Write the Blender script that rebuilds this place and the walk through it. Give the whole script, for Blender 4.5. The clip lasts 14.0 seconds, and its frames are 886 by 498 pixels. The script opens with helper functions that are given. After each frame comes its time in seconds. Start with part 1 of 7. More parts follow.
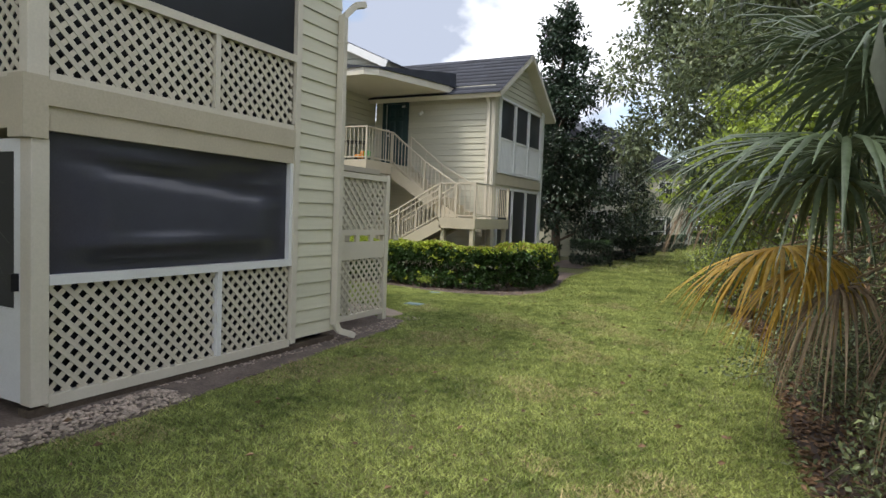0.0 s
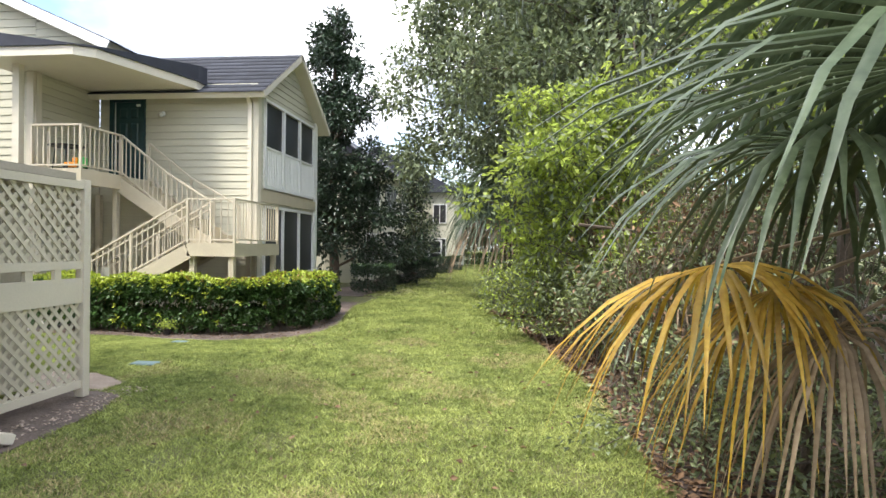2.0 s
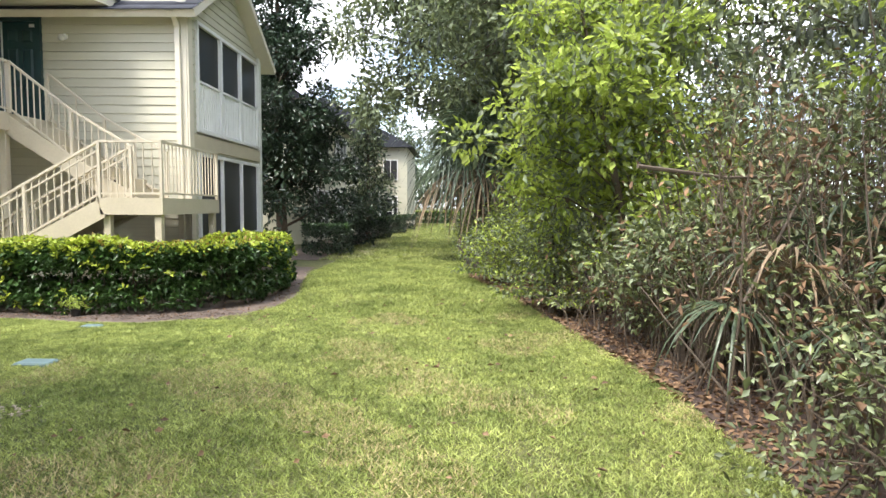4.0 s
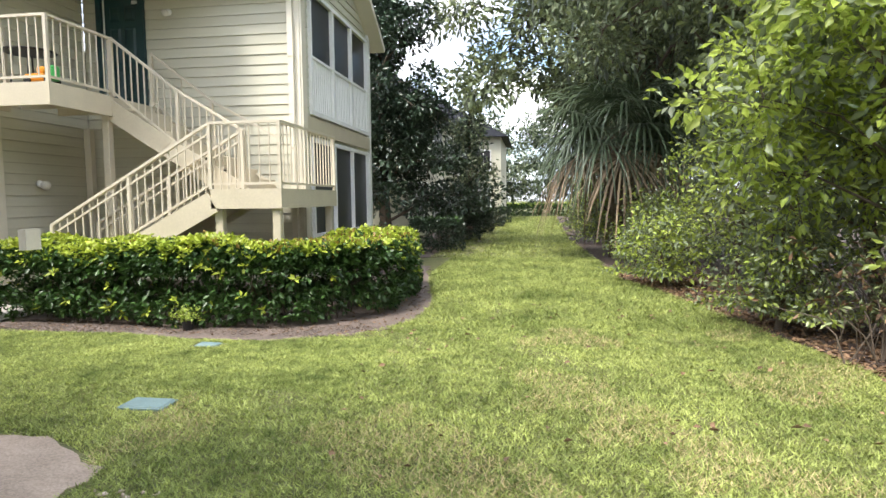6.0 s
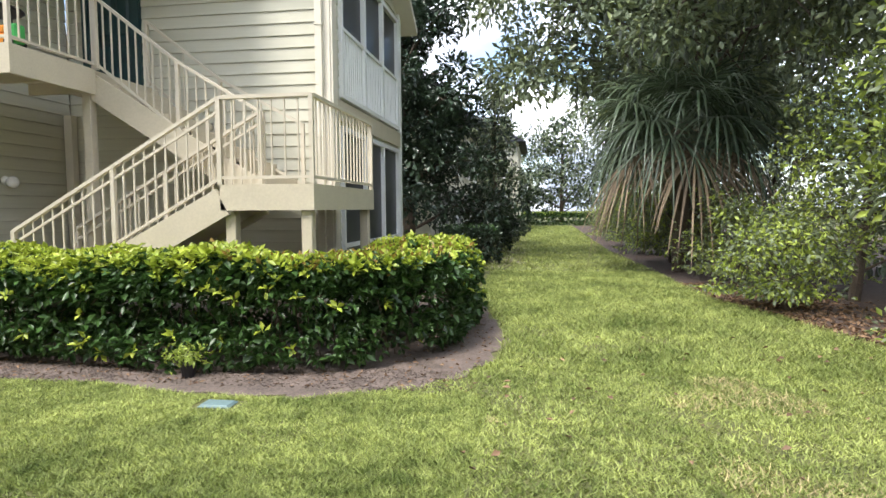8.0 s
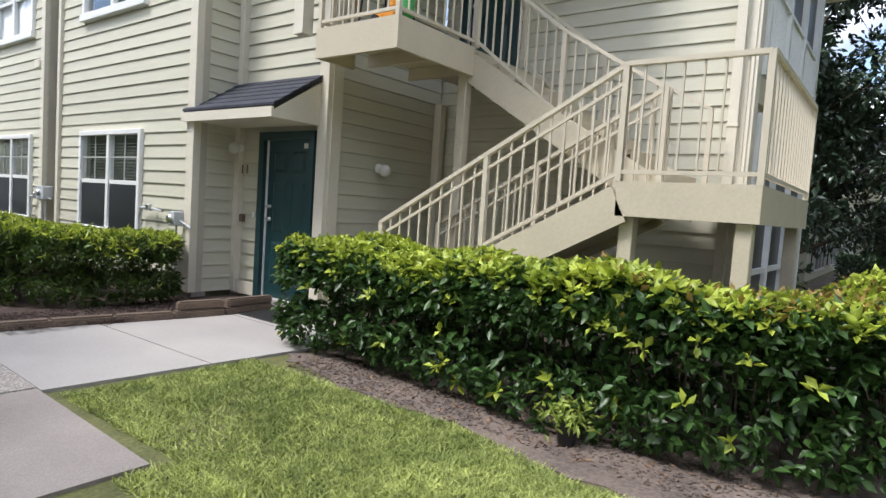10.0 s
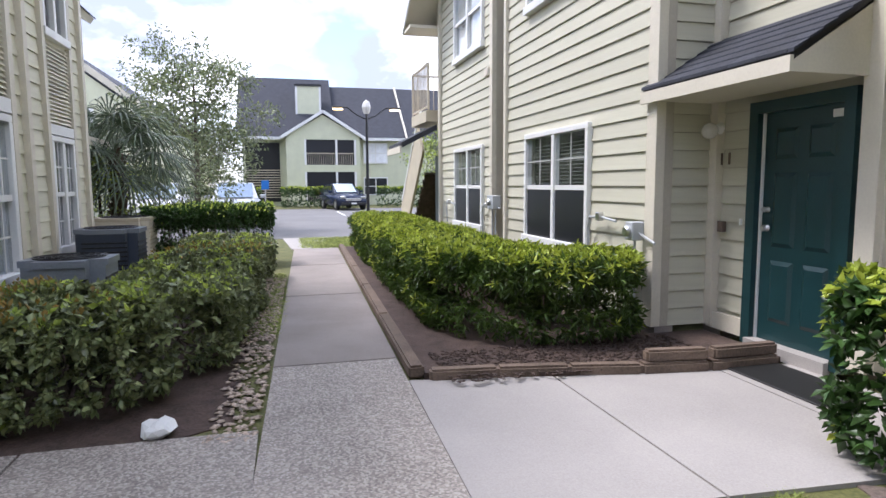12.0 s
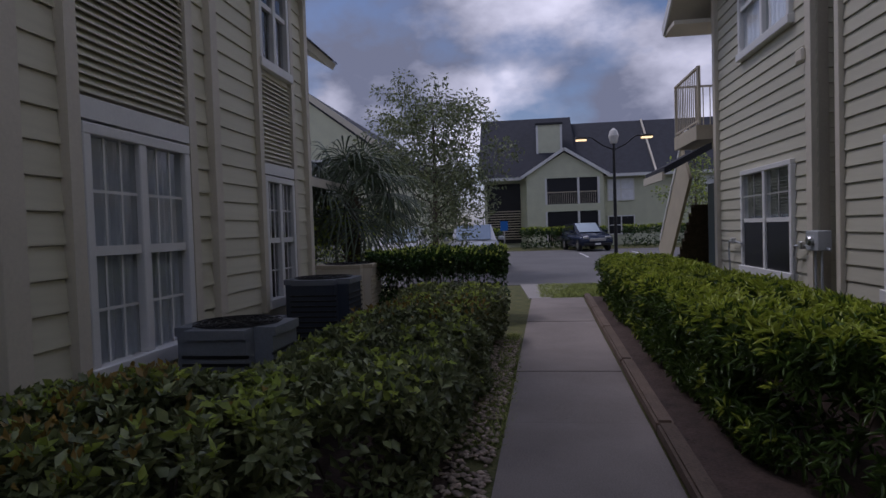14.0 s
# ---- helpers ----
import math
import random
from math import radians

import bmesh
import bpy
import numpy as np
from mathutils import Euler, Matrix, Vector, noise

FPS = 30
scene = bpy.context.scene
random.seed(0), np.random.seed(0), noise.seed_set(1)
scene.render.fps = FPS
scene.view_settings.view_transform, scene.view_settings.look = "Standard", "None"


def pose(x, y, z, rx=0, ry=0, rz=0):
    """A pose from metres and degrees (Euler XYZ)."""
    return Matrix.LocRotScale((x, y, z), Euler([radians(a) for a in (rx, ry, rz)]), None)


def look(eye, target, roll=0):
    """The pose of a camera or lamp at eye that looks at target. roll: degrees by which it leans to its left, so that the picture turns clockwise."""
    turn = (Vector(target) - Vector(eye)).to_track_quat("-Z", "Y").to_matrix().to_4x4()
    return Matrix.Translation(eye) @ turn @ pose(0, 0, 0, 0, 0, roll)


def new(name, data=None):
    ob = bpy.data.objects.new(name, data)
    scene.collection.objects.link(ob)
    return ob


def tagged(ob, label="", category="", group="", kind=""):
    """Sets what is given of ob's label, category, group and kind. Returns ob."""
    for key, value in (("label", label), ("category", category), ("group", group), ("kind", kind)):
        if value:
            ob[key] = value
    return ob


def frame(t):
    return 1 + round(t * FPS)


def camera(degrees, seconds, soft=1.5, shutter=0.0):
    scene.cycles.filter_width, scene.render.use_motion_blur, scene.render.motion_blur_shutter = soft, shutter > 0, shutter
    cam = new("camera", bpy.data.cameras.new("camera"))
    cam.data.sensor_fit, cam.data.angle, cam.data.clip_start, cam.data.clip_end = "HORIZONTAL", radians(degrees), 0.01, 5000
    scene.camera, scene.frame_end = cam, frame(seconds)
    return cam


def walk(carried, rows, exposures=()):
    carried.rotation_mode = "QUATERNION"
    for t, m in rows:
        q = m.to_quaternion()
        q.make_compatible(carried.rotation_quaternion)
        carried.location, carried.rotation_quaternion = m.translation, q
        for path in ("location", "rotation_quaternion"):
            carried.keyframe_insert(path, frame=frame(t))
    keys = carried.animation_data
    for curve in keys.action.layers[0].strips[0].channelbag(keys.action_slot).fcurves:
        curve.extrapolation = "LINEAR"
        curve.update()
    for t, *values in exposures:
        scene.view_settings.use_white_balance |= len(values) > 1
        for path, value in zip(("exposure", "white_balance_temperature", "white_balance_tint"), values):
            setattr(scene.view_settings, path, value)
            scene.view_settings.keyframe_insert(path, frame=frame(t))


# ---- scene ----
cam = camera(71.8, 14.0)
PATH = [
    (0, (2.39, 2.372, 1.726), (1.475, 4.147, 1.616), 2.2),
    (0.5, (2.17, 2.792, 1.738), (1.387, 4.631, 1.68), 3.7),
    (1, (1.991, 3.357, 1.718), (1.473, 5.288, 1.664), 3.5),
    (1.5, (1.831, 3.996, 1.646), (1.476, 5.964, 1.632), 1.5),
    (2, (1.609, 4.62, 1.664), (1.379, 6.607, 1.655), 0.7),
    (2.2, (1.515, 4.852, 1.673), (1.339, 6.845, 1.675), 1.3),
    (4.3, (0.512, 6.898, 1.559), (0.472, 8.891, 1.395), 0.3),
    (4.5, (0.343, 7.09, 1.548), (0.269, 9.081, 1.372), -0.1),
    (5, (0.068, 7.563, 1.51), (-0.072, 9.548, 1.309), -1.0),
    (5.5, (-0.283, 7.996, 1.514), (-0.493, 9.978, 1.348), -0.6),
    (6, (-0.555, 8.399, 1.501), (-0.847, 10.371, 1.34), -0.6),
    (6.5, (-0.825, 8.847, 1.491), (-1.127, 10.816, 1.314), -1.1),
    (7, (-1.101, 9.277, 1.49), (-1.368, 11.251, 1.305), -1.0),
    (7.2, (-1.203, 9.472, 1.473), (-1.468, 11.447, 1.3), -0.8),
    (9.3, (-2.503, 11.289, 1.376), (-3.22, 13.154, 1.278), 2.1),
    (9.5, (-2.634, 11.412, 1.384), (-3.503, 13.209, 1.26), 2.6),
    (10, (-3.024, 11.575, 1.381), (-4.228, 13.167, 1.248), 3.8),
    (10.5, (-3.526, 11.956, 1.427), (-4.972, 13.328, 1.255), 3.2),
    (11, (-4.019, 12.165, 1.437), (-5.671, 13.277, 1.262), 2.9),
    (11.5, (-4.532, 12.254, 1.447), (-6.348, 13.062, 1.226), 1.8),
    (12, (-5.027, 12.35, 1.487), (-6.953, 12.85, 1.278), -0.3),
    (12.5, (-5.497, 12.344, 1.51), (-7.48, 12.578, 1.393), -0.4),
    (13, (-6.002, 12.389, 1.489), (-8.0, 12.442, 1.447), -2.0),
    (13.5, (-6.6, 12.422, 1.445), (-8.598, 12.328, 1.404), -2.2),
    (14, (-7.236, 12.457, 1.449), (-9.217, 12.19, 1.386), -1.8),
]
EXPOSURES = [(0, 1.06, 6500, 10), (0.6, 0.86, 6500, 10), (1.0, 0.98, 6500, 10), (1.5, 1.76, 6500, 10), (2.2, 1.91, 6500, 10), (4.5, 2.1, 6500, 10), (7.0, 2.05, 6450, 10), (9.5, 1.55, 6150, 11), (11.0, 1.5, 6050, 14), (12.0, 1.55, 6000, 17), (12.6, 1.33, 5900, 19), (13.2, 0.8, 5800, 24), (13.6, -0.13, 5800, 26), (14.0, -0.78, 5800, 26)]
walk(cam, [(t, look(eye, target, roll)) for t, eye, target, roll in PATH], EXPOSURES)

# ---- world and sun ----
SUN_ELEV, SUN_AZ = radians(60), radians(208)   # azimuth clockwise from +y
world = bpy.data.worlds.new("sky")
scene.world = world
world.use_nodes = True
wn, wl = world.node_tree.nodes, world.node_tree.links
wn.clear()
w_out, w_bg = wn.new("ShaderNodeOutputWorld"), wn.new("ShaderNodeBackground")
w_sky = wn.new("ShaderNodeTexSky")
w_sky.sky_type, w_sky.sun_disc = "NISHITA", False
w_sky.sun_elevation, w_sky.sun_rotation = SUN_ELEV, SUN_AZ
w_co, w_map = wn.new("ShaderNodeTexCoord"), wn.new("ShaderNodeMapping")
w_map.inputs["Scale"].default_value = (1.0, 1.0, 1.7)
w_map.inputs["Location"].default_value = (0.35, 0.1, 0.2)
w_n1, w_n2 = wn.new("ShaderNodeTexNoise"), wn.new("ShaderNodeTexNoise")
w_n1.inputs["Scale"].default_value, w_n1.inputs["Detail"].default_value, w_n1.inputs["Roughness"].default_value = 2.4, 9, 0.52
w_n2.inputs["Scale"].default_value, w_n2.inputs["Detail"].default_value = 3.6, 7
w_ramp, w_shade, w_mix = wn.new("ShaderNodeValToRGB"), wn.new("ShaderNodeValToRGB"), wn.new("ShaderNodeMixRGB")
w_ramp.color_ramp.elements[0].position, w_ramp.color_ramp.elements[1].position = 0.42, 0.50
w_shade.color_ramp.elements[0].position, w_shade.color_ramp.elements[1].position = 0.36, 0.58
w_shade.color_ramp.elements[0].color = (12.5, 12.6, 13.0, 1)
w_shade.color_ramp.elements[1].color = (2.7, 3.0, 3.7, 1)
wl.new(w_co.outputs["Generated"], w_map.inputs["Vector"])
wl.new(w_map.outputs["Vector"], w_n1.inputs["Vector"])
wl.new(w_map.outputs["Vector"], w_n2.inputs["Vector"])
wl.new(w_n1.outputs["Fac"], w_ramp.inputs["Fac"])
wl.new(w_n2.outputs["Fac"], w_shade.inputs["Fac"])
wl.new(w_ramp.outputs["Color"], w_mix.inputs["Fac"])
wl.new(w_sky.outputs["Color"], w_mix.inputs["Color1"])
wl.new(w_shade.outputs["Color"], w_mix.inputs["Color2"])
wl.new(w_mix.outputs["Color"], w_bg.inputs["Color"])
w_bg.inputs["Strength"].default_value = 0.105
wl.new(w_bg.outputs["Background"], w_out.inputs["Surface"])

sun_data = bpy.data.lights.new("sun", "SUN")
sun_data.energy, sun_data.angle, sun_data.color = 1.45, radians(16), (1.0, 0.95, 0.87)
sun = new("sun", sun_data)
sun_dir = Vector((math.sin(SUN_AZ) * math.cos(SUN_ELEV), math.cos(SUN_AZ) * math.cos(SUN_ELEV), math.sin(SUN_ELEV)))
sun.matrix_world = look(sun_dir * 60, (0, 0, 0))


# ---- materials ----
def material(name, base, rough=0.6, var=0.12, scale=8.0, fine=60.0, bump=0.15, metal=0.0, hue=None, island=0.0, obj=0.0, spec=0.5, trans=0.0, bump_scale=None, stretch=(1, 1, 1)):
    """A surface with its colour varied at two scales, per piece if asked, and fine relief."""
    m = bpy.data.materials.new(name)
    m.use_nodes = True
    n, l = m.node_tree.nodes, m.node_tree.links
    b = n["Principled BSDF"]
    b.inputs["Roughness"].default_value, b.inputs["Metallic"].default_value = rough, metal
    b.inputs["Specular IOR Level"].default_value = spec
    co, mp = n.new("ShaderNodeTexCoord"), n.new("ShaderNodeMapping")
    mp.inputs["Scale"].default_value = stretch
    l.new(co.outputs["Object"], mp.inputs["Vector"])
    n1, n2 = n.new("ShaderNodeTexNoise"), n.new("ShaderNodeTexNoise")
    n1.inputs["Scale"].default_value, n1.inputs["Detail"].default_value = scale, 4
    n2.inputs["Scale"].default_value, n2.inputs["Detail"].default_value = fine, 3
    l.new(mp.outputs["Vector"], n1.inputs["Vector"])
    l.new(mp.outputs["Vector"], n2.inputs["Vector"])
    add = n.new("ShaderNodeMath")
    add.operation = "ADD"
    l.new(n1.outputs["Fac"], add.inputs[0])
    l.new(n2.outputs["Fac"], add.inputs[1])
    ramp = n.new("ShaderNodeMapRange")
    ramp.inputs["From Min"].default_value, ramp.inputs["From Max"].default_value = 0.65, 1.35
    l.new(add.outputs[0], ramp.inputs["Value"])
    mix = n.new("ShaderNodeMixRGB")
    dark = tuple(c * (1 - var) for c in base)
    light = hue or tuple(min(1, c * (1 + var)) for c in base)
    mix.inputs["Color1"].default_value, mix.inputs["Color2"].default_value = (*dark, 1), (*light, 1)
    l.new(ramp.outputs["Result"], mix.inputs["Fac"])
    colour = mix.outputs["Color"]
    for source, amount in (("island", island), ("obj", obj)):
        if amount:
            info = n.new("ShaderNodeNewGeometry" if source == "island" else "ShaderNodeObjectInfo")
            hsv, rng = n.new("ShaderNodeHueSaturation"), n.new("ShaderNodeMapRange")
            rng.inputs["To Min"].default_value, rng.inputs["To Max"].default_value = 1 - amount, 1 + amount
            l.new(info.outputs["Random Per Island" if source == "island" else "Random"], rng.inputs["Value"])
            l.new(rng.outputs["Result"], hsv.inputs["Value"])
            l.new(colour, hsv.inputs["Color"])
            colour = hsv.outputs["Color"]
    l.new(colour, b.inputs["Base Color"])
    if bump:
        bp = n.new("ShaderNodeBump")
        bp.inputs["Strength"].default_value, bp.inputs["Distance"].default_value = bump, bump_scale or 0.01
        l.new(n2.outputs["Fac"], bp.inputs["Height"])
        l.new(bp.outputs["Normal"], b.inputs["Normal"])
    if trans:
        tr, ms = n.new("ShaderNodeBsdfTranslucent"), n.new("ShaderNodeMixShader")
        l.new(colour, tr.inputs["Color"])
        ms.inputs["Fac"].default_value = trans
        l.new(b.outputs["BSDF"], ms.inputs[1])
        l.new(tr.outputs["BSDF"], ms.inputs[2])
        l.new(ms.outputs["Shader"], n["Material Output"].inputs["Surface"])
    return m


SIDING = material("painted_siding", (0.55, 0.53, 0.42), 0.62, 0.07, 1.2, 40, 0.12, obj=0.05, stretch=(1, 1, 4))
SIDING_LEFT = material("pale_green_siding", (0.67, 0.645, 0.50), 0.62, 0.07, 1.2, 40, 0.12, obj=0.05, stretch=(1, 1, 4))
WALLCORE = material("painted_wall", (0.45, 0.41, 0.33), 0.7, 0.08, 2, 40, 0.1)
TRIM = material("cream_trim", (0.66, 0.61, 0.50), 0.55, 0.06, 3, 50, 0.1)
TAN = material("tan_painted_wood", (0.52, 0.46, 0.34), 0.6, 0.09, 3, 50, 0.15)
RAIL = material("painted_rail", (0.56, 0.50, 0.39), 0.5, 0.06, 4, 60, 0.05)
WHITE = material("white_paint", (0.78, 0.78, 0.76), 0.45, 0.05, 4, 60, 0.05)
LATTICE = material("lattice_paint", (0.62, 0.57, 0.46), 0.6, 0.08, 5, 60, 0.1, obj=0.05)
VINYL = material("charcoal_vinyl", (0.05, 0.05, 0.065), 0.24, 0.15, 2, 120, 0.06)
SCREEN = material("dark_screen", (0.012, 0.013, 0.018), 0.35, 0.2, 3, 300, 0.03)
# near-black colour stands in for the shade inside rooms, porches and hollows
DARK = material("interior_shade_black", (0.02, 0.02, 0.022), 0.8, 0.2, 2, 30, 0)
ROOF = material("asphalt_shingle", (0.035, 0.038, 0.05), 0.85, 0.25, 3, 90, 0.4, obj=0.18)
ROOF_TAB = material("asphalt_shingle_tab", (0.035, 0.038, 0.05), 0.85, 0.25, 3, 90, 0.4, island=0.3)
DOORGREEN = material("dark_green_door", (0.012, 0.045, 0.05), 0.35, 0.15, 4, 60, 0.05)
MUNTIN = material("dull_muntin", (0.42, 0.42, 0.40), 0.5, 0.08, 4, 60, 0.03)
METAL = material("brushed_metal", (0.6, 0.6, 0.6), 0.3, 0.1, 10, 200, 0.05, metal=1.0)
BLACK = material("black_metal", (0.012, 0.012, 0.014), 0.4, 0.2, 8, 100, 0.05)
GREYBOX = material("grey_box", (0.42, 0.44, 0.46), 0.5, 0.1, 6, 80, 0.05)
CONCRETE = material("weathered_concrete", (0.265, 0.23, 0.21), 0.85, 0.26, 1.3, 110, 0.3, obj=0.08)
CONCRETE_NEW = material("pale_concrete", (0.36, 0.335, 0.315), 0.8, 0.14, 1.1, 90, 0.12, obj=0.03)
SAND = material("pale_sand", (0.33, 0.26, 0.205), 0.95, 0.3, 4, 60, 0.6)
ASPHALT = material("asphalt", (0.16, 0.155, 0.155), 0.85, 0.2, 0.5, 60, 0.3)
LAWN = material("lawn", (0.10, 0.125, 0.035), 0.9, 0.5, 5.0, 40, 0.9, hue=(0.17, 0.165, 0.055))
SOIL = material("sandy_soil", (0.15, 0.115, 0.096), 0.95, 0.5, 3.5, 45, 0.9)
MULCH = material("brown_mulch", (0.075, 0.05, 0.04), 0.95, 0.5, 7, 50, 0.9)
BLADE = material("grass_blade", (0.21, 0.29, 0.07), 0.55, 0.4, 1.1, 7.0, 0, hue=(0.50, 0.55, 0.18), island=0.5, trans=0.3, spec=0.25)
DRY = material("dry_grass", (0.46, 0.38, 0.19), 0.8, 0.25, 2, 9, 0, island=0.3)
LEAF = material("hedge_leaf", (0.045, 0.095, 0.022), 0.38, 0.3, 5, 20, 0, island=0.45, trans=0.18, spec=0.45)
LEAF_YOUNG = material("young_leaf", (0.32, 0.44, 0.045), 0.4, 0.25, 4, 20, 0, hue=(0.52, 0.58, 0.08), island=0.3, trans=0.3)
LEAF_BRONZE = material("bronze_leaf", (0.30, 0.20, 0.05), 0.45, 0.25, 4, 20, 0, island=0.3, trans=0.25)
LEAF_DULL = material("dull_leaf", (0.15, 0.20, 0.075), 0.33, 0.35, 5, 20, 0, hue=(0.30, 0.335, 0.15), island=0.45, trans=0.15)
LEAF_PODO = material("narrow_leaf", (0.06, 0.12, 0.026), 0.4, 0.3, 5, 20, 0, hue=(0.13, 0.21, 0.035), island=0.4, trans=0.15)
LEAF_MAG = material("magnolia_leaf", (0.035, 0.06, 0.032), 0.32, 0.3, 5, 20, 0, island=0.45, trans=0.08, spec=0.55)
LEAF_OAK = material("oak_leaf", (0.165, 0.21, 0.115), 0.5, 0.3, 2, 20, 0, hue=(0.27, 0.315, 0.18), island=0.4, trans=0.3)
LEAF_LIGHT = material("light_leaf", (0.32, 0.45, 0.08), 0.45, 0.3, 2, 20, 0, hue=(0.55, 0.63, 0.13), island=0.4, trans=0.45)
MOSS = material("hanging_moss", (0.16, 0.18, 0.14), 0.8, 0.25, 2, 20, 0, island=0.3, trans=0.3)
PALM = material("palm_blade", (0.06, 0.095, 0.045), 0.34, 0.25, 4, 30, 0, hue=(0.135, 0.175, 0.105), island=0.35, trans=0.2)
PALM_GOLD = material("golden_palm_blade", (0.46, 0.25, 0.02), 0.5, 0.25, 4, 30, 0, hue=(0.56, 0.38, 0.06), island=0.35, trans=0.25)
PALM_DEAD = material("dead_palm_blade", (0.26, 0.17, 0.10), 0.7, 0.3, 4, 30, 0, hue=(0.38, 0.29, 0.19), island=0.35, trans=0.1)
BARK = material("bark", (0.10, 0.075, 0.055), 0.9, 0.35, 6, 40, 0.7)
TWIG = material("grey_twig", (0.13, 0.10, 0.075), 0.9, 0.3, 6, 40, 0.4)
TIMBER = material("weathered_timber", (0.15, 0.108, 0.08), 0.85, 0.35, 4, 50, 0.5, obj=0.15)
STONE = material("pale_stones", (0.46, 0.37, 0.30), 0.8, 0.25, 6, 60, 0.3, island=0.3)
RUBBER = material("black_rubber", (0.012, 0.012, 0.012), 0.6, 0.2, 8, 90, 0.1)
LIDBLUE = material("faded_green_lid", (0.155, 0.23, 0.23), 0.55, 0.15, 8, 60, 0.1)
CURTAIN = material("white_curtain", (0.84, 0.85, 0.88), 0.8, 0.12, 3, 30, 0.1)
BLIND = material("pale_blind", (0.36, 0.38, 0.36), 0.6, 0.06, 5, 50, 0.03)
ORANGE = material("orange_plastic", (0.75, 0.28, 0.02), 0.4, 0.1, 6, 50, 0.03)
TOYGREEN = material("green_plastic", (0.05, 0.35, 0.08), 0.4, 0.1, 6, 50, 0.03)
CARBLUE = material("dark_blue_car_paint", (0.02, 0.03, 0.06), 0.2, 0.1, 6, 90, 0.0, metal=0.3)
CARWHITE = material("silver_car_paint", (0.55, 0.57, 0.60), 0.25, 0.06, 6, 90, 0.0, metal=0.2)
CARRED = material("white_car_paint", (0.7, 0.7, 0.72), 0.25, 0.06, 6, 90, 0.0, metal=0.1)
SIGNBLUE = material("blue_sign", (0.02, 0.16, 0.5), 0.4, 0.05, 6, 50, 0)
ELIME = material("pale_lime_siding", (0.62, 0.63, 0.46), 0.65, 0.08, 2, 40, 0.1, obj=0.04)


def glass(name, tint, rough=0.05):
    m = bpy.data.materials.new(name)
    m.use_nodes = True
    b = m.node_tree.nodes["Principled BSDF"]
    b.inputs["Base Color"].default_value = (*tint, 1)
    b.inputs["Roughness"].default_value = rough
    b.inputs["Transmission Weight"].default_value = 1.0
    b.inputs["IOR"].default_value = 1.45
    return m


def aggregate(name):
    """Worn concrete whose small brown, grey and pale pebbles show."""
    m = material(name, (0.33, 0.295, 0.265), 0.85, 0.35, 1.6, 60, 0.3)
    n, l = m.node_tree.nodes, m.node_tree.links
    b = n["Principled BSDF"]
    base = b.inputs["Base Color"].links[0].from_socket
    co, vor = n.new("ShaderNodeTexCoord"), n.new("ShaderNodeTexVoronoi")
    vor.inputs["Scale"].default_value = 75
    l.new(co.outputs["Object"], vor.inputs["Vector"])
    sep, ramp, mix = n.new("ShaderNodeSeparateColor"), n.new("ShaderNodeValToRGB"), n.new("ShaderNodeMixRGB")
    l.new(vor.outputs["Color"], sep.inputs["Color"])
    l.new(sep.outputs["Red"], ramp.inputs["Fac"])
    for pos, c in ((0.3, (0.10, 0.085, 0.075)), (0.55, (0.34, 0.29, 0.25)), (0.85, (0.58, 0.53, 0.47))):
        e = ramp.color_ramp.elements.new(pos)
        e.color = (*c, 1)
    ramp.color_ramp.elements[0].color = (0.07, 0.06, 0.055, 1)
    ramp.color_ramp.elements[-1].color = (0.64, 0.60, 0.55, 1)
    mix.inputs["Fac"].default_value = 0.36
    l.new(base, mix.inputs["Color1"])
    l.new(ramp.outputs["Color"], mix.inputs["Color2"])
    l.new(mix.outputs["Color"], b.inputs["Base Color"])
    bp = n.new("ShaderNodeBump")
    bp.inputs["Strength"].default_value, bp.inputs["Distance"].default_value = 0.6, 0.004
    bp.invert = True
    l.new(vor.outputs["Distance"], bp.inputs["Height"])
    l.new(bp.outputs["Normal"], b.inputs["Normal"])
    return m


AGGREGATE = aggregate("exposed_aggregate")
GLASS = glass("window_glass", (0.84, 0.88, 0.9))


def lamp_glow(name, colour, strength):
    m = bpy.data.materials.new(name)
    m.use_nodes = True
    b = m.node_tree.nodes["Principled BSDF"]
    b.inputs["Base Color"].default_value = (0.8, 0.8, 0.75, 1)
    b.inputs["Emission Color"].default_value, b.inputs["Emission Strength"].default_value = (*colour, 1), strength
    return m


AMBER = lamp_glow("lit_amber_lamp", (1.0, 0.72, 0.32), 2.5)
PEARL = material("pearl_globe", (0.72, 0.70, 0.66), 0.25, 0.05, 6, 50, 0)


# ---- mesh helpers ----
def part(name, bm, mat, parent=None, label="", kind=""):
    """Links a bmesh as one mesh object, under a thing or a part if one is given."""
    data = bpy.data.meshes.new(name)
    bm.to_mesh(data)
    bm.free()
    data.materials.append(mat)
    ob = new(name, data)
    if parent:
        ob.parent = parent
    return tagged(ob, label, kind=kind)


def empty(name, at, label, category, group="", kind=""):
    ob = new(name)
    ob.location = at
    ob.empty_display_size = 0.1
    bpy.context.view_layer.update()
    return tagged(ob, label, category, group, kind)


def under(ob, parent):
    """Parents ob, whose mesh is in world metres, under an Empty that stands away from the origin."""
    ob.parent = parent
    ob.matrix_parent_inverse = Matrix.Translation(parent.location).inverted()
    return ob


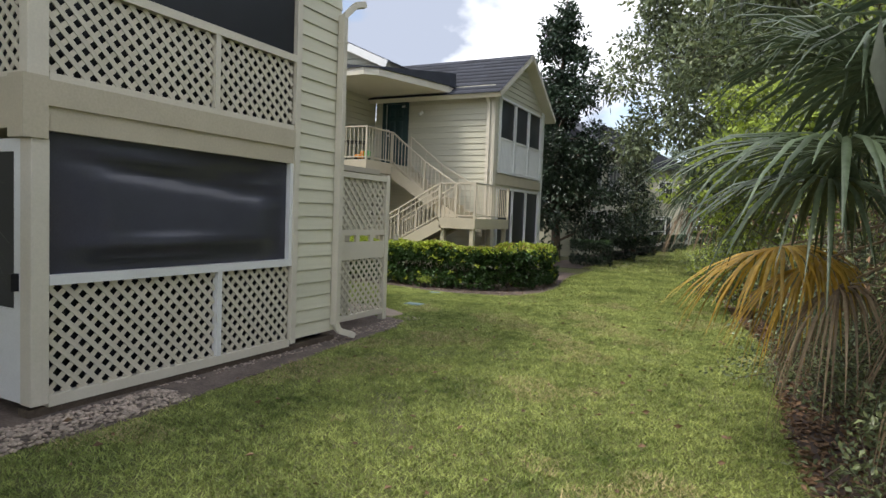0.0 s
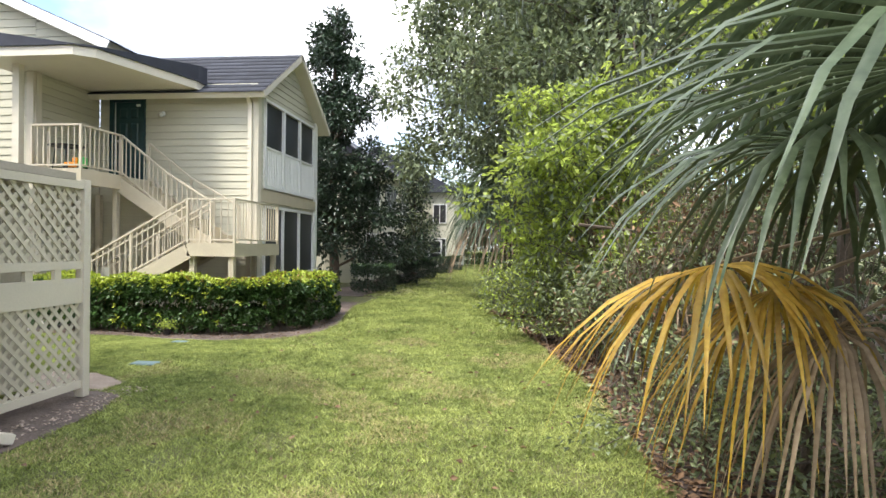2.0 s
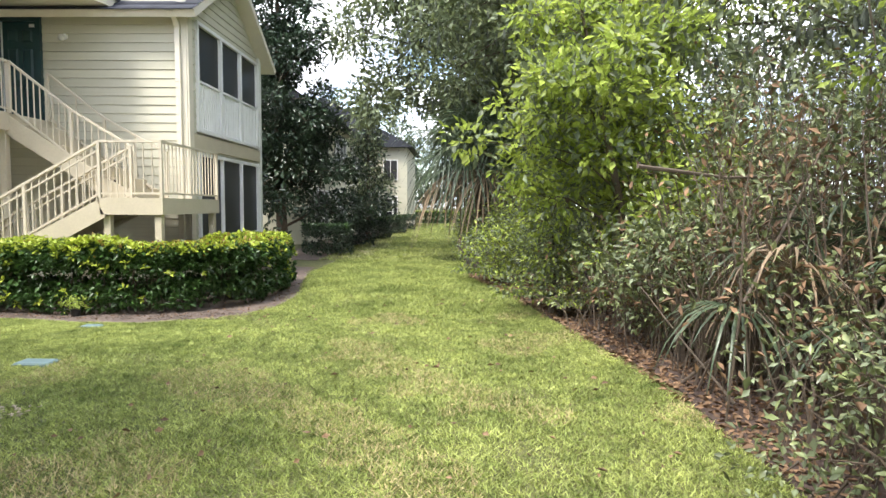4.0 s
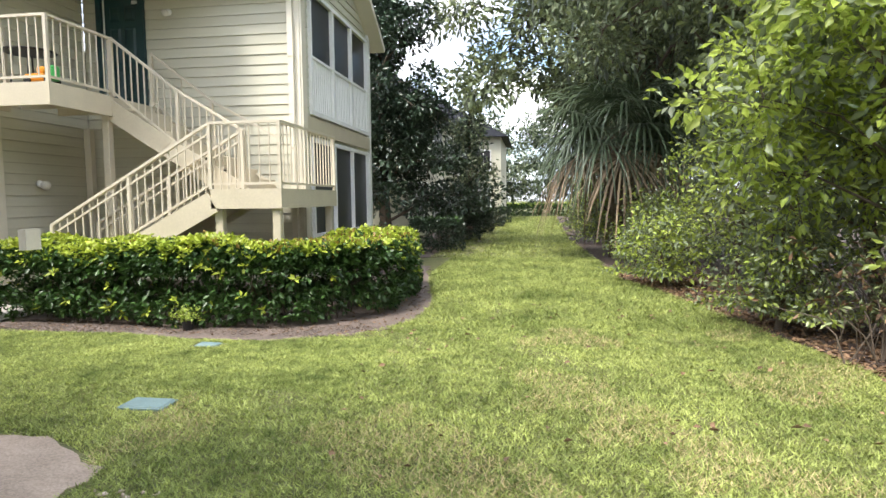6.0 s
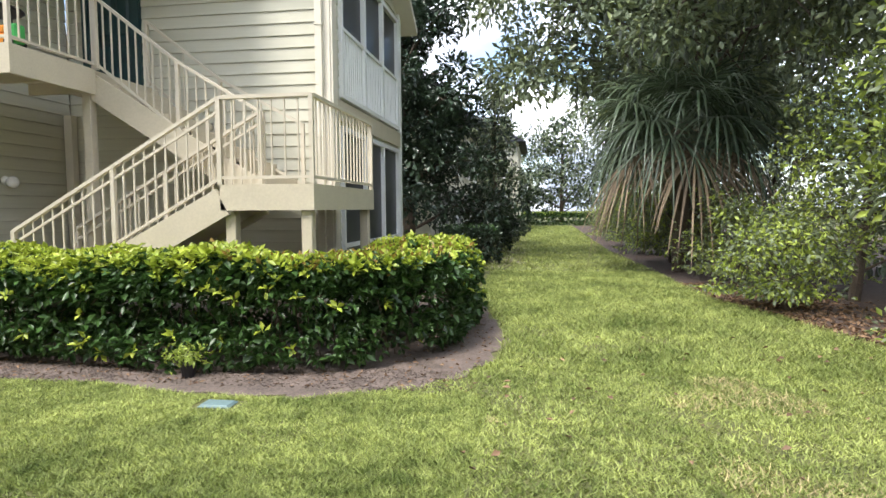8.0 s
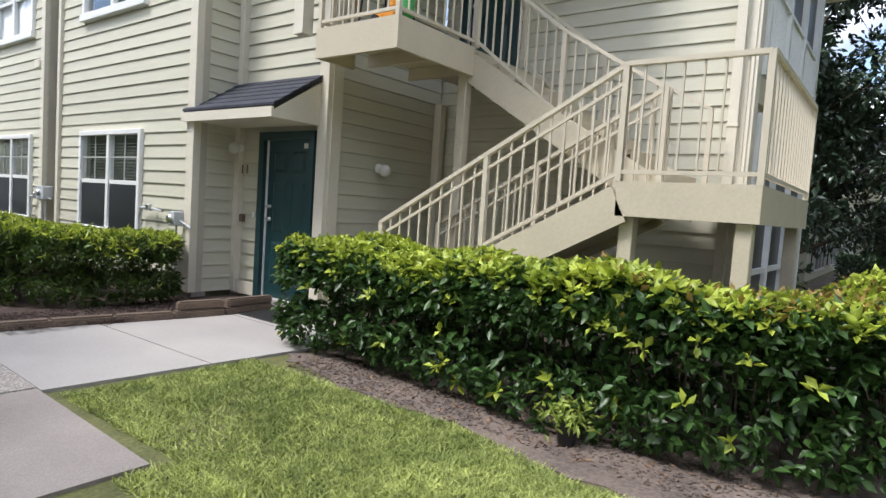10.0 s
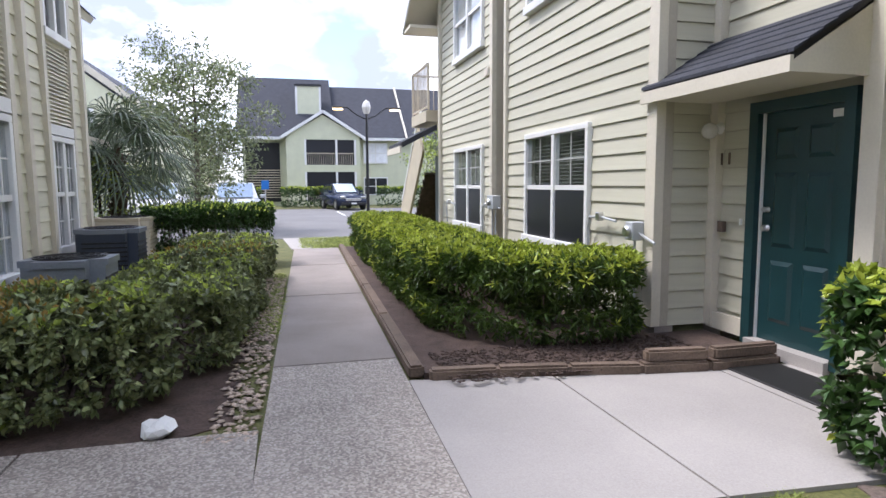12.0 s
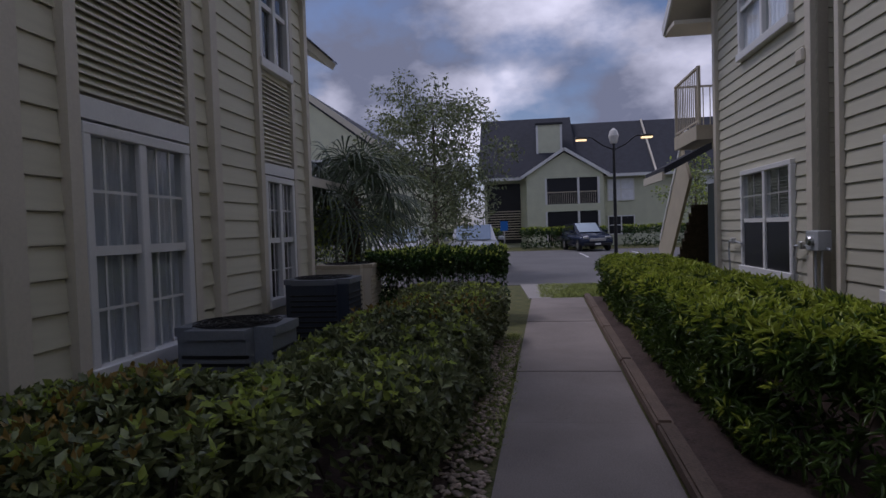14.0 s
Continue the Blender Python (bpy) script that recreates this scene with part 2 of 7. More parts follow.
def box(bm, x0, x1, y0, y1, z0, z1):
    vs = [bm.verts.new((x, y, z)) for z in (z0, z1) for x, y in ((x0, y0), (x1, y0), (x1, y1), (x0, y1))]
    for f in ((3, 2, 1, 0), (4, 5, 6, 7), (0, 1, 5, 4), (1, 2, 6, 5), (2, 3, 7, 6), (3, 0, 4, 7)):
        bm.faces.new([vs[i] for i in f])
    return vs


def solid(*dims, bevel=0.0):
    """A bmesh of boxes; each a tuple x0, x1, y0, y1, z0, z1."""
    bm = bmesh.new()
    for d in dims:
        box(bm, *d)
    if bevel:
        bmesh.ops.bevel(bm, geom=bm.edges[:], offset=bevel, segments=1, affect="EDGES")
    return bm


def beam(bm, p, q, w, h):
    """A bar from p to q, w wide across and h high."""
    p, q = Vector(p), Vector(q)
    d = (q - p).normalized()
    side = d.cross(Vector((0, 0, 1)))
    side = Vector((1, 0, 0)) if side.length < 1e-4 else side.normalized()
    up = side.cross(d)
    vs = [bm.verts.new(e + side * a * w / 2 + up * b * h / 2) for e in (p, q) for a, b in ((-1, -1), (1, -1), (1, 1), (-1, 1))]
    for f in ((3, 2, 1, 0), (4, 5, 6, 7), (0, 1, 5, 4), (1, 2, 6, 5), (2, 3, 7, 6), (3, 0, 4, 7)):
        bm.faces.new([vs[i] for i in f])


def bar(p, q, w, h):
    bm = bmesh.new()
    beam(bm, p, q, w, h)
    return bm


def tube(bm, pts, radii, seg=7):
    rings = []
    for i, p in enumerate(pts):
        p = Vector(p)
        d = (Vector(pts[min(i + 1, len(pts) - 1)]) - Vector(pts[max(i - 1, 0)])).normalized()
        a = d.orthogonal().normalized()
        b = d.cross(a)
        rings.append([bm.verts.new(p + (a * math.cos(2 * math.pi * k / seg) + b * math.sin(2 * math.pi * k / seg)) * radii[i]) for k in range(seg)])
    for r, s in zip(rings, rings[1:]):
        for k in range(seg):
            bm.faces.new((r[k], r[(k + 1) % seg], s[(k + 1) % seg], s[k]))
    bm.faces.new(rings[0][::-1])
    bm.faces.new(rings[-1])


def prism(bm, poly, z0, z1):
    """A slab over a plan polygon; z0 and z1 are heights, or functions of x and y."""
    lo = [bm.verts.new((x, y, z0(x, y) if callable(z0) else z0)) for x, y in poly]
    hi = [bm.verts.new((x, y, z1(x, y) if callable(z1) else z1)) for x, y in poly]
    bm.faces.new(lo[::-1])
    bm.faces.new(hi)
    for k in range(len(poly)):
        j = (k + 1) % len(poly)
        bm.faces.new((lo[k], lo[j], hi[j], hi[k]))


def lathe(bm, at, profile, seg=16):
    """Turns (radius, height) pairs about the upright line through at."""
    rings = [[bm.verts.new((at[0] + r * math.cos(2 * math.pi * k / seg), at[1] + r * math.sin(2 * math.pi * k / seg), at[2] + z)) for k in range(seg)] for r, z in profile]
    for r, s in zip(rings, rings[1:]):
        for k in range(seg):
            bm.faces.new((r[k], r[(k + 1) % seg], s[(k + 1) % seg], s[k]))
    bm.faces.new(rings[0][::-1])
    bm.faces.new(rings[-1])


def quick(name, verts, faces, mat, parent=None, label="", category="", kind=""):
    """A mesh from numpy arrays, all faces with the same corner count."""
    data = bpy.data.meshes.new(name)
    nv, nf, c = len(verts), len(faces), faces.shape[1]
    data.vertices.add(nv)
    data.vertices.foreach_set("co", np.asarray(verts, np.float32).ravel())
    data.loops.add(nf * c)
    data.loops.foreach_set("vertex_index", faces.astype(np.int32).ravel())
    data.polygons.add(nf)
    data.polygons.foreach_set("loop_start", np.arange(0, nf * c, c, dtype=np.int32))
    data.update(calc_edges=True)
    data.materials.append(mat)
    ob = new(name, data)
    if parent:
        ob.parent = parent
    return tagged(ob, label, category, kind=kind)


UNIT = bpy.data.meshes.new("unit_bar")
_bm = solid((-0.5, 0.5, -0.5, 0.5, -0.5, 0.5))
_bm.to_mesh(UNIT)
_bm.free()
bars = {}


def piece(name, p, q, w, h, mat, parent, label=""):
    """A straight piece from p to q that shares one mesh with all alike pieces."""
    key = mat.name
    if key not in bars:
        bars[key] = UNIT.copy()
        bars[key].materials.append(mat)
    p, q = Vector(p), Vector(q)
    d = q - p
    n = d.normalized()
    side = n.cross(Vector((0, 0, 1)))
    side = Vector((1, 0, 0)) if side.length < 1e-4 else side.normalized()
    up = side.cross(n)
    rot = Matrix((side, n, up)).transposed().to_4x4()
    ob = new(name, bars[key])
    ob.parent = parent
    m = Matrix.Translation((p + q) / 2) @ rot @ Matrix.Diagonal((w, d.length, h, 1))
    ob.matrix_basis = Matrix.Translation(-parent.location) @ m
    return tagged(ob, label)


# one lap board: thick at its foot, thin at its head, unit length, height and thickness
BOARD = bpy.data.meshes.new("lap_board")
_bm = bmesh.new()
_v = [_bm.verts.new((x, y, z)) for x in (0, 1) for y, z in ((0, 0), (-1, 0), (-1, 0.06), (-0.3, 1), (0, 1))]
for k in range(5):
    _bm.faces.new((_v[k], _v[(k + 1) % 5], _v[5 + (k + 1) % 5], _v[5 + k]))
_bm.faces.new(_v[:5][::-1])
_bm.faces.new(_v[5:])
bmesh.ops.recalc_face_normals(_bm, faces=_bm.faces[:])
_bm.to_mesh(BOARD)
_bm.free()
boards = {}


def lap_wall(name, a, b, z0, z1, mat, label, holes=(), top=None, lap=0.168, core=WALLCORE, thick=0.14, first=True):
    """A lapped-board wall from plan point a to b; its outside lies to the right of the way from a to b. holes: u0, u1, v0, v1 along the wall and up.
    top: height of the wall at a distance along it, for a gable."""
    a, b = Vector((*a, 0)), Vector((*b, 0))
    d = (b - a).normalized()
    out = Vector((d.y, -d.x, 0))
    length = (b - a).length
    top = top or (lambda u: z1)
    frame_m = Matrix((d, -out, Vector((0, 0, 1)))).transposed().to_4x4()
    frame_m.translation = a
    bm = bmesh.new()
    us = sorted({0.0, length, *[h for hole in holes for h in hole[:2]]})
    if z1 > max(top(0), top(length)) + 1e-6:
        us = sorted({*us, length / 2, *[length * k / 8 for k in range(1, 8)]})
    for u0, u1 in zip(us, us[1:]):
        blocked = sorted((v0, v1) for h0, h1, v0, v1 in holes if h0 < (u0 + u1) / 2 < h1)
        z = z0
        for v0, v1 in [*blocked, (None, None)]:
            if v0 is None:
                lo, hi0, hi1 = z, top(u0), top(u1)
            else:
                lo, hi0, hi1 = z, v0, v0
            if hi0 > lo + 1e-4 or hi1 > lo + 1e-4:
                vs = [bm.verts.new(frame_m @ Vector((u, y, zz))) for y in (0.03, thick) for u, zz in ((u0, lo), (u1, lo), (u1, hi1), (u0, hi0))]
                for f in ((0, 1, 2, 3), (7, 6, 5, 4), (4, 5, 1, 0), (5, 6, 2, 1), (6, 7, 3, 2), (7, 4, 0, 3)):
                    bm.faces.new([vs[i] for i in f])
            z = v1 if v1 is not None else z
    wall = part(name, bm, core, None, label, "structure")
    wall["category"] = "wall"
    if mat.name not in boards:
        boards[mat.name] = BOARD.copy()
        boards[mat.name].materials.append(mat)
    rows = int((z1 - z0) / lap + 0.999)
    for r in range(rows):
        za, zb = z0 + r * lap, min(z0 + (r + 1) * lap - 0.007, z1)
        spans = []
        grid = np.linspace(0, length, 161)
        ok = [u for u in grid if top(u) >= za + 0.6 * lap]
        if not ok:
            continue
        spans = [(ok[0], ok[-1])]
        for h0, h1, v0, v1 in holes:
            if v0 < za + lap * 0.6 and v1 > za + lap * 0.4:
                spans = [s for u0, u1 in spans for s in ((u0, min(u1, h0)), (max(u0, h1), u1)) if s[1] - s[0] > 0.02]
        for u0, u1 in spans:
            ob = new("siding_board", boards[mat.name])
            ob.parent = wall
            ob.matrix_basis = frame_m @ Matrix.Translation((u0, 0.03, za)) @ Matrix.Diagonal((u1 - u0, 0.025, zb - za, 1))
    return wall


def window(name, at, facing, w, h, label, group, blind="", muntins=(2, 2), mat=WHITE, mullion=True):
    """A sash window in a wall: at is the foot of its left side seen from outside, facing 'S', 'N' or 'E'."""
    turn = {"S": 0, "N": 180, "E": 90}[facing]
    root = empty(name, (0, 0, 0), label, "window", group, "structure")
    root.matrix_world = pose(*at, 0, 0, turn)
    f = 0.07
    for nm, dims in (("window_head", (0, w, -0.045, 0.06, h - f, h)), ("window_sill", (-0.03, w + 0.03, -0.07, 0.06, -0.04, f)), ("jamb", (0, f, -0.045, 0.06, f, h - f)), ("jamb", (w - f, w, -0.045, 0.06, f, h - f))):
        part(nm, solid(dims, bevel=0.006), mat, root)
    halves = [(f, w / 2 - 0.04), (w / 2 + 0.04, w - f)] if mullion else [(f, w - f)]
    if mullion:
        part("mullion", solid((w / 2 - 0.04, w / 2 + 0.04, -0.04, 0.05, f, h - f), bevel=0.006), mat, root)
    for u0, u1 in halves:
        part("meeting_rail", solid((u0, u1, -0.02, 0.03, h * 0.5 - 0.03, h * 0.5 + 0.03)), mat, root)
        for v0, v1, y in ((f, h * 0.5 - 0.03, 0.02), (h * 0.5 + 0.03, h - f, 0.0)):
            pane = part("pane", solid((u0, u1, y, y + 0.006, v0, v1)), GLASS, root)
            pane.visible_shadow = False
            nx, nz = muntins
            top_half = v0 > h * 0.4
            if nx and (top_half or nz > 2):
                for k in range(1, nx):
                    uu = u0 + (u1 - u0) * k / nx
                    part("muntin", solid((uu - 0.009, uu + 0.009, y - 0.008, y - 0.001, v0, v1)), mat if nz > 2 else MUNTIN, pane)
                for k in range(1, 2):
                    vv = v0 + (v1 - v0) * k / 2
                    part("muntin", solid((u0, u1, y - 0.009, y - 0.001, vv - 0.009, vv + 0.009)), mat if nz > 2 else MUNTIN, pane)
    # room box coloured near-black, so the unlit room's shade is in its colour
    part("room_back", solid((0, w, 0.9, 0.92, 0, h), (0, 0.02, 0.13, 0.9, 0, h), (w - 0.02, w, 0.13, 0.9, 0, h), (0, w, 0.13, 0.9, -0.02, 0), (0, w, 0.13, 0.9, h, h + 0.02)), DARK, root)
    if blind == "slats":
        part("insect_screen", solid((f + 0.005, w / 2 - 0.045, -0.012, -0.008, f, h * 0.5 - 0.03), (w / 2 + 0.045, w - f - 0.005, -0.012, -0.008, f, h * 0.5 - 0.03)), SCREEN, root, "dark insect screen over the lower sash")
        n = int((h * 0.55 - 0.1) / 0.045)
        for k in range(n):
            z = h * 0.45 + k * 0.045
            part("blind_slat", bar((f, 0.07, z), (w - f, 0.07, z), 0.035, 0.004), BLIND, root)
    elif blind == "curtain":
        bm = bmesh.new()
        n = 40
        lo = [bm.verts.new((f + (w - 2 * f) * k / n, 0.045 + 0.012 * math.sin(k * 1.9) + 0.008 * math.sin(k * 0.7), 0.05)) for k in range(n + 1)]
        hi = [bm.verts.new((v.co.x, v.co.y, h - 0.05)) for v in lo]
        for k in range(n):
            bm.faces.new((lo[k], lo[k + 1], hi[k + 1], hi[k]))
        part("curtain", bm, CURTAIN, root)
    return root


def lattice_panel(parent, a, b, z0, z1, step=0.115, w=0.042):
    """Crossed diagonal slats between plan points a and b; frame pieces are added apart."""
    a, b = Vector((*a, 0)), Vector((*b, 0))
    d = (b - a).normalized()
    out = Vector((d.y, -d.x, 0))
    L, H = (b - a).length, z1 - z0
    for layer, sgn in ((0.0, 1), (0.009, -1)):
        c = -H + step / 2
        while c < L:
            # line u = c + v for one way, u = c + H - v for the other
            v0, v1 = max(0, -c), min(H, L - c)
            if v1 - v0 > 0.03:
                u0, u1 = c + v0, c + v1
                if sgn < 0:
                    pa, pb = (u0, H - v0), (u1, H - v1)
                else:
                    pa, pb = (u0, v0), (u1, v1)
                off = out * layer
                piece("lattice_slat", a + d * pa[0] + off + Vector((0, 0, z0 + pa[1])), a + d * pb[0] + off + Vector((0, 0, z0 + pb[1])), 0.008, w, LATTICE, parent)
            c += step * 1.2


# ---- leaves ----
LEAF_T = np.array([(0, 0, 0), (-0.5, 0.5, 0.05), (0, 0.5, -0.06), (0.5, 0.5, 0.05), (0, 1, -0.05)])
LEAF_F = np.array([(0, 2, 1), (0, 3, 2), (1, 2, 4), (2, 3, 4)])


def leaf_cloud(name, P, D, size, aspect, mat, parent=None, label="", kind="stuff", seed=0, spread=0.7, category=""):
    """Folded leaves at points P that grow along D, with some scatter."""
    rng = np.random.default_rng(seed)
    n = len(P)
    D = np.asarray(D, float) + rng.normal(0, spread, (n, 3))
    D /= np.linalg.norm(D, axis=1, keepdims=True) + 1e-9
    S = np.cross(D, rng.normal(0, 1, (n, 3)) * 0.6 + (0, 0, 1))
    S /= np.linalg.norm(S, axis=1, keepdims=True) + 1e-9
    U = np.cross(S, D)
    L = size * rng.uniform(0.65, 1.3, n)[:, None, None]
    T = LEAF_T[None]
    V = P[:, None] + L * (T[..., 0:1] * aspect * S[:, None] + T[..., 1:2] * D[:, None] + T[..., 2:3] * 2 * U[:, None])
    F = LEAF_F[None] + 5 * np.arange(n)[:, None, None]
    return quick(name, V.reshape(-1, 3), F.reshape(-1, 3), mat, parent, label, category, kind)


def rosettes(P, N, k, rng, size):
    """k leaves round each shoot tip, spread outwards."""
    n = len(P)
    axis = np.asarray(N, float) + rng.normal(0, 0.35, (n, 3))
    axis /= np.linalg.norm(axis, axis=1, keepdims=True) + 1e-9
    a = np.cross(axis, rng.normal(0, 1, (n, 3)))
    a /= np.linalg.norm(a, axis=1, keepdims=True) + 1e-9
    c = np.cross(axis, a)
    th = (2 * math.pi * np.arange(k) / k)[None, :] + rng.uniform(0, 6.3, (n, 1))
    D = np.cos(th)[..., None] * a[:, None] + np.sin(th)[..., None] * c[:, None] + 0.55 * axis[:, None]
    return np.repeat(P, k, axis=0) + rng.normal(0, size * 0.12, (n * k, 3)), D.reshape(-1, 3)


def hedge(name, line, half, height, n, label, leaf=0.075, aspect=0.5, mats=(LEAF, LEAF_YOUNG), young=0.28, base=0.12, seed=1, bronze=0.0, lump=0.06, twigs=40, spread=0.75, open_base=0.0, rosette=0):
    """A clipped shrub along a plan line: stems, an outer coat of leaves, inner leaves, and young leaves on its crown."""
    rng = np.random.default_rng(seed)
    line = np.array(line, float)
    for _ in range(3):
        mids = np.stack([0.75 * line[:-1] + 0.25 * line[1:], 0.25 * line[:-1] + 0.75 * line[1:]], 1).reshape(-1, 2)
        line = np.concatenate([line[:1], mids, line[-1:]])
    seg = np.linalg.norm(np.diff(line, axis=0), axis=1)
    cum = np.r_[0, np.cumsum(seg)]
    total = cum[-1]

    def place(s, a, r):
        """Along s, round the cross-section at angle a (0 right, pi/2 top), at share r of the full size."""
        s_in = np.clip(s, 0, total)
        k = np.clip(np.searchsorted(cum, s_in) - 1, 0, len(seg) - 1)
        t = ((s_in - cum[k]) / seg[k])[:, None]
        p = line[k] * (1 - t) + line[k + 1] * t
        d = (line[k + 1] - line[k]) / seg[k][:, None]
        nrm = np.stack([d[:, 1], -d[:, 0]], 1)
        ca, sa = np.cos(a), np.sin(a)
        e = 0.42
        cx, cz = np.sign(ca) * np.abs(ca) ** e, np.sign(sa) * np.abs(sa) ** e
        wob = 1 + lump * (np.sin(s * 2.3 + seed) + np.sin(s * 5.1 + 2 * a + seed) + np.sin(3 * a + s * 1.3)) * 0.6
        end = np.minimum(s - 0, total - s)
        cap = np.sqrt(np.clip(1 - (np.clip(half * 0.8 - end, 0, half * 0.8) / (half * 0.8)) ** 3, 0.02, 1))
        rr = r * wob
        x = p + nrm * (cx * half * cap * rr)[:, None]
        mid, hz = (base + height) / 2, (height - base) / 2
        z = mid + cz * hz * np.where(cz > 0, 1, 1) * rr
        N = np.concatenate([nrm * ca[:, None], sa[:, None]], 1)
        return np.concatenate([x, z[:, None]], 1), N

    root = empty(name, (0, 0, 0), label, "hedge")
    s, a = rng.uniform(0, total, n), rng.uniform(-0.9, math.pi + 0.9, n)
    r = 1 - np.abs(rng.normal(0, 0.09, n))
    P, N = place(s, a, r)
    keep = (P[:, 2] > 0.05) & ~((P[:, 2] < base + 0.3) & (rng.uniform(0, 1, n) < open_base))
    P, N = P[keep], N[keep]
    if rosette:
        P, N = rosettes(P[::rosette], N[::rosette], rosette, rng, leaf)
    leaf_cloud("foliage", P, N, leaf, aspect, mats[0], root, seed=seed + 1, spread=0.25 if rosette else spread)
    m = int(n * 0.7)
    P, N = place(rng.uniform(0, total, m), rng.uniform(-0.5, math.pi + 0.5, m), rng.uniform(0.4, 0.9, m))
    keep = (P[:, 2] > 0.1)
    leaf_cloud("inner_foliage", P[keep], N[keep], leaf * 1.15, aspect, mats[0], root, seed=seed + 2, spread=0.9)
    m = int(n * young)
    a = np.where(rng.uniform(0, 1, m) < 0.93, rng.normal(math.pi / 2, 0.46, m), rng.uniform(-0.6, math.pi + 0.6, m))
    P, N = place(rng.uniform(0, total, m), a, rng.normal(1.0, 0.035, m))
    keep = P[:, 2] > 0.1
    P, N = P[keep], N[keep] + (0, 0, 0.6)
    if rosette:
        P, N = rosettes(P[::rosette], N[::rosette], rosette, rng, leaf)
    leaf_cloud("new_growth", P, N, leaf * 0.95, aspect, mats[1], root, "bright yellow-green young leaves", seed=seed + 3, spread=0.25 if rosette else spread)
    if bronze:
        m = int(n * bronze)
        P, N = place(rng.normal(total * 0.62, total * 0.1, m).clip(0, total), rng.normal(math.pi / 2, 0.4, m), rng.normal(1.02, 0.04, m))
        leaf_cloud("bronze_growth", P, N + (0, 0, 0.6), leaf * 0.8, aspect, LEAF_BRONZE, root, "bronze young leaves", seed=seed + 4)
    bm = bmesh.new()
    ts = rng.uniform(half * 0.5, total - half * 0.5, twigs)
    P, N = place(ts, rng.uniform(0.1, math.pi - 0.1, twigs), rng.uniform(0.6, 0.95, twigs))
    Q, N = place(ts, rng.uniform(0.1, math.pi - 0.1, twigs), np.full(twigs, 0.25))
    for p, q in zip(P, Q):
        f = Vector((q[0], q[1], 0.0))
        p = Vector(p)
        tube(bm, [f, f.lerp(p, 0.5) + Vector((rng.normal(0, 0.04), rng.normal(0, 0.04), 0)), p], [0.009, 0.007, 0.003], 5)
    part("twig_mass", bm, BARK, root, kind="stuff")
    return root


def tree(name, at, height, spread, trunk, n, leaf, mats, label, seed, trunk_mat=BARK, low=0.3, shape=1.0, aspect=0.5, limbs=16, clump=0.55, lean=(0, 0), droop=0.0, moss=0):
    """A tapered trunk with limbs; leaves in clumps about the limbs' ends. shape: over 1 narrows the crown to its top."""
    rng = np.random.default_rng(seed)
    root = empty(name, at, label, "tree")
    bm = bmesh.new()
    bend = rng.normal(0, 0.12, 2)
    axis = [Vector((lean[0] * t + bend[0] * math.sin(3 * t), lean[1] * t + bend[1] * math.sin(2.4 * t), height * 0.96 * t)) for t in np.linspace(0, 1, 9)]
    tube(bm, axis, [trunk * (1.25 - 1.2 * t ** 0.8) + 0.012 for t in np.linspace(0, 1, 9)], 9)
    part("trunk", bm, trunk_mat, root)
    ends, weights = [], []
    bm = bmesh.new()
    for k in range(limbs):
        t = low + (0.97 - low) * ((k + rng.uniform(0, 0.8)) / limbs)
        f = min(t * 8, 7.99)
        p = axis[int(f)].lerp(axis[int(f) + 1], f - int(f))
        reach = spread * (1 - (t - low) / (1.03 - low)) ** (0.5 * shape) * rng.uniform(0.6, 1.1)
        ang = k * 2.4 + rng.uniform(-0.5, 0.5)
        rise = reach * rng.uniform(0.1, 0.6) * (1 if droop == 0 else 1 - droop)
        q = p + Vector((math.cos(ang) * reach, math.sin(ang) * reach, rise))
        mid = p.lerp(q, 0.5) + Vector((rng.normal(0, 0.1), rng.normal(0, 0.1), 0.12 * reach))
        r = max(trunk * 0.34 * (1.1 - t), 0.012)
        tube(bm, [p, mid, q], [r, r * 0.6, r * 0.15], 5)
        for j in range(4):
            u = rng.uniform(0.3, 1)
            b0 = p.lerp(q, u)
            e = b0 + Vector(rng.normal(0, 0.28 * reach + 0.12, 3)) * clump * 1.4
            tube(bm, [b0, e], [r * 0.3 + 0.004, 0.004], 4)
            ends.append(e)
            weights.append(0.4 + reach)
        ends.append(q)
        weights.append(0.4 + reach)
    part("limb_mass", bm, trunk_mat, root, kind="stuff")
    E, W = np.array(ends), np.array(weights)
    pick = rng.choice(len(E), n, p=W / W.sum())
    off = rng.normal(0, 1, (n, 3))
    off /= np.linalg.norm(off, axis=1, keepdims=True)
    rad = (clump * (0.35 + 0.3 * W[pick]))[:, None] * rng.uniform(0.15, 1, (n, 1)) ** 0.6
    P = E[pick] + off * rad * (1, 1, 0.65)
    P[:, 2] = np.maximum(P[:, 2], 0.25)
    D = off + (0, 0, -0.15 - droop)
    share = len(mats)
    which = rng.integers(0, share, n)
    for k, mt in enumerate(mats):
        sel = which == k
        leaf_cloud("crown" if k == 0 else "light_foliage", P[sel], D[sel], leaf, aspect, mt, root, seed=seed + 7 + k, spread=0.6)
    if moss:
        idx = rng.integers(0, n, moss)
        leaf_cloud("moss", P[idx] + (0, 0, -0.2), np.tile((0, 0, -1.0), (moss, 1)), leaf * 1.9, 0.1, MOSS, root, "grey hanging moss", seed=seed + 20, spread=0.12)
    return root


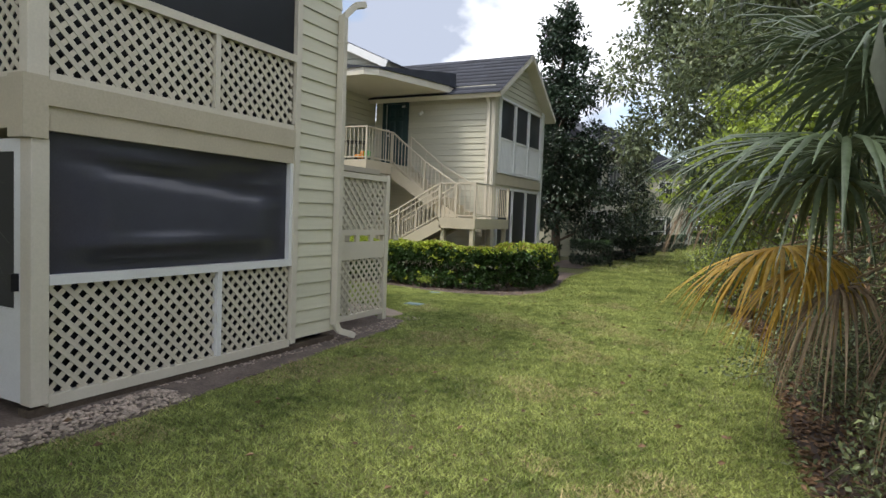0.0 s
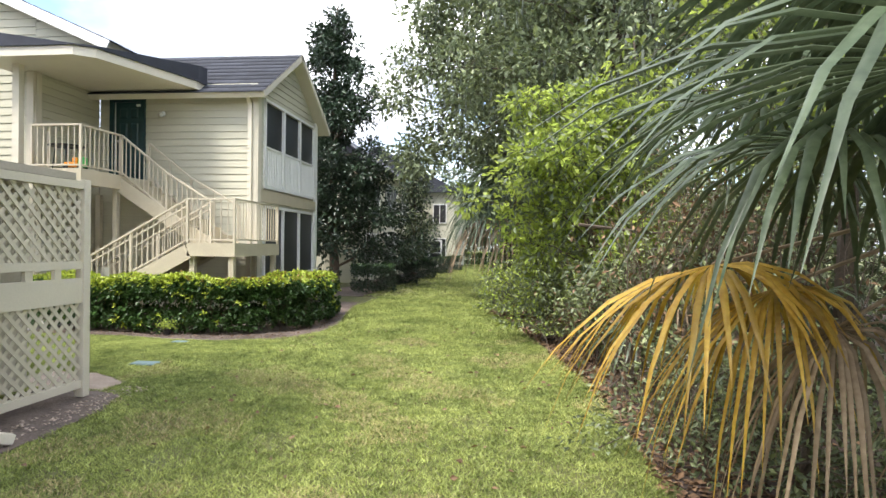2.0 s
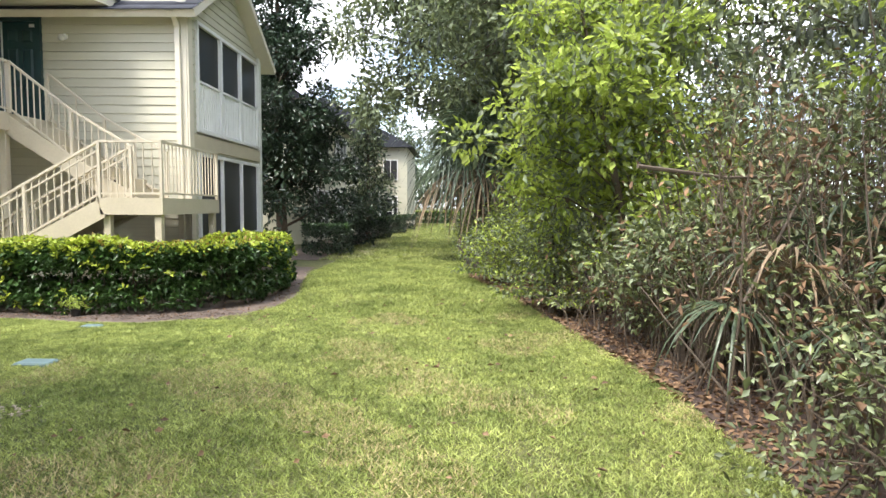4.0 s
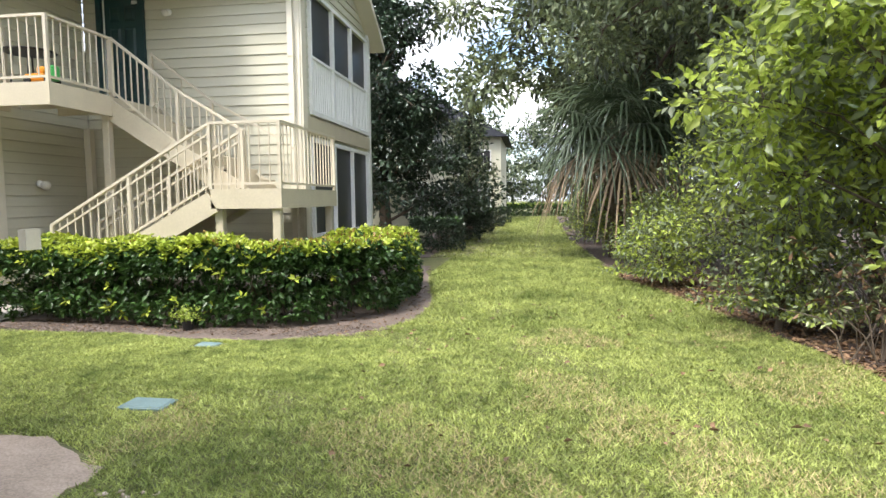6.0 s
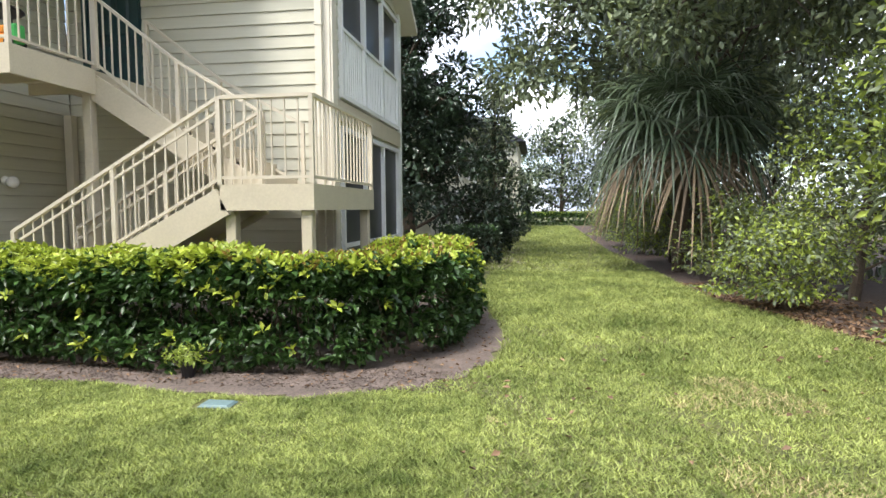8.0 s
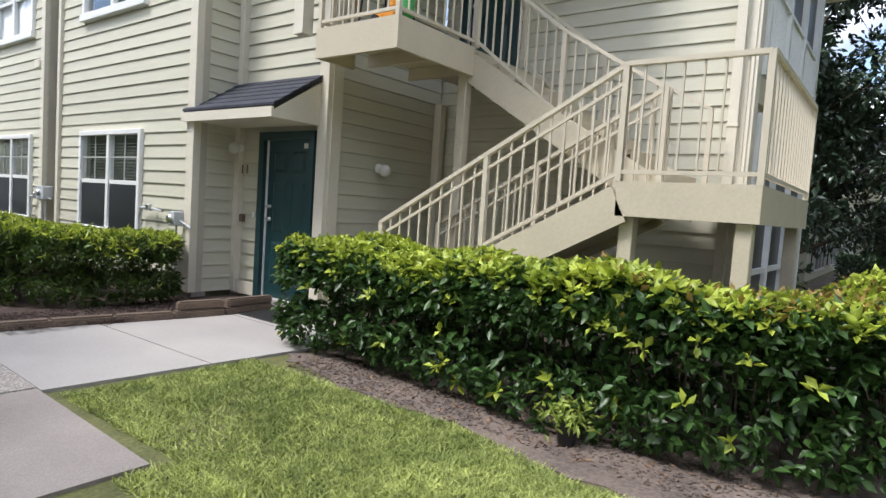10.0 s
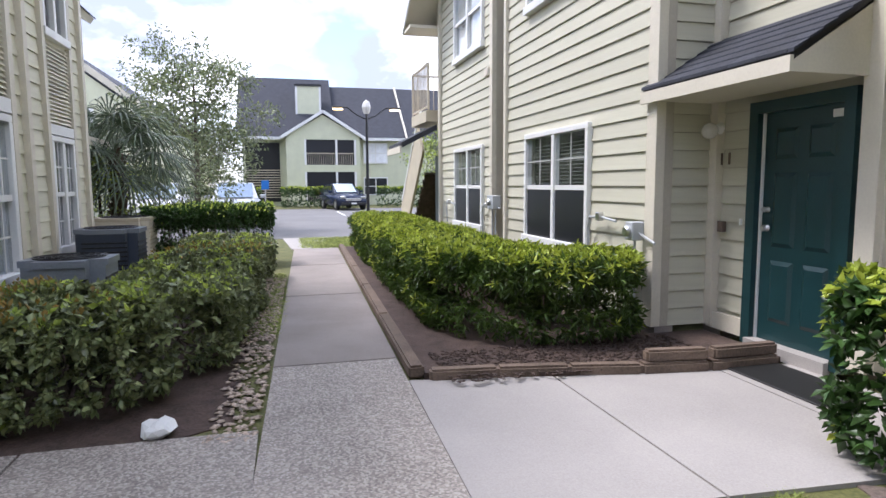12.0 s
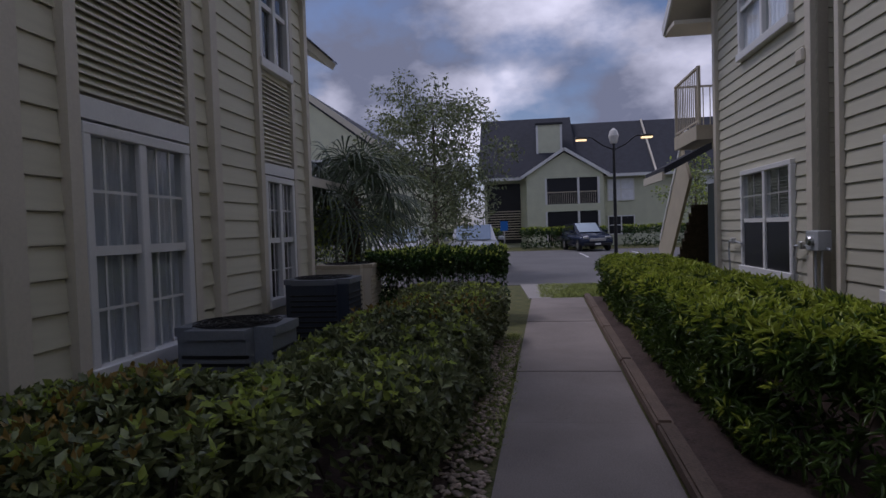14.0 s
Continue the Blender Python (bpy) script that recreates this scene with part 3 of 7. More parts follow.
def fan(hub, axis, up, radius, n, sag, width, rng, cut=0.35, arc=300):
    """The blades of one fan-shaped palm leaf: vertices and triangles as arrays."""
    axis, up = Vector(axis).normalized(), Vector(up)
    side = axis.cross(up).normalized()
    nrm = side.cross(axis).normalized()
    V, F = [], []
    for k in range(n):
        th = radians(-arc / 2 + arc * (k + 0.5) / n + rng.uniform(-2, 2))
        d = axis * math.cos(th) + side * math.sin(th)
        Lr = radius * rng.uniform(0.85, 1.08) * (0.72 + 0.28 * math.cos(th * 0.55))
        w = width * rng.uniform(0.8, 1.15)
        s2 = d.cross(nrm).normalized()
        base = len(V)
        drop = sag * rng.uniform(0.6, 1.4)
        for t, ww in ((0.0, 0.15), (0.3, 0.9), (0.55, 1.0), (0.8, 0.6), (1.0, 0.04)):
            fall = Vector((0, 0, -1)) * (drop * Lr * t ** 2.4)
            c = Vector(hub) + d * (Lr * t * (1 - 0.25 * drop * t)) + fall + nrm * (0.10 * Lr * math.cos(th) * t * (1 - t))
            V += [c - s2 * w * ww / 2 - nrm * w * 0.22 * ww, c + nrm * w * 0.1 * ww, c + s2 * w * ww / 2 - nrm * w * 0.22 * ww]
        for i in range(4):
            o = base + 3 * i
            F += [(o, o + 1, o + 4), (o, o + 4, o + 3), (o + 1, o + 2, o + 5), (o + 1, o + 5, o + 4)]
    return V, F


def palm(name, at, trunk_h, fronds, label, seed, trunk_r=0.16, blades=34):
    """A fan palm. fronds: direction in degrees, climb in degrees, stalk length, radius, sag, material."""
    rng = random.Random(seed)
    root = empty(name, at, label, "palm tree")
    bm = bmesh.new()
    tube(bm, [(0.02 * math.sin(k), 0.02 * math.cos(2 * k), trunk_h * k / 6) for k in range(7)], [trunk_r * (1.1 if k % 2 else 0.95) for k in range(7)], 10)
    for k in range(30):
        th, z = k * 2.4, trunk_h * (0.25 + 0.75 * k / 30)
        c, s = math.cos(th), math.sin(th)
        beam(bm, (c * trunk_r * 0.9, s * trunk_r * 0.9, z), (c * (trunk_r + 0.12), s * (trunk_r + 0.12), z + 0.16), 0.06, 0.02)
    part("trunk", bm, BARK, root)
    for az, climb, stalk, rad, sag, mt in fronds:
        a, c = radians(az), radians(climb)
        d = Vector((math.cos(a) * math.cos(c), math.sin(a) * math.cos(c), math.sin(c)))
        p0 = Vector((0, 0, trunk_h))
        hub = p0 + d * stalk + Vector((0, 0, -0.12 * sag * stalk))
        bm = bmesh.new()
        tube(bm, [p0, p0.lerp(hub, 0.5) + Vector((0, 0, 0.05)), hub], [0.016, 0.012, 0.008], 5)
        stem = part("stalk", bm, PALM if mt is PALM else PALM_DEAD, root)
        out = (d - Vector((0, 0, 0.25 * sag))).normalized()
        V, F = fan(hub, out, Vector((0, 0, 1)), rad, blades, sag, 0.031 * rad, rng)
        quick("frond", np.array([tuple(v) for v in V]), np.array(F), mt, stem, "" if mt is PALM else ("golden dying fan frond" if mt is PALM_GOLD else "dry brown fan frond"))
    return root


# ---- ground ----
def sheet(name, poly, z, mat, label, category, thick=0.05):
    bm = bmesh.new()
    prism(bm, poly, z - thick, z)
    ob = part(name, bm, mat, None, label, "structure")
    ob["category"] = category
    return ob


def wavy(points, amp, step, seed):
    """A closed plan outline with an uneven edge."""
    rng, out = random.Random(seed), []
    for (x0, y0), (x1, y1) in zip(points, points[1:] + points[:1]):
        n = max(1, int(math.hypot(x1 - x0, y1 - y0) / step))
        for k in range(n):
            t = k / n
            out.append((x0 + (x1 - x0) * t + rng.uniform(-amp, amp), y0 + (y1 - y0) * t + rng.uniform(-amp, amp)))
    return out


bm = bmesh.new()
prism(bm, [(-400, -400), (400, -400), (400, 400), (-400, 400)], -0.5, 0.0)
ground = part("ground", bm, LAWN, None, "mown green lawn with worn straw-coloured patches", "structure")
ground["category"] = "lawn"

EDGE_Y = [-3, 8, 12, 14.5, 18.5, 20, 27, 31, 60]
EDGE_X = [3.3, 2.75, 2.6, 2.2, 1.45, 1.05, 0.9, 0.75, 1.3]
edge_rng = random.Random(3)
bed_edge = [(float(np.interp(y, EDGE_Y, EDGE_X)) + edge_rng.uniform(-0.1, 0.1), y) for y in np.arange(-3, 60, 0.3)]
sheet("mulch_bed", (bed_edge + [(14, 60), (14, -3)])[::-1], 0.008, MULCH, "leaf-littered brown mulch under the thicket", "mulch")
A_BED = [(-2.2, 2.0), (-1.95, 5.5), (-2.25, 8.2), (-2.4, 10.2), (-2.6, 10.8), (-3.05, 10.95), (-3.7, 10.9), (-3.6, 2.0)]
sheet("stone_bed", wavy(A_BED, 0.05, 0.2, 5), 0.008, SOIL, "bare earth bed along the screened porch", "soil")
HEDGE_BED = [(-7.25, 14.95), (-6.3, 14.72), (-5.2, 14.72), (-4.3, 14.5), (-3.4, 14.5), (-2.5, 14.95), (-2.0, 15.8), (-2.0, 17.2), (-2.4, 19.2), (-2.9, 22.0), (-4.4, 22.4), (-4.4, 18.6), (-8.4, 18.6), (-7.25, 16.5)]
sheet("hedge_bed", wavy(HEDGE_BED, 0.09, 0.16, 6), 0.009, SOIL, "dusty bare soil round the clipped hedge", "soil")
sheet("far_bed", wavy([(-3.0, 24), (-1.9, 26), (-2.1, 46), (-5.0, 46), (-5.0, 24)], 0.08, 0.4, 8), 0.008, SOIL, "bare soil strip along the far hedges", "soil")
sheet("left_bed", wavy([(-8.95, 12.02), (-8.7, 11.6), (-8.5, 9.3), (-19, 9.3), (-19, 11.7), (-14, 11.85)], 0.04, 0.25, 9), 0.01, MULCH, "mulched planting bed under the dull green shrubs", "mulch")
sheet("sand_patch", wavy([(-4.3, 10.98), (-2.95, 10.98), (-2.93, 11.3), (-3.2, 11.6), (-3.6, 11.8), (-4.3, 11.85)], 0.05, 0.12, 12), 0.007, SAND, "bare sandy patch in the lawn", "soil")

# parking and road
sheet("parking_lot", [(-48, -30), (-22.6, -30), (-22.6, 40), (-48, 40)], 0.012, ASPHALT, "grey asphalt parking lot", "asphalt")
sheet("parking_apron", [(-22.7, 12.3), (-19.6, 12.5), (-19.6, 12.9), (-22.7, 13.6)], 0.016, CONCRETE_NEW, "pale concrete apron to the parking lot", "concrete")
for k, y in enumerate((15.2, 17.9, 20.6)):
    sheet("parking_line", [(-40, y), (-35.2, y), (-35.2, y + 0.1), (-40, y + 0.1)], 0.02, WHITE, "white painted parking line", "marking", 0.004)

# walks: slab by slab
walk_root = empty("pavement", (0, 0, 0), "weathered concrete footpath in slabs", "pavement", kind="structure")


def slab(parent, x0, x1, y0, y1, z, mat, seed):
    rng = random.Random(seed)
    bm = bmesh.new()
    prism(bm, [(x0 + 0.006, y0), (x1 - 0.006, y0), (x1 - 0.006, y1), (x0 + 0.006, y1)], -0.05, z + rng.uniform(-0.003, 0.003))
    return part("slab", bm, mat, parent)


def walk_y(x):
    """The footpath's middle line leans a little."""
    return 12.70 + (-8.6 - x) * 0.034


xs = [-5.9, -7.5, -8.56, -10.05, -11.7, -13.3, -14.9, -16.5, -18.1, -19.6]
for k, (xb, xa) in enumerate(zip(xs, xs[1:])):
    bm = bmesh.new()
    prism(bm, [(xa + 0.007, walk_y(xa) - 0.52), (xb - 0.007, walk_y(xb) - 0.52), (xb - 0.007, walk_y(xb) + 0.49), (xa + 0.007, walk_y(xa) + 0.49)], -0.05, 0.022 + 0.004 * (k % 2))
    part("slab", bm, AGGREGATE if k in (1, 2) else CONCRETE, walk_root)
for k, (y1, y0) in enumerate(zip((12.17, 10.9, 9.6, 8.3), (10.9, 9.6, 8.3, 7.0))):
    slab(walk_root, -8.75, -6.6, y0 + 0.01, y1 - 0.01, 0.022, AGGREGATE, 20 + k)
entry_root = empty("entry_pavement", (0, 0, 0), "pale clean concrete entry slabs", "pavement", kind="structure")
for k, poly in enumerate(([(-7.42, 13.155), (-9.42, 13.222), (-9.28, 14.30), (-7.34, 14.32)], [(-7.34, 14.335), (-9.28, 14.315), (-9.07, 15.62), (-7.25, 15.6)], [(-7.25, 15.615), (-9.07, 15.635), (-9.02, 16.32), (-7.25, 16.32)])):
    bm = bmesh.new()
    prism(bm, poly[::-1], -0.05, 0.026)
    part("slab", bm, CONCRETE_NEW, entry_root)

# ---- building beside the stair (B) ----
Y_WIN, Y_DOOR, Y_BACK, X_GAB, X_GLOBE, X_BAY0, X_BAY1 = 15.76, 16.38, 18.42, -4.43, -8.40, -18.35, -10.10
EAVE = 5.45
W1, W2 = (-13.34, -11.43), (-17.10, -15.30)
SLOT = (-14.72, -14.22)
ROOF_L, ROOF_R, RIDGE_X, RIDGE_Z = (-19.1, 5.05), (-6.55, 5.72), -13.2, 8.7
main_top = lambda x: min(RIDGE_Z + (x - RIDGE_X) * (RIDGE_Z - ROOF_L[1]) / (RIDGE_X - ROOF_L[0]), RIDGE_Z - (x - RIDGE_X) * (RIDGE_Z - ROOF_R[1]) / (ROOF_R[0] - RIDGE_X)) - 0.12
bay_top = lambda x0: (lambda u: main_top(x0 + u))
holes_low = lambda x0: [(w[0] - x0, w[1] - x0, 0.70, 2.19) for w in (W1, W2) if w[0] > x0 - 0.1 and w[1] < x0 + 5]
holes_up = lambda x0: [(w[0] - x0, w[1] - x0, 3.88, 5.30) for w in (W1, W2) if w[0] > x0 - 0.1 and w[1] < x0 + 5]
lap_wall("wall_bay_far", (X_BAY0, Y_WIN), (SLOT[0], Y_WIN), 0.12, 8.6, SIDING, "beige lap-sided wall with two windows", holes_low(X_BAY0) + holes_up(X_BAY0), bay_top(X_BAY0))
lap_wall("wall_bay_near", (SLOT[1], Y_WIN), (X_BAY1, Y_WIN), 0.12, 8.6, SIDING, "beige lap-sided wall with two windows", holes_low(SLOT[1]) + holes_up(SLOT[1]), bay_top(SLOT[1]))
lap_wall("wall_slot", (SLOT[0], Y_WIN + 0.45), (SLOT[1], Y_WIN + 0.45), 0.12, 8.6, SIDING, "shaded recess between the two bays", (), bay_top(SLOT[0]))
lap_wall("wall_slot_side", (SLOT[0], Y_WIN + 0.03), (SLOT[0], Y_WIN + 0.45), 0.12, 7.4, SIDING, "side of the shaded recess")
lap_wall("wall_return", (X_BAY1, Y_WIN), (X_BAY1, Y_DOOR), 0.12, 6.2, SIDING, "narrow beige return wall beside the entry")
lap_wall("wall_door", (X_BAY1, Y_DOOR), (X_GLOBE, Y_DOOR), 0.12, 7.4, SIDING, "beige lap-sided wall round the green door", [(0.47, 1.51, 0.12, 2.18)], lambda u: main_top(X_BAY1 + u))
lap_wall("wall_over_landing", (X_GLOBE, Y_DOOR), (-6.7, Y_DOOR), 5.44, 6.5, SIDING, "gable end siding over the upper landing", (), lambda u: main_top(X_GLOBE + u))
lap_wall("wall_stair_side", (X_GLOBE, Y_DOOR), (X_GLOBE, Y_BACK), 0.12, EAVE, SIDING, "shaded beige wall with a globe lamp")
lap_wall("wall_stair_back", (X_GLOBE, Y_BACK), (X_GAB, Y_BACK), 0.12, EAVE, SIDING, "beige lap-sided wall behind the open stair", [(0.25, 1.15, 3.12, 5.16)])
G_Y0, G_Y1 = Y_BACK, 22.75
gab_top = lambda u: 5.35 + 0.62 * min(u, G_Y1 - G_Y0 - u) + 0.02
lap_wall("wall_gable", (X_GAB, G_Y0), (X_GAB, G_Y1), 0.12, 6.75, SIDING, "gabled beige wall with stacked screened porches", [(0.42, 4.12, 0.3, 2.62), (0.42, 4.12, 3.02, 5.2)], gab_top)
bm = solid((-18.3, -4.6, 22.6, 22.75, 0, 5.3), (X_BAY0 - 0.0, X_BAY0 + 0.14, Y_WIN + 0.14, 22.6, 0, 5.3))
tagged(part("wall_rear", bm, WALLCORE, None, "plain rear walls of the beige building", "structure"), category="wall")
tagged(part("foundation", solid((X_BAY0, X_BAY1, Y_WIN + 0.0, Y_WIN + 0.2, 0, 0.12), (X_BAY1 - 0.1, X_GLOBE - 1.55, Y_DOOR + 0.0, Y_DOOR + 0.2, 0, 0.12), (X_GLOBE - 0.2, X_GLOBE, Y_DOOR + 0.1, Y_BACK, 0, 0.12), (X_GLOBE, X_GAB, Y_BACK, Y_BACK + 0.2, 0, 0.12), (X_GAB - 0.2, X_GAB, Y_BACK, G_Y1, 0, 0.12)), CONCRETE, None, "low concrete footing under the siding", "structure"), category="foundation")

trim_root = empty("trim", (0, 0, 0), "cream corner boards and fascia trim", "trim", kind="structure")
for x, y, z1, w in ((X_BAY1 - 0.07, Y_WIN - 0.03, 5.6, 0.16), (X_BAY1 + 0.02, Y_DOOR - 0.05, 5.5, 0.12), (X_GLOBE - 0.06, Y_DOOR - 0.04, 5.3, 0.16), (X_GAB - 0.07, Y_BACK - 0.03, 5.4, 0.18), (SLOT[0] - 0.08, Y_WIN - 0.03, 7.0, 0.15), (SLOT[1] + 0.05, Y_WIN - 0.02, 7.0, 0.09), (X_BAY0 + 0.06, Y_WIN - 0.03, 5.6, 0.14)):
    part("corner_board", solid((x - w / 2, x + w / 2, y - 0.02, y + 0.08, 0.12, z1), bevel=0.004), TRIM, trim_root)
part("corner_board", solid((X_GLOBE - 0.02, X_GLOBE + 0.04, Y_DOOR - 0.0, Y_DOOR + 0.15, 0.12, 5.3)), TRIM, trim_root)
part("corner_board", solid((X_GLOBE + 0.0, X_GLOBE + 0.12, Y_BACK - 0.14, Y_BACK - 0.03, 0.12, 2.8)), TRIM, trim_root)
part("corner_board", solid((X_GAB - 0.02, X_GAB + 0.05, G_Y0 - 0.03, G_Y0 + 0.16, 0.12, 5.35)), TRIM, trim_root)
part("corner_board", solid((X_GAB - 0.02, X_GAB + 0.05, G_Y1 - 0.16, G_Y1, 0.12, 5.35)), WHITE, trim_root)
part("water_table", solid((X_BAY1, -8.5 - 1.13, Y_DOOR - 0.05, Y_DOOR - 0.01, 0.1, 0.26)), TRIM, trim_root)

for w, seed in ((W1, "slats"), (W2, "slats")):
    window("window_1", (w[0], Y_WIN, 0.70), "S", w[1] - w[0], 1.49, "white double sash window with half-lowered blinds", "ground floor windows", seed, (2, 2))
    window("window_2", (w[0], Y_WIN, 3.88), "S", w[1] - w[0], 1.42, "white upstairs double sash window with a white blind", "upper windows", "curtain" if w is W2 else "", (0, 0))


# screened porches in the gable wall
def porch_bay(name, z0, z1, rail, label):
    root = empty(name, (0, 0, 0), label, "screened porch", kind="structure")
    ya, yb = G_Y0 + 0.42, G_Y0 + 4.12
    for y0, y1 in ((ya, ya + 0.06), (ya + 1.22, ya + 1.28), (ya + 2.42, ya + 2.48), (yb - 0.06, yb)) if not rail else ((ya, ya + 0.07), (ya + 1.2, ya + 1.3), (ya + 2.4, ya + 2.5), (yb - 0.07, yb)):
        part("post", solid((X_GAB - 0.06, X_GAB + 0.045, y0, y1, z0, z1), bevel=0.005), WHITE, root)
    for z in (z0, z1 - 0.07):
        part("frame_rail", solid((X_GAB - 0.06, X_GAB + 0.04, ya + 0.071, yb - 0.071, z, z + 0.07)), WHITE, root)
    for y0, y1 in ((ya + 0.07, ya + 1.2), (ya + 1.3, ya + 2.4), (ya + 2.5, yb - 0.07)):
        part("screen", solid((X_GAB - 0.03, X_GAB - 0.025, y0 - 0.02, y1 + 0.02, z0 + 0.07, z1 - 0.07)), SCREEN, root)
        if rail:
            part("white_panel", solid((X_GAB - 0.02, X_GAB - 0.005, y0, y1, z0 + 0.07, z0 + 0.98)), WHITE, root, "white solid balustrade panel")
            part("panel_cap", solid((X_GAB - 0.03, X_GAB + 0.03, y0, y1, z0 + 0.98, z0 + 1.03)), WHITE, root)
            for k in range(1, 10):
                yy = y0 + (y1 - y0) * k / 10
                part("batten", solid((X_GAB - 0.005, X_GAB + 0.012, yy - 0.012, yy + 0.012, z0 + 0.07, z0 + 0.98)), WHITE, root)
        else:
            part("mid_rail", solid((X_GAB - 0.04, X_GAB + 0.03, y0, y1, z0 + 0.55, z0 + 0.61)), WHITE, root)
    return root


porch_bay("window_3", 3.02, 5.2, True, "upper screened porch with white balustrade panels")
porch_bay("window_4", 0.3, 2.62, False, "ground-floor screened porch with dark screens")
part("band_board", solid((X_GAB - 0.02, X_GAB + 0.05, G_Y0 + 0.16, G_Y1 - 0.16, 2.68, 2.96)), TAN, trim_root)


# roofs
def roof(name, faces, label, thick=0.14):
    """Each face: four corners in 3D, eave first; built as a slab with rows of shingle tabs."""
    root = empty(name, (0, 0, 0), label, "roof", kind="structure")
    for c in faces:
        c = [Vector(v) for v in c]
        n = (c[1] - c[0]).cross(c[3] - c[0]).normalized()
        if n.z < 0:
            n = -n
        bm = bmesh.new()
        lo = [bm.verts.new(v - n * thick) for v in c]
        hi = [bm.verts.new(v) for v in c]
        bm.faces.new(lo)
        bm.faces.new(hi)
        for k in range(4):
            j = (k + 1) % 4
            bm.faces.new((lo[k], lo[j], hi[j], hi[k]))
        bmesh.ops.recalc_face_normals(bm, faces=bm.faces[:])
        part("roof_deck", bm, TRIM, root, "cream soffit and fascia")
        rows = max(2, int((c[3] - c[0]).length / 0.3))
        cols = max(1, int((c[1] - c[0]).length / 0.9))
        V, F = [], []
        for r in range(rows):
            for k in range(cols + r % 2):
                sh = (0.5 if r % 2 else 0) / cols
                u0, u1 = max(0, k / cols - sh), min(1, (k + 1) / cols - sh)
                t0, t1 = r / rows - 0.01, (r + 1) / rows
                q = [c[0].lerp(c[1], u).lerp(c[3].lerp(c[2], u), t) for u, t in ((u0, t0), (u1, t0), (u1, t1), (u0, t1))]
                q = [q[0] + n * 0.03, q[1] + n * 0.03, q[2] + n * 0.008, q[3] + n * 0.008, q[0] + n * 0.004, q[1] + n * 0.004]
                o = len(V)
                V += [tuple(v) for v in q]
                F += [(o, o + 1, o + 2, o + 3), (o + 4, o + 5, o + 1, o)]
        quick("shingles", np.array(V), np.array(F), ROOF_TAB, root, kind="stuff")
    return root


roof("roof_bay", [((ROOF_L[0], 15.1, ROOF_L[1]), (ROOF_L[0], 23.1, ROOF_L[1]), (RIDGE_X, 23.1, RIDGE_Z), (RIDGE_X, 15.1, RIDGE_Z)), ((ROOF_R[0], 16.1, ROOF_R[1]), (ROOF_R[0], 23.1, ROOF_R[1]), (RIDGE_X, 23.1, RIDGE_Z), (RIDGE_X, 16.1, RIDGE_Z))], "dark shingled gable roof over the main block")
tagged(part("roof_overhang", bar((RIDGE_X, 15.75, RIDGE_Z - 0.12), (-9.7, 15.75, main_top(-9.7) + 0.02), 0.7, 0.1), TRIM, None, "cream soffit under the roof edge", "structure"), category="roof")
for p, q, y in ((ROOF_L, (RIDGE_X, RIDGE_Z), 15.08), ((RIDGE_X, RIDGE_Z), ROOF_R, 16.08)):
    part("rake_board", bar((p[0], y, p[1] - 0.1), (q[0], y, q[1] - 0.1), 0.03, 0.2), WHITE, trim_root)
tagged(part("eave_soffit", solid((-19.1, -18.36, 15.1, 23, 4.86, 4.93)), TRIM, None, "cream boxed eave at the end of the roof", "structure"), category="soffit")
GZ, GM = 5.35, (G_Y0 + G_Y1) / 2
gr = 0.62 * (GM - G_Y0)
roof("roof_gable", [((-9.5, G_Y0 - 0.4, GZ - 0.2), (-4.1, G_Y0 - 0.4, GZ - 0.2), (-4.1, GM, GZ + gr + 0.08), (-9.5, GM, GZ + gr + 0.08)), ((-9.5, G_Y1 + 0.4, GZ - 0.2), (-4.1, G_Y1 + 0.4, GZ - 0.2), (-4.1, GM, GZ + gr + 0.08), (-9.5, GM, GZ + gr + 0.08))], "dark shingled gable roof over the porches")
# small roof over the upper landing
bm = bmesh.new()
porch_poly = [(-8.95, 15.35), (-6.75, 15.35), (-6.45, 15.6), (-5.7, 18.0), (-5.7, 18.4), (-8.95, 18.4)]
prism(bm, porch_poly, 5.22, 5.40)
landing_roof = empty("roof_landing", (0, 0, 0), "low roof with cream soffit over the upper landing", "roof", kind="structure")
part("soffit", bm, TRIM, landing_roof)
bm = bmesh.new()
prism(bm, [(-8.98, 15.31), (-6.72, 15.31), (-6.42, 15.58), (-5.66, 18.0), (-5.66, 18.4), (-8.98, 18.4)], 5.401, lambda x, y: 5.42 + max(0, (y - 15.4)) * 0.13 + max(0, -7.2 - x) * 0.2)
part("shingles", bm, ROOF, landing_roof)
part("post", solid((-8.42, -8.27, 15.82, 15.96, 3.12, 5.22)), TRIM, landing_roof)


def downpipe(name, x, y, z1, facing, label, jog=True):
    root = empty(name, (x, y, 0), label, "downpipe")
    dx, dy = facing
    px, py = -dy, dx
    def run(pts):
        bm = bmesh.new()
        for p, q in zip(pts, pts[1:]):
            beam(bm, p, q, 0.095, 0.075)
        return bm
    under(part("pipe", run([(x, y, 0.22), (x, y, z1)]), TRIM), root)
    under(part("elbow", run([(x, y, 0.26), (x + dx * 0.05, y + dy * 0.05, 0.14), (x + dx * 0.28, y + dy * 0.28, 0.06)]), TRIM), root)
    under(part("offset", run([(x, y, z1 - 0.02), (x + dx * 0.16, y + dy * 0.16, z1 + 0.16), (x + dx * 0.30, y + dy * 0.30, z1 + 0.2)]), TRIM), root)
    for z in (0.9, 2.4, 3.9):
        if z < z1:
            under(part("strap", solid((x - 0.056, x + 0.056, y - 0.048, y + 0.048, z, z + 0.03)), TRIM), root)
    return root


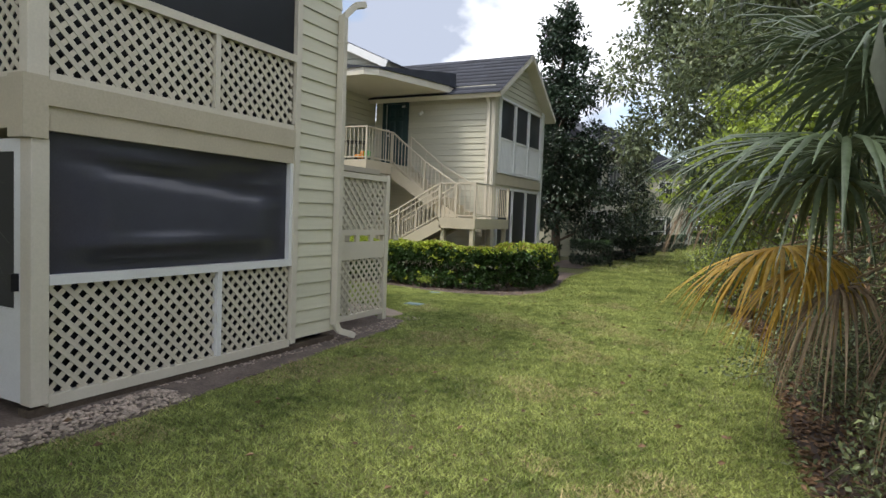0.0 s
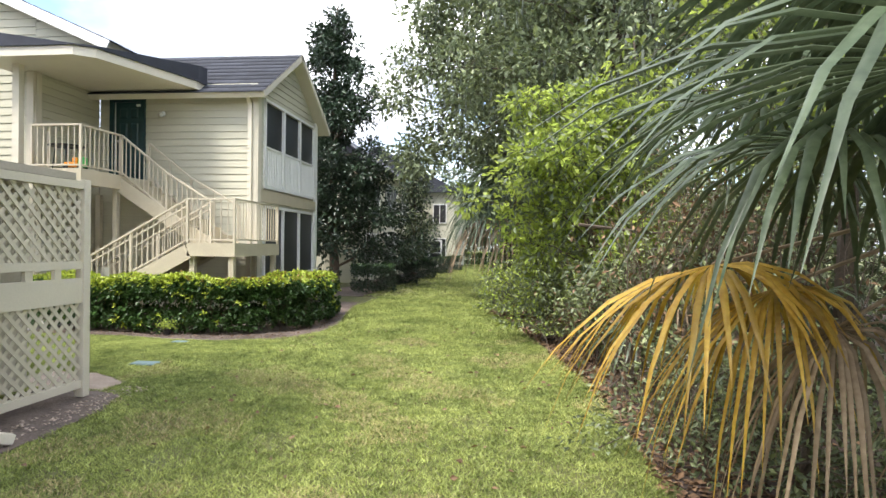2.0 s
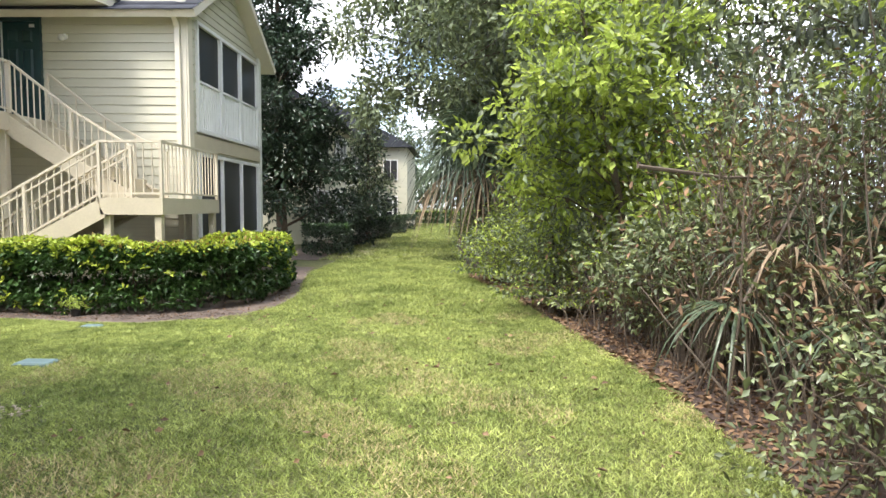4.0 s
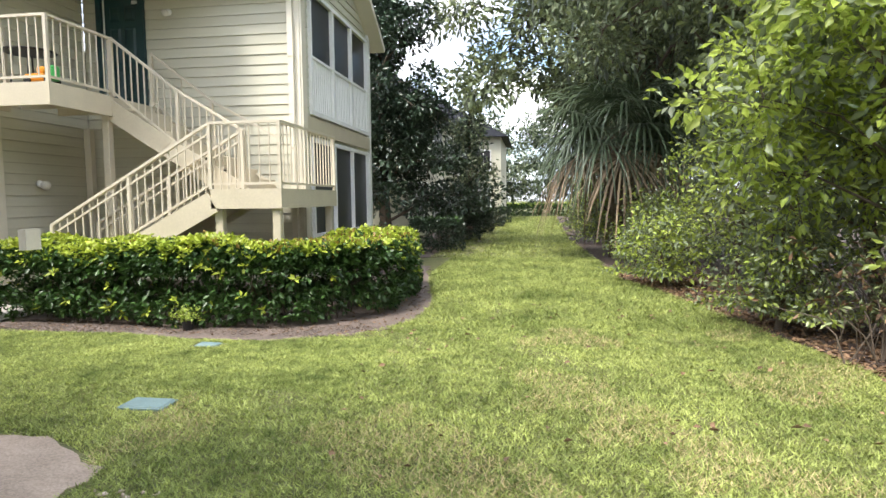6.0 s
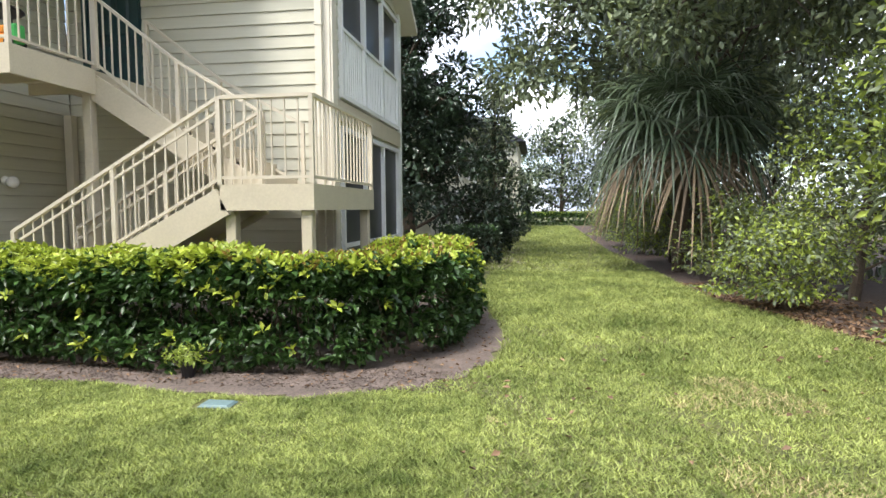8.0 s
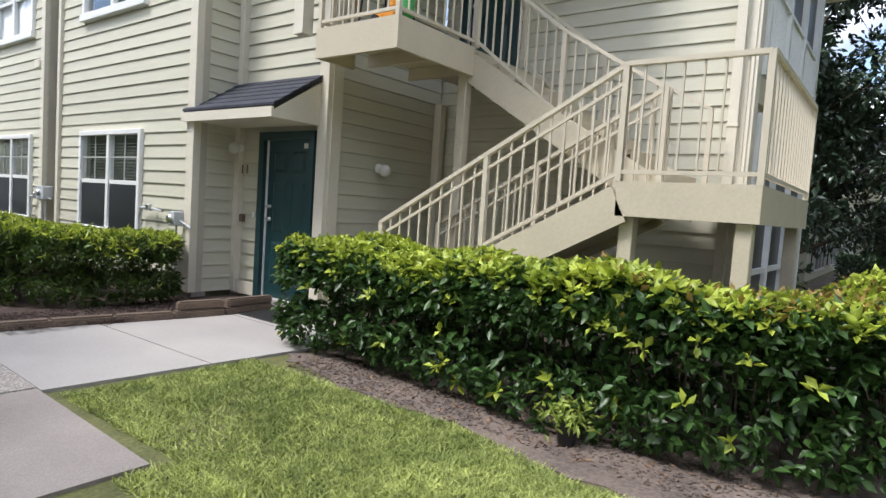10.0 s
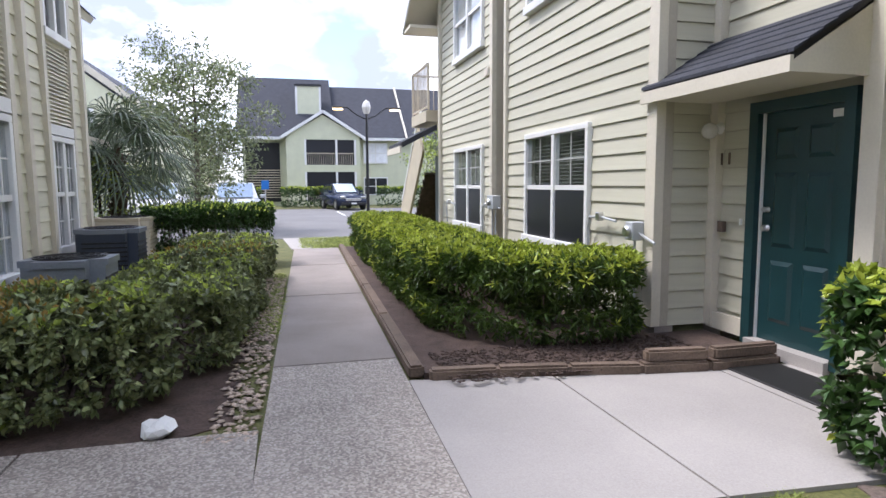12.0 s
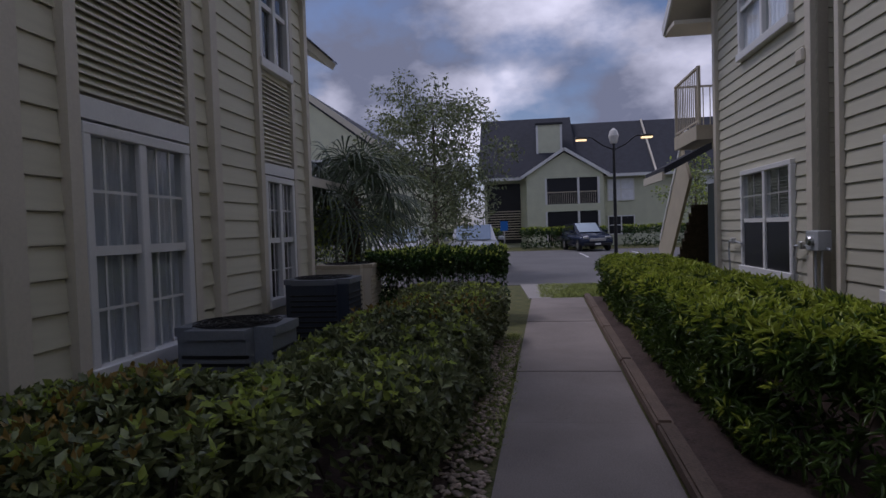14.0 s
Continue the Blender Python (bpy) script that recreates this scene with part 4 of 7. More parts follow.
downpipe("downpipe", X_GAB - 0.12, Y_BACK - 0.09, 4.95, (0, -1), "cream downpipe at the corner of the beige building")


# ---- panelled door ----
def panel_door(name, x0, y, z0, w, h, label, casing=0.1, knob_left=True):
    root = empty(name, (x0, y, z0), label, "door", kind="structure")
    def put(nm, bm, mat, lab=""):
        return under(part(nm, bm, mat, None, lab), root)
    put("casing", solid((x0, x0 + casing, y - 0.05, y + 0.06, z0 - 0.06, z0 + h)), DOORGREEN)
    put("casing", solid((x0 + w - casing, x0 + w, y - 0.05, y + 0.06, z0 - 0.06, z0 + h)), DOORGREEN)
    put("casing", solid((x0 + casing, x0 + w - casing, y - 0.05, y + 0.06, z0 + h - casing, z0 + h)), DOORGREEN)
    a, b, t = x0 + casing + 0.025, x0 + w - casing, z0 + h - casing
    leaf = put("door_leaf", solid((a, b, y + 0.02, y + 0.06, z0, t)), DOORGREEN)
    put("weather_strip", solid((a - 0.02, a, y + 0.0, y + 0.05, z0, t)), WHITE, "pale weather strip")
    put("threshold", solid((a - 0.03, b, y - 0.1, y + 0.05, z0 - 0.1, z0)), CONCRETE_NEW)
    dw = b - a
    for u0, u1 in ((0.14, 0.44), (0.56, 0.86)):
        for v0, v1 in ((0.09, 0.36), (0.42, 0.74), (0.80, 0.93)):
            pa, pb = a + dw * u0, a + dw * u1
            qa, qb = z0 + (t - z0) * v0, z0 + (t - z0) * v1
            bm = bmesh.new()
            outer = [bm.verts.new((xx, y + 0.02, zz)) for xx, zz in ((pa, qa), (pb, qa), (pb, qb), (pa, qb))]
            inner = [bm.verts.new((xx, y + 0.002, zz)) for xx, zz in ((pa + 0.035, qa + 0.035), (pb - 0.035, qa + 0.035), (pb - 0.035, qb - 0.035), (pa + 0.035, qb - 0.035))]
            bm.faces.new(inner)
            for k in range(4):
                bm.faces.new((outer[k], outer[(k + 1) % 4], inner[(k + 1) % 4], inner[k]))
            put("raised_panel", bm, DOORGREEN)
    kx = a + 0.07 if knob_left else b - 0.07
    for z, r in ((z0 + 0.98, 0.03), (z0 + 1.14, 0.026)):
        bm = bmesh.new()
        lathe(bm, (0, 0, 0), [(r * 0.6, 0), (r, 0.01), (r * 0.4, 0.025), (r * 0.95, 0.045), (r * 0.7, 0.065)], 12)
        bmesh.ops.transform(bm, matrix=Matrix.Translation((kx, y + 0.02, z)) @ Matrix.Rotation(radians(90), 4, "X"), verts=bm.verts)
        put("knob" if z < z0 + 1.1 else "deadbolt", bm, METAL)
    put("sticker", solid((b - 0.15, b - 0.03, y + 0.014, y + 0.019, t - 0.1, t - 0.04)), WHITE, "small pale label")
    return root


panel_door("door_1", -9.63, Y_DOOR, 0.12, 1.04, 2.06, "closed dark green six-panel entry door")
panel_door("door_2", -8.12, Y_BACK, 3.12, 0.9, 2.02, "closed dark green upstairs door")

mat_root = empty("doormat", (-8.75, 15.9, 0.03), "black rubber doormat on the entry slab", "doormat")
bm = solid((-9.05, -8.15, 15.7, 16.18, 0.027, 0.04), bevel=0.004)
under(part("mat", bm, RUBBER), mat_root)

num_root = empty("house_number", (-9.95, Y_DOOR, 1.72), "brown house number eleven on the siding", "number")
for off in (-0.05, 0.05):
    txt = bpy.data.curves.new("digit", "FONT")
    txt.body, txt.size, txt.extrude, txt.align_x = "1", 0.16, 0.006, "CENTER"
    tmp = new("digit_text", txt)
    bpy.context.view_layer.update()
    data = bpy.data.meshes.new_from_object(tmp.evaluated_get(bpy.context.evaluated_depsgraph_get()))
    bpy.data.objects.remove(tmp)
    data.materials.append(TIMBER)
    dg = new("digit", data)
    dg.parent = num_root
    dg.matrix_basis = pose(off, -0.02, -0.06, 90, 0, 0)


def wall_light(x, y, z, ax, label, globe=0.075):
    """A plain round wall lamp; ax is the way that it stands out from the wall."""
    root = empty("wall_light", (x, y, z), label, "lamp")
    rot = Vector((*ax, 0)).to_track_quat("Z", "Y").to_matrix().to_4x4()
    def put(nm, prof, mat, off=(0, 0, 0)):
        bm = bmesh.new()
        lathe(bm, (0, 0, 0), prof, 14)
        bmesh.ops.transform(bm, matrix=rot, verts=bm.verts)
        bmesh.ops.translate(bm, vec=off, verts=bm.verts)
        part(nm, bm, mat, root)
    put("base", [(0.055, 0), (0.06, 0.015), (0.04, 0.05), (0.035, 0.07)], WHITE)
    bm = bmesh.new()
    lathe(bm, (ax[0] * 0.12, ax[1] * 0.12, -0.1), [(globe * math.sin(radians(a)) + 0.001, globe - globe * math.cos(radians(a))) for a in range(0, 181, 20)], 14)
    part("globe", bm, PEARL, root)
    return root


wall_light(X_GLOBE + 0.02, 17.20, 1.82, (1, 0), "white globe lamp on the shaded wall")
wall_light(-10.03, Y_DOOR - 0.02, 2.0, (0, -1), "white globe lamp beside the green door")
wall_light(-6.75, Y_BACK - 0.02, 4.75, (0, -1), "white globe lamp beside the upstairs door", 0.06)
bell = empty("junction_box", (-9.96, Y_DOOR, 1.08), "small dark junction box on the siding", "box")
part("body", solid((-0.035, 0.035, -0.05, 0.0, -0.05, 0.05), bevel=0.004), TIMBER, bell)
part("button", solid((0.28, 0.30, -0.07, -0.05, 0.03, 0.09)), WHITE, bell)

# canopy over the green door
can = empty("door_canopy", (-9.4, Y_DOOR, 2.4), "small shingled canopy with cream fascia over the door", "canopy")
cx0, cx1, cy0, cz0 = -10.28, -8.5, 15.68, 2.23
zc = lambda x, y: 2.37 + (y - cy0) * 0.64
bm = bmesh.new()
prism(bm, [(cx0, cy0), (cx1, cy0), (cx1, Y_DOOR - 0.03), (cx0, Y_DOOR - 0.03)], lambda x, y: zc(x, y) - 0.06, zc)
under(part("deck", bm, BLACK), can)
for r in range(6):
    ya, yb = cy0 + (Y_DOOR - cy0) * r / 6 - 0.02, cy0 + (Y_DOOR - 0.03 - cy0) * (r + 1) / 6
    for k in range(7):
        u = (0.14 if r % 2 else 0)
        xa, xb = max(cx0 - 0.02, cx0 + k * 0.29 - u), min(cx1 + 0.02, cx0 + (k + 1) * 0.29 - u)
        bm = bmesh.new()
        prism(bm, [(xa + 0.003, ya), (xb - 0.003, ya), (xb - 0.003, yb), (xa + 0.003, yb)], lambda x, y: zc(x, y) + 0.001, lambda x, y: zc(x, y) + 0.016 + 0.012 * (yb - y) / (yb - ya))
        under(part("shingle", bm, ROOF), can)
under(part("fascia", solid((cx0, cx1, cy0 - 0.03, cy0, cz0, cz0 + 0.11)), TRIM), can)
bm = bmesh.new()
vs = [bm.verts.new((cx1 - t, y, z)) for t in (0, 0.04) for y, z in ((cy0, cz0), (Y_DOOR - 0.04, cz0), (Y_DOOR - 0.04, zc(0, Y_DOOR) - 0.062), (cy0, zc(0, cy0) - 0.062))]
for f in ((0, 1, 2, 3), (7, 6, 5, 4), (0, 4, 5, 1), (1, 5, 6, 2), (2, 6, 7, 3), (3, 7, 4, 0)):
    bm.faces.new([vs[i] for i in f])
under(part("cheek", bm, TRIM), can)
under(part("soffit", solid((cx0, cx1 - 0.045, cy0, Y_DOOR - 0.04, cz0 + 0.01, cz0 + 0.03)), TRIM), can)

# ---- open stair ----
st = empty("staircase", (-5.5, 17.0, 0), "tan painted outdoor staircase with metal railings", "stairs")
def sp(nm, bm, mat=TAN, lab=""):
    return under(part(nm, bm, mat, None, lab), st)
LX0, LX1, LY0, LY1, LZ = -4.80, -3.81, 16.03, 18.3, 1.67
RISE1, RISE2, TREAD = LZ / 10, (3.12 - LZ) / 8, 0.30
sp("landing_deck", solid((LX0 + 0.04, LX1 - 0.04, LY0 + 0.04, LY1, LZ - 0.05, LZ)))
sp("fascia", solid((LX0, LX1, LY0, LY0 + 0.04, LZ - 0.26, LZ)))
sp("fascia", solid((LX1 - 0.04, LX1, LY0 + 0.041, LY1, LZ - 0.26, LZ)))
for x, y in ((LX0 + 0.07, LY0 + 0.12), (LX1 - 0.1, LY0 + 0.1), (LX1 - 0.1, LY1 - 0.1)):
    sp("post", solid((x - 0.055, x + 0.055, y - 0.055, y + 0.055, 0, LZ - 0.261), bevel=0.006))
XB = LX0 - 9 * TREAD
for k in range(9):
    x = LX0 - (9 - k) * TREAD
    sp("tread", solid((x, x + TREAD + 0.02, LY0 + 0.05, LY0 + 0.92, RISE1 * (k + 1) - 0.045, RISE1 * (k + 1))))
for y in (LY0, LY0 + 0.93):
    bm = bmesh.new()
    beam(bm, (XB - 0.15, y + 0.025, -0.02), (LX0 + 0.02, y + 0.025, LZ - 0.17), 0.05, 0.29)
    sp("stringer", bm)
XT = LX0 - 7 * TREAD
for k in range(7):
    x = LX0 - (k + 1) * TREAD
    sp("tread", solid((x - 0.02, x + TREAD, LY0 + 1.06, Y_BACK - 0.3, LZ + RISE2 * (k + 1) - 0.045, LZ + RISE2 * (k + 1))))
for y in (LY0 + 1.0, Y_BACK - 0.3):
    bm = bmesh.new()
    beam(bm, (LX0 + 0.05, y + 0.025, LZ - 0.14), (XT - 0.12, y + 0.025, 3.12 - 0.16), 0.05, 0.29)
    sp("stringer", bm)
for k in range(10):
    sp("riser", solid((XB + k * TREAD + 0.001, XB + k * TREAD + 0.02, LY0 + 0.051, LY0 + 0.92, RISE1 * k + 0.001, RISE1 * (k + 1) - 0.046)))
for k in range(8):
    x = LX0 - k * TREAD
    sp("riser", solid((x - 0.019, x - 0.001, LY0 + 1.061, Y_BACK - 0.301, LZ + RISE2 * k + 0.001, LZ + RISE2 * (k + 1) - 0.046)))
bm = bmesh.new()
beam(bm, (XB, LY0 + 0.485, -0.02 + 0.0), (LX0 + 0.02, LY0 + 0.485, LZ - 0.24), 0.86, 0.02)
sp("underside", bm)
bm = bmesh.new()
beam(bm, (LX0 + 0.05, LY0 + 1.525, LZ - 0.21), (XT - 0.1, LY0 + 1.525, 3.12 - 0.24), 0.92, 0.02)
sp("underside", bm)
# upper landing
UX0, UX1, UY0 = -8.02, XT, 15.80
sp("upper_deck", solid((UX0 + 0.04, UX1 - 0.04, UY0 + 0.04, Y_BACK - 0.06, 3.02, 3.12)))
sp("fascia", solid((UX0, UX1, UY0, UY0 + 0.04, 2.82, 3.12)))
sp("fascia", solid((UX1 - 0.04, UX1, UY0 + 0.041, LY0 + 1.0, 2.82, 3.12)))
sp("fascia", solid((UX0, UX0 + 0.04, UY0 + 0.041, Y_DOOR - 0.06, 2.82, 3.12)))
sp("deck_joist", solid((UX0 + 0.05, UX1 - 0.05, 16.5, 16.55, 2.88, 3.015)))
sp("deck_joist", solid((UX0 + 0.05, UX1 - 0.05, 17.2, 17.25, 2.88, 3.015)))
sp("post", solid((-7.08, -6.97, LY0 + 0.98, LY0 + 1.09, 0, 2.85), bevel=0.006))


def railing(name, pts, label, height=0.87, gap=0.125, posts=True, second=True):
    """A metal railing above floor points; balusters, posts, a low rail and a top rail."""
    root = empty(name, pts[0], label, "railing", "stair railings")
    for p, q in zip(pts, pts[1:]):
        p, q = Vector(p), Vector(q)
        n = max(2, int((q - p).length / gap))
        up = Vector((0, 0, 1))
        piece("top_rail", p + up * height, q + up * height, 0.05, 0.035, RAIL, root)
        piece("low_rail", p + up * 0.07, q + up * 0.07, 0.03, 0.03, RAIL, root)
        if second:
            piece("mid_rail", p + up * (height - 0.13), q + up * (height - 0.13), 0.025, 0.025, RAIL, root)
        for k in range(1, n):
            b = p.lerp(q, k / n)
            piece("baluster", b + up * 0.07, b + up * (height - 0.02), 0.016, 0.016, RAIL, root)
    if posts:
        for p in pts:
            p = Vector(p)
            piece("post", p, p + Vector((0, 0, height + 0.01)), 0.045, 0.045, RAIL, root)
    return root


z_at = lambda x: LZ + (x - LX0) * RISE1 / TREAD
xn = -7.2
railing("stair_railing", [(xn, LY0 + 0.03, z_at(xn)), ((xn + LX0) / 2, LY0 + 0.03, z_at((xn + LX0) / 2)), (LX0, LY0 + 0.03, LZ)], "tan metal railing beside the lower flight")
railing("stair_railing", [(xn, LY0 + 0.95, z_at(xn)), ((xn + LX0) / 2, LY0 + 0.95, z_at((xn + LX0) / 2)), (LX0, LY0 + 0.95, LZ)], "tan metal railing between the two flights")
railing("landing_railing", [(LX0, LY0 + 0.02, LZ), (LX1 - 0.02, LY0 + 0.02, LZ), (LX1 - 0.02, LY1 - 0.05, LZ)], "tan metal railing round the half landing", second=False)
u_at = lambda x: LZ + (LX0 - x) * RISE2 / TREAD
railing("stair_railing", [(LX0, LY0 + 1.03, LZ), ((LX0 + XT) / 2, LY0 + 1.03, u_at((LX0 + XT) / 2)), (XT, LY0 + 1.03, 3.12)], "tan metal railing beside the upper flight", second=False)
railing("stair_railing", [(LX0 + 0.1, Y_BACK - 0.36, LZ), ((LX0 + XT) / 2, Y_BACK - 0.36, u_at((LX0 + XT) / 2)), (XT, Y_BACK - 0.36, 3.12)], "tan metal handrail along the wall", second=False, gap=1.2)
railing("landing_railing", [(UX0 + 0.03, Y_DOOR - 0.1, 3.12), (UX0 + 0.03, UY0 + 0.03, 3.12), (UX1 - 0.03, UY0 + 0.03, 3.12), (UX1 - 0.03, LY0 + 1.03, 3.12)], "tan metal railing round the upper landing", second=False)

# things on the upper landing
toy = empty("toy_truck", (-7.25, 16.05, 3.12), "orange and green plastic toy on the landing", "toy")
under(part("body", solid((-7.42, -7.12, 15.97, 16.13, 3.17, 3.27), (-7.24, -7.12, 15.98, 16.12, 3.27, 3.36), bevel=0.02), ORANGE), toy)
under(part("cab", solid((-7.11, -6.98, 15.98, 16.12, 3.17, 3.37), bevel=0.02), TOYGREEN), toy)
for x in (-7.36, -7.05):
    for y in (15.96, 16.13):
        bm = bmesh.new()
        tube(bm, [(x, y - 0.015, 3.17), (x, y + 0.015, 3.17)], [0.05, 0.05], 12)
        under(part("wheel", bm, RUBBER), toy)
tbl = empty("side_table", (-7.6, 16.25, 3.12), "small dark patio table on the landing", "table")
bm = bmesh.new()
lathe(bm, (-7.6, 16.3, 3.62), [(0.32, 0), (0.34, 0.015), (0.33, 0.03)], 20)
under(part("tabletop", bm, BLACK), tbl)
for k in range(4):
    a = k * math.pi / 2 + 0.6
    under(part("leg", bar((-7.6 + 0.25 * math.cos(a), 16.3 + 0.25 * math.sin(a), 3.12), (-7.6 + 0.2 * math.cos(a), 16.3 + 0.2 * math.sin(a), 3.62), 0.02, 0.02), BLACK), tbl)

# utility boxes and conduit along the bay wall
def meter(x, z, w, h, label, pipes=2):
    root = empty("utility_box", (x, Y_WIN - 0.05, z), label, "utility box", "utility boxes")
    part("body", solid((-w / 2, w / 2, -0.12, 0.02, -h / 2, h / 2), bevel=0.008), GREYBOX, root)
    bm = bmesh.new()
    lathe(bm, (0, 0, 0), [(0.05, 0), (0.055, 0.03), (0.04, 0.05)], 12)
    bmesh.ops.transform(bm, matrix=Matrix.Translation((0, -0.12, 0)) @ Matrix.Rotation(radians(90), 4, "X"), verts=bm.verts)
    part("dial", bm, METAL, root)
    for k in range(pipes):
        xx = -w / 2 + w * (k + 0.5) / pipes
        bm = bmesh.new()
        tube(bm, [(xx - 0.3 * (k - 0.5) * 2, -0.03, -0.1), (xx, -0.05, -h / 2 + 0.1), (xx, -0.05, -h / 2 - 0.35), (xx, -0.03, -z + 0.1)], [0.014] * 4, 6)
        part("conduit", bm, GREYBOX, root)
    return root


meter(-14.47, 1.2, 0.3, 0.22, "grey electric meter box on the bay wall")
meter(-10.32, 1.03, 0.14, 0.18, "grey telephone box with conduit on the siding", 1)
for x0 in (-15.2, -11.35, -17.6):
    root = empty("hose_pipe", (x0, Y_WIN - 0.03, 1.1), "bent metal conduit below the window", "pipe", "wall conduits")
    bm = bmesh.new()
    tube(bm, [(0, 0, -0.85), (0, -0.03, -0.1), (0.06, -0.04, 0.02), (0.3, -0.04, 0.03), (0.62, -0.04, 0.0)], [0.016] * 5, 6)
    part("conduit", bm, GREYBOX, root)
    part("valve", solid((0.26, 0.34, -0.09, -0.02, -0.01, 0.08), bevel=0.01), METAL, root)
vent = empty("wall_vent", (-14.95, Y_WIN, 3.35), "small wall vent hood", "vent")
part("hood", solid((-0.1, 0.1, -0.09, 0.0, -0.08, 0.08), bevel=0.02), TRIM, vent)

# ---- building with the vinyl-screened porch (A) ----
AX, AY0, AY1, AYC = -2.60, 5.23, 8.05, 8.95
lap_wall("wall_porch_end", (AX, AY1 + 0.06), (AX, AYC), 0.14, 6.2, SIDING_LEFT, "cream lap-sided wall beside the screened porch")
pa = empty("screened_porch", (AX, 6.6, 0), "two-storey cream porch with lattice and a charcoal vinyl shade", "porch", kind="structure")
def ap(nm, bm, mat=TRIM, lab=""):
    return under(part(nm, bm, mat, None, lab), pa)
ap("corner_block", solid((AX - 0.16, AX + 0.05, AY0 - 0.21, AY0 - 0.021, 2.2, 2.68)), TAN)
ap("corner_post", solid((AX - 0.12, AX + 0.03, AY0 - 0.14, AY0, 0.1, 2.2), bevel=0.006))
ap("corner_board", solid((AX - 0.02, AX + 0.04, AY1, AY1 + 0.09, 0.1, 6.0), bevel=0.004))
ap("base_rail", solid((AX - 0.06, AX + 0.02, AY0, AY1, 0.07, 0.16)))
ap("sill_plate", solid((AX - 0.14, AX + 0.0, AY0 - 0.14, AYC, 0.0, 0.07)), BARK, "dark brown sill board")
ap("mid_rail", solid((AX - 0.06, AX + 0.03, AY0, AY1, 1.05, 1.13)), WHITE)
ap("muntin", solid((AX - 0.05, AX + 0.025, 6.93, 6.99, 0.16, 1.05)), WHITE)
ap("side_stop", solid((AX - 0.05, AX + 0.02, AY1 - 0.05, AY1, 1.13, 2.27)), WHITE)
ap("header_board", solid((AX - 0.1, AX + 0.02, AY0 - 0.02, AY1, 2.27, 2.46)), TAN)
ap("band_board", solid((AX - 0.1, AX + 0.045, AY0 - 0.02, AY1, 2.46, 2.66)), TAN)
ap("band_return", solid((AX - 3.0, AX + 0.03, AY0 - 0.20, AY0 - 0.02, 2.27, 2.66)), TAN)
ap("upper_post", solid((AX - 0.1, AX + 0.02, AY0 - 0.16, AY0, 2.66, 6.0), bevel=0.006))
ap("upper_base", solid((AX - 0.05, AX + 0.02, AY0, AY1, 2.66, 2.72)))
ap("upper_rail", solid((AX - 0.06, AX + 0.03, AY0, AY1, 3.46, 3.54)))
ap("upper_muntin", solid((AX - 0.04, AX + 0.025, 6.86, 6.92, 2.72, 3.46)))
ap("upper_screen", solid((AX - 0.03, AX - 0.022, AY0, AY1, 3.54, 5.2)), SCREEN)
ap("upper_header", solid((AX - 0.1, AX + 0.02, AY0, AY1, 5.2, 5.9)), TAN)
ap("porch_floor", solid((AX - 3.0, AX - 0.1, AY0 - 0.02, AYC - 0.1, 2.3, 2.6)), TAN)
# opaque near-black screen sheet, added to give the lattice gaps their dark shade
ap("insect_screen", solid((AX - 0.075, AX - 0.07, AY0, AY1, 0.16, 1.05), (AX - 0.075, AX - 0.07, AY0, AY1, 2.72, 3.46)), SCREEN, "dark insect screen behind the lattice")
# inner walls near-black: the porch's inside shade is put into their colour
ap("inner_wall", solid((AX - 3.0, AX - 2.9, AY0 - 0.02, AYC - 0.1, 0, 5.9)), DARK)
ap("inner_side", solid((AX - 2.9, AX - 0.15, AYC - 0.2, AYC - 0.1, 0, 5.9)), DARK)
# the vinyl shade sags in soft folds
bm = bmesh.new()
rng = random.Random(4)
nu, nv = 36, 18
grid = []
for j in range(nv + 1):
    row = []
    for i in range(nu + 1):
        u, v = i / nu, j / nv
        edge = min(1, 6 * u, 6 * (1 - u)) * min(1, 5 * v, 6 * (1 - v))
        d = 0.08 * math.sin(3.1 * v + 1.4 * math.sin(2.2 * u)) * edge + 0.09 * math.exp(-((v - 0.17 - 0.05 * u) / 0.06) ** 2) * math.exp(-((u - 0.35) / 0.28) ** 2) + 0.09 * math.exp(-((v - 0.86 - 0.1 * (u - 0.5) ** 2) / 0.05) ** 2) * math.exp(-((u - 0.3) / 0.25) ** 2) - 0.06 * math.exp(-((v - 0.74 + 0.25 * (u - 0.5)) / 0.05) ** 2)
        row.append(bm.verts.new((AX - 0.04 + d * edge, AY0 + (AY1 - 0.05 - AY0) * u, 1.13 + 1.14 * v)))
    grid.append(row)
for j in range(nv):
    for i in range(nu):
        f = bm.faces.new((grid[j][i], grid[j][i + 1], grid[j + 1][i + 1], grid[j + 1][i]))
        f.smooth = True
ap("vinyl_shade", bm, VINYL, "sagging charcoal vinyl shade")
for name, a, b, z0, z1 in (("lattice_panel", (AX - 0.03, AY0), (AX - 0.03, 6.93), 0.16, 1.05), ("lattice_panel", (AX - 0.03, 6.99), (AX - 0.03, AY1), 0.16, 1.05), ("lattice_panel", (AX - 0.02, AY0), (AX - 0.02, 6.86), 2.72, 3.46), ("lattice_panel", (AX - 0.02, 6.92), (AX - 0.02, AY1 - 0.02), 2.72, 3.46)):
    lp = tagged(empty(name, (*a, z0), "cream diagonal lattice panel of the porch", "lattice", "porch lattice panels"), kind="structure")
    lattice_panel(lp, a, b, z0, z1)
lp = tagged(empty("lattice_panel", (AX - 1.2, AY0 - 0.1, 2.72), "cream diagonal lattice panel of the porch", "lattice", "porch lattice panels"), kind="structure")
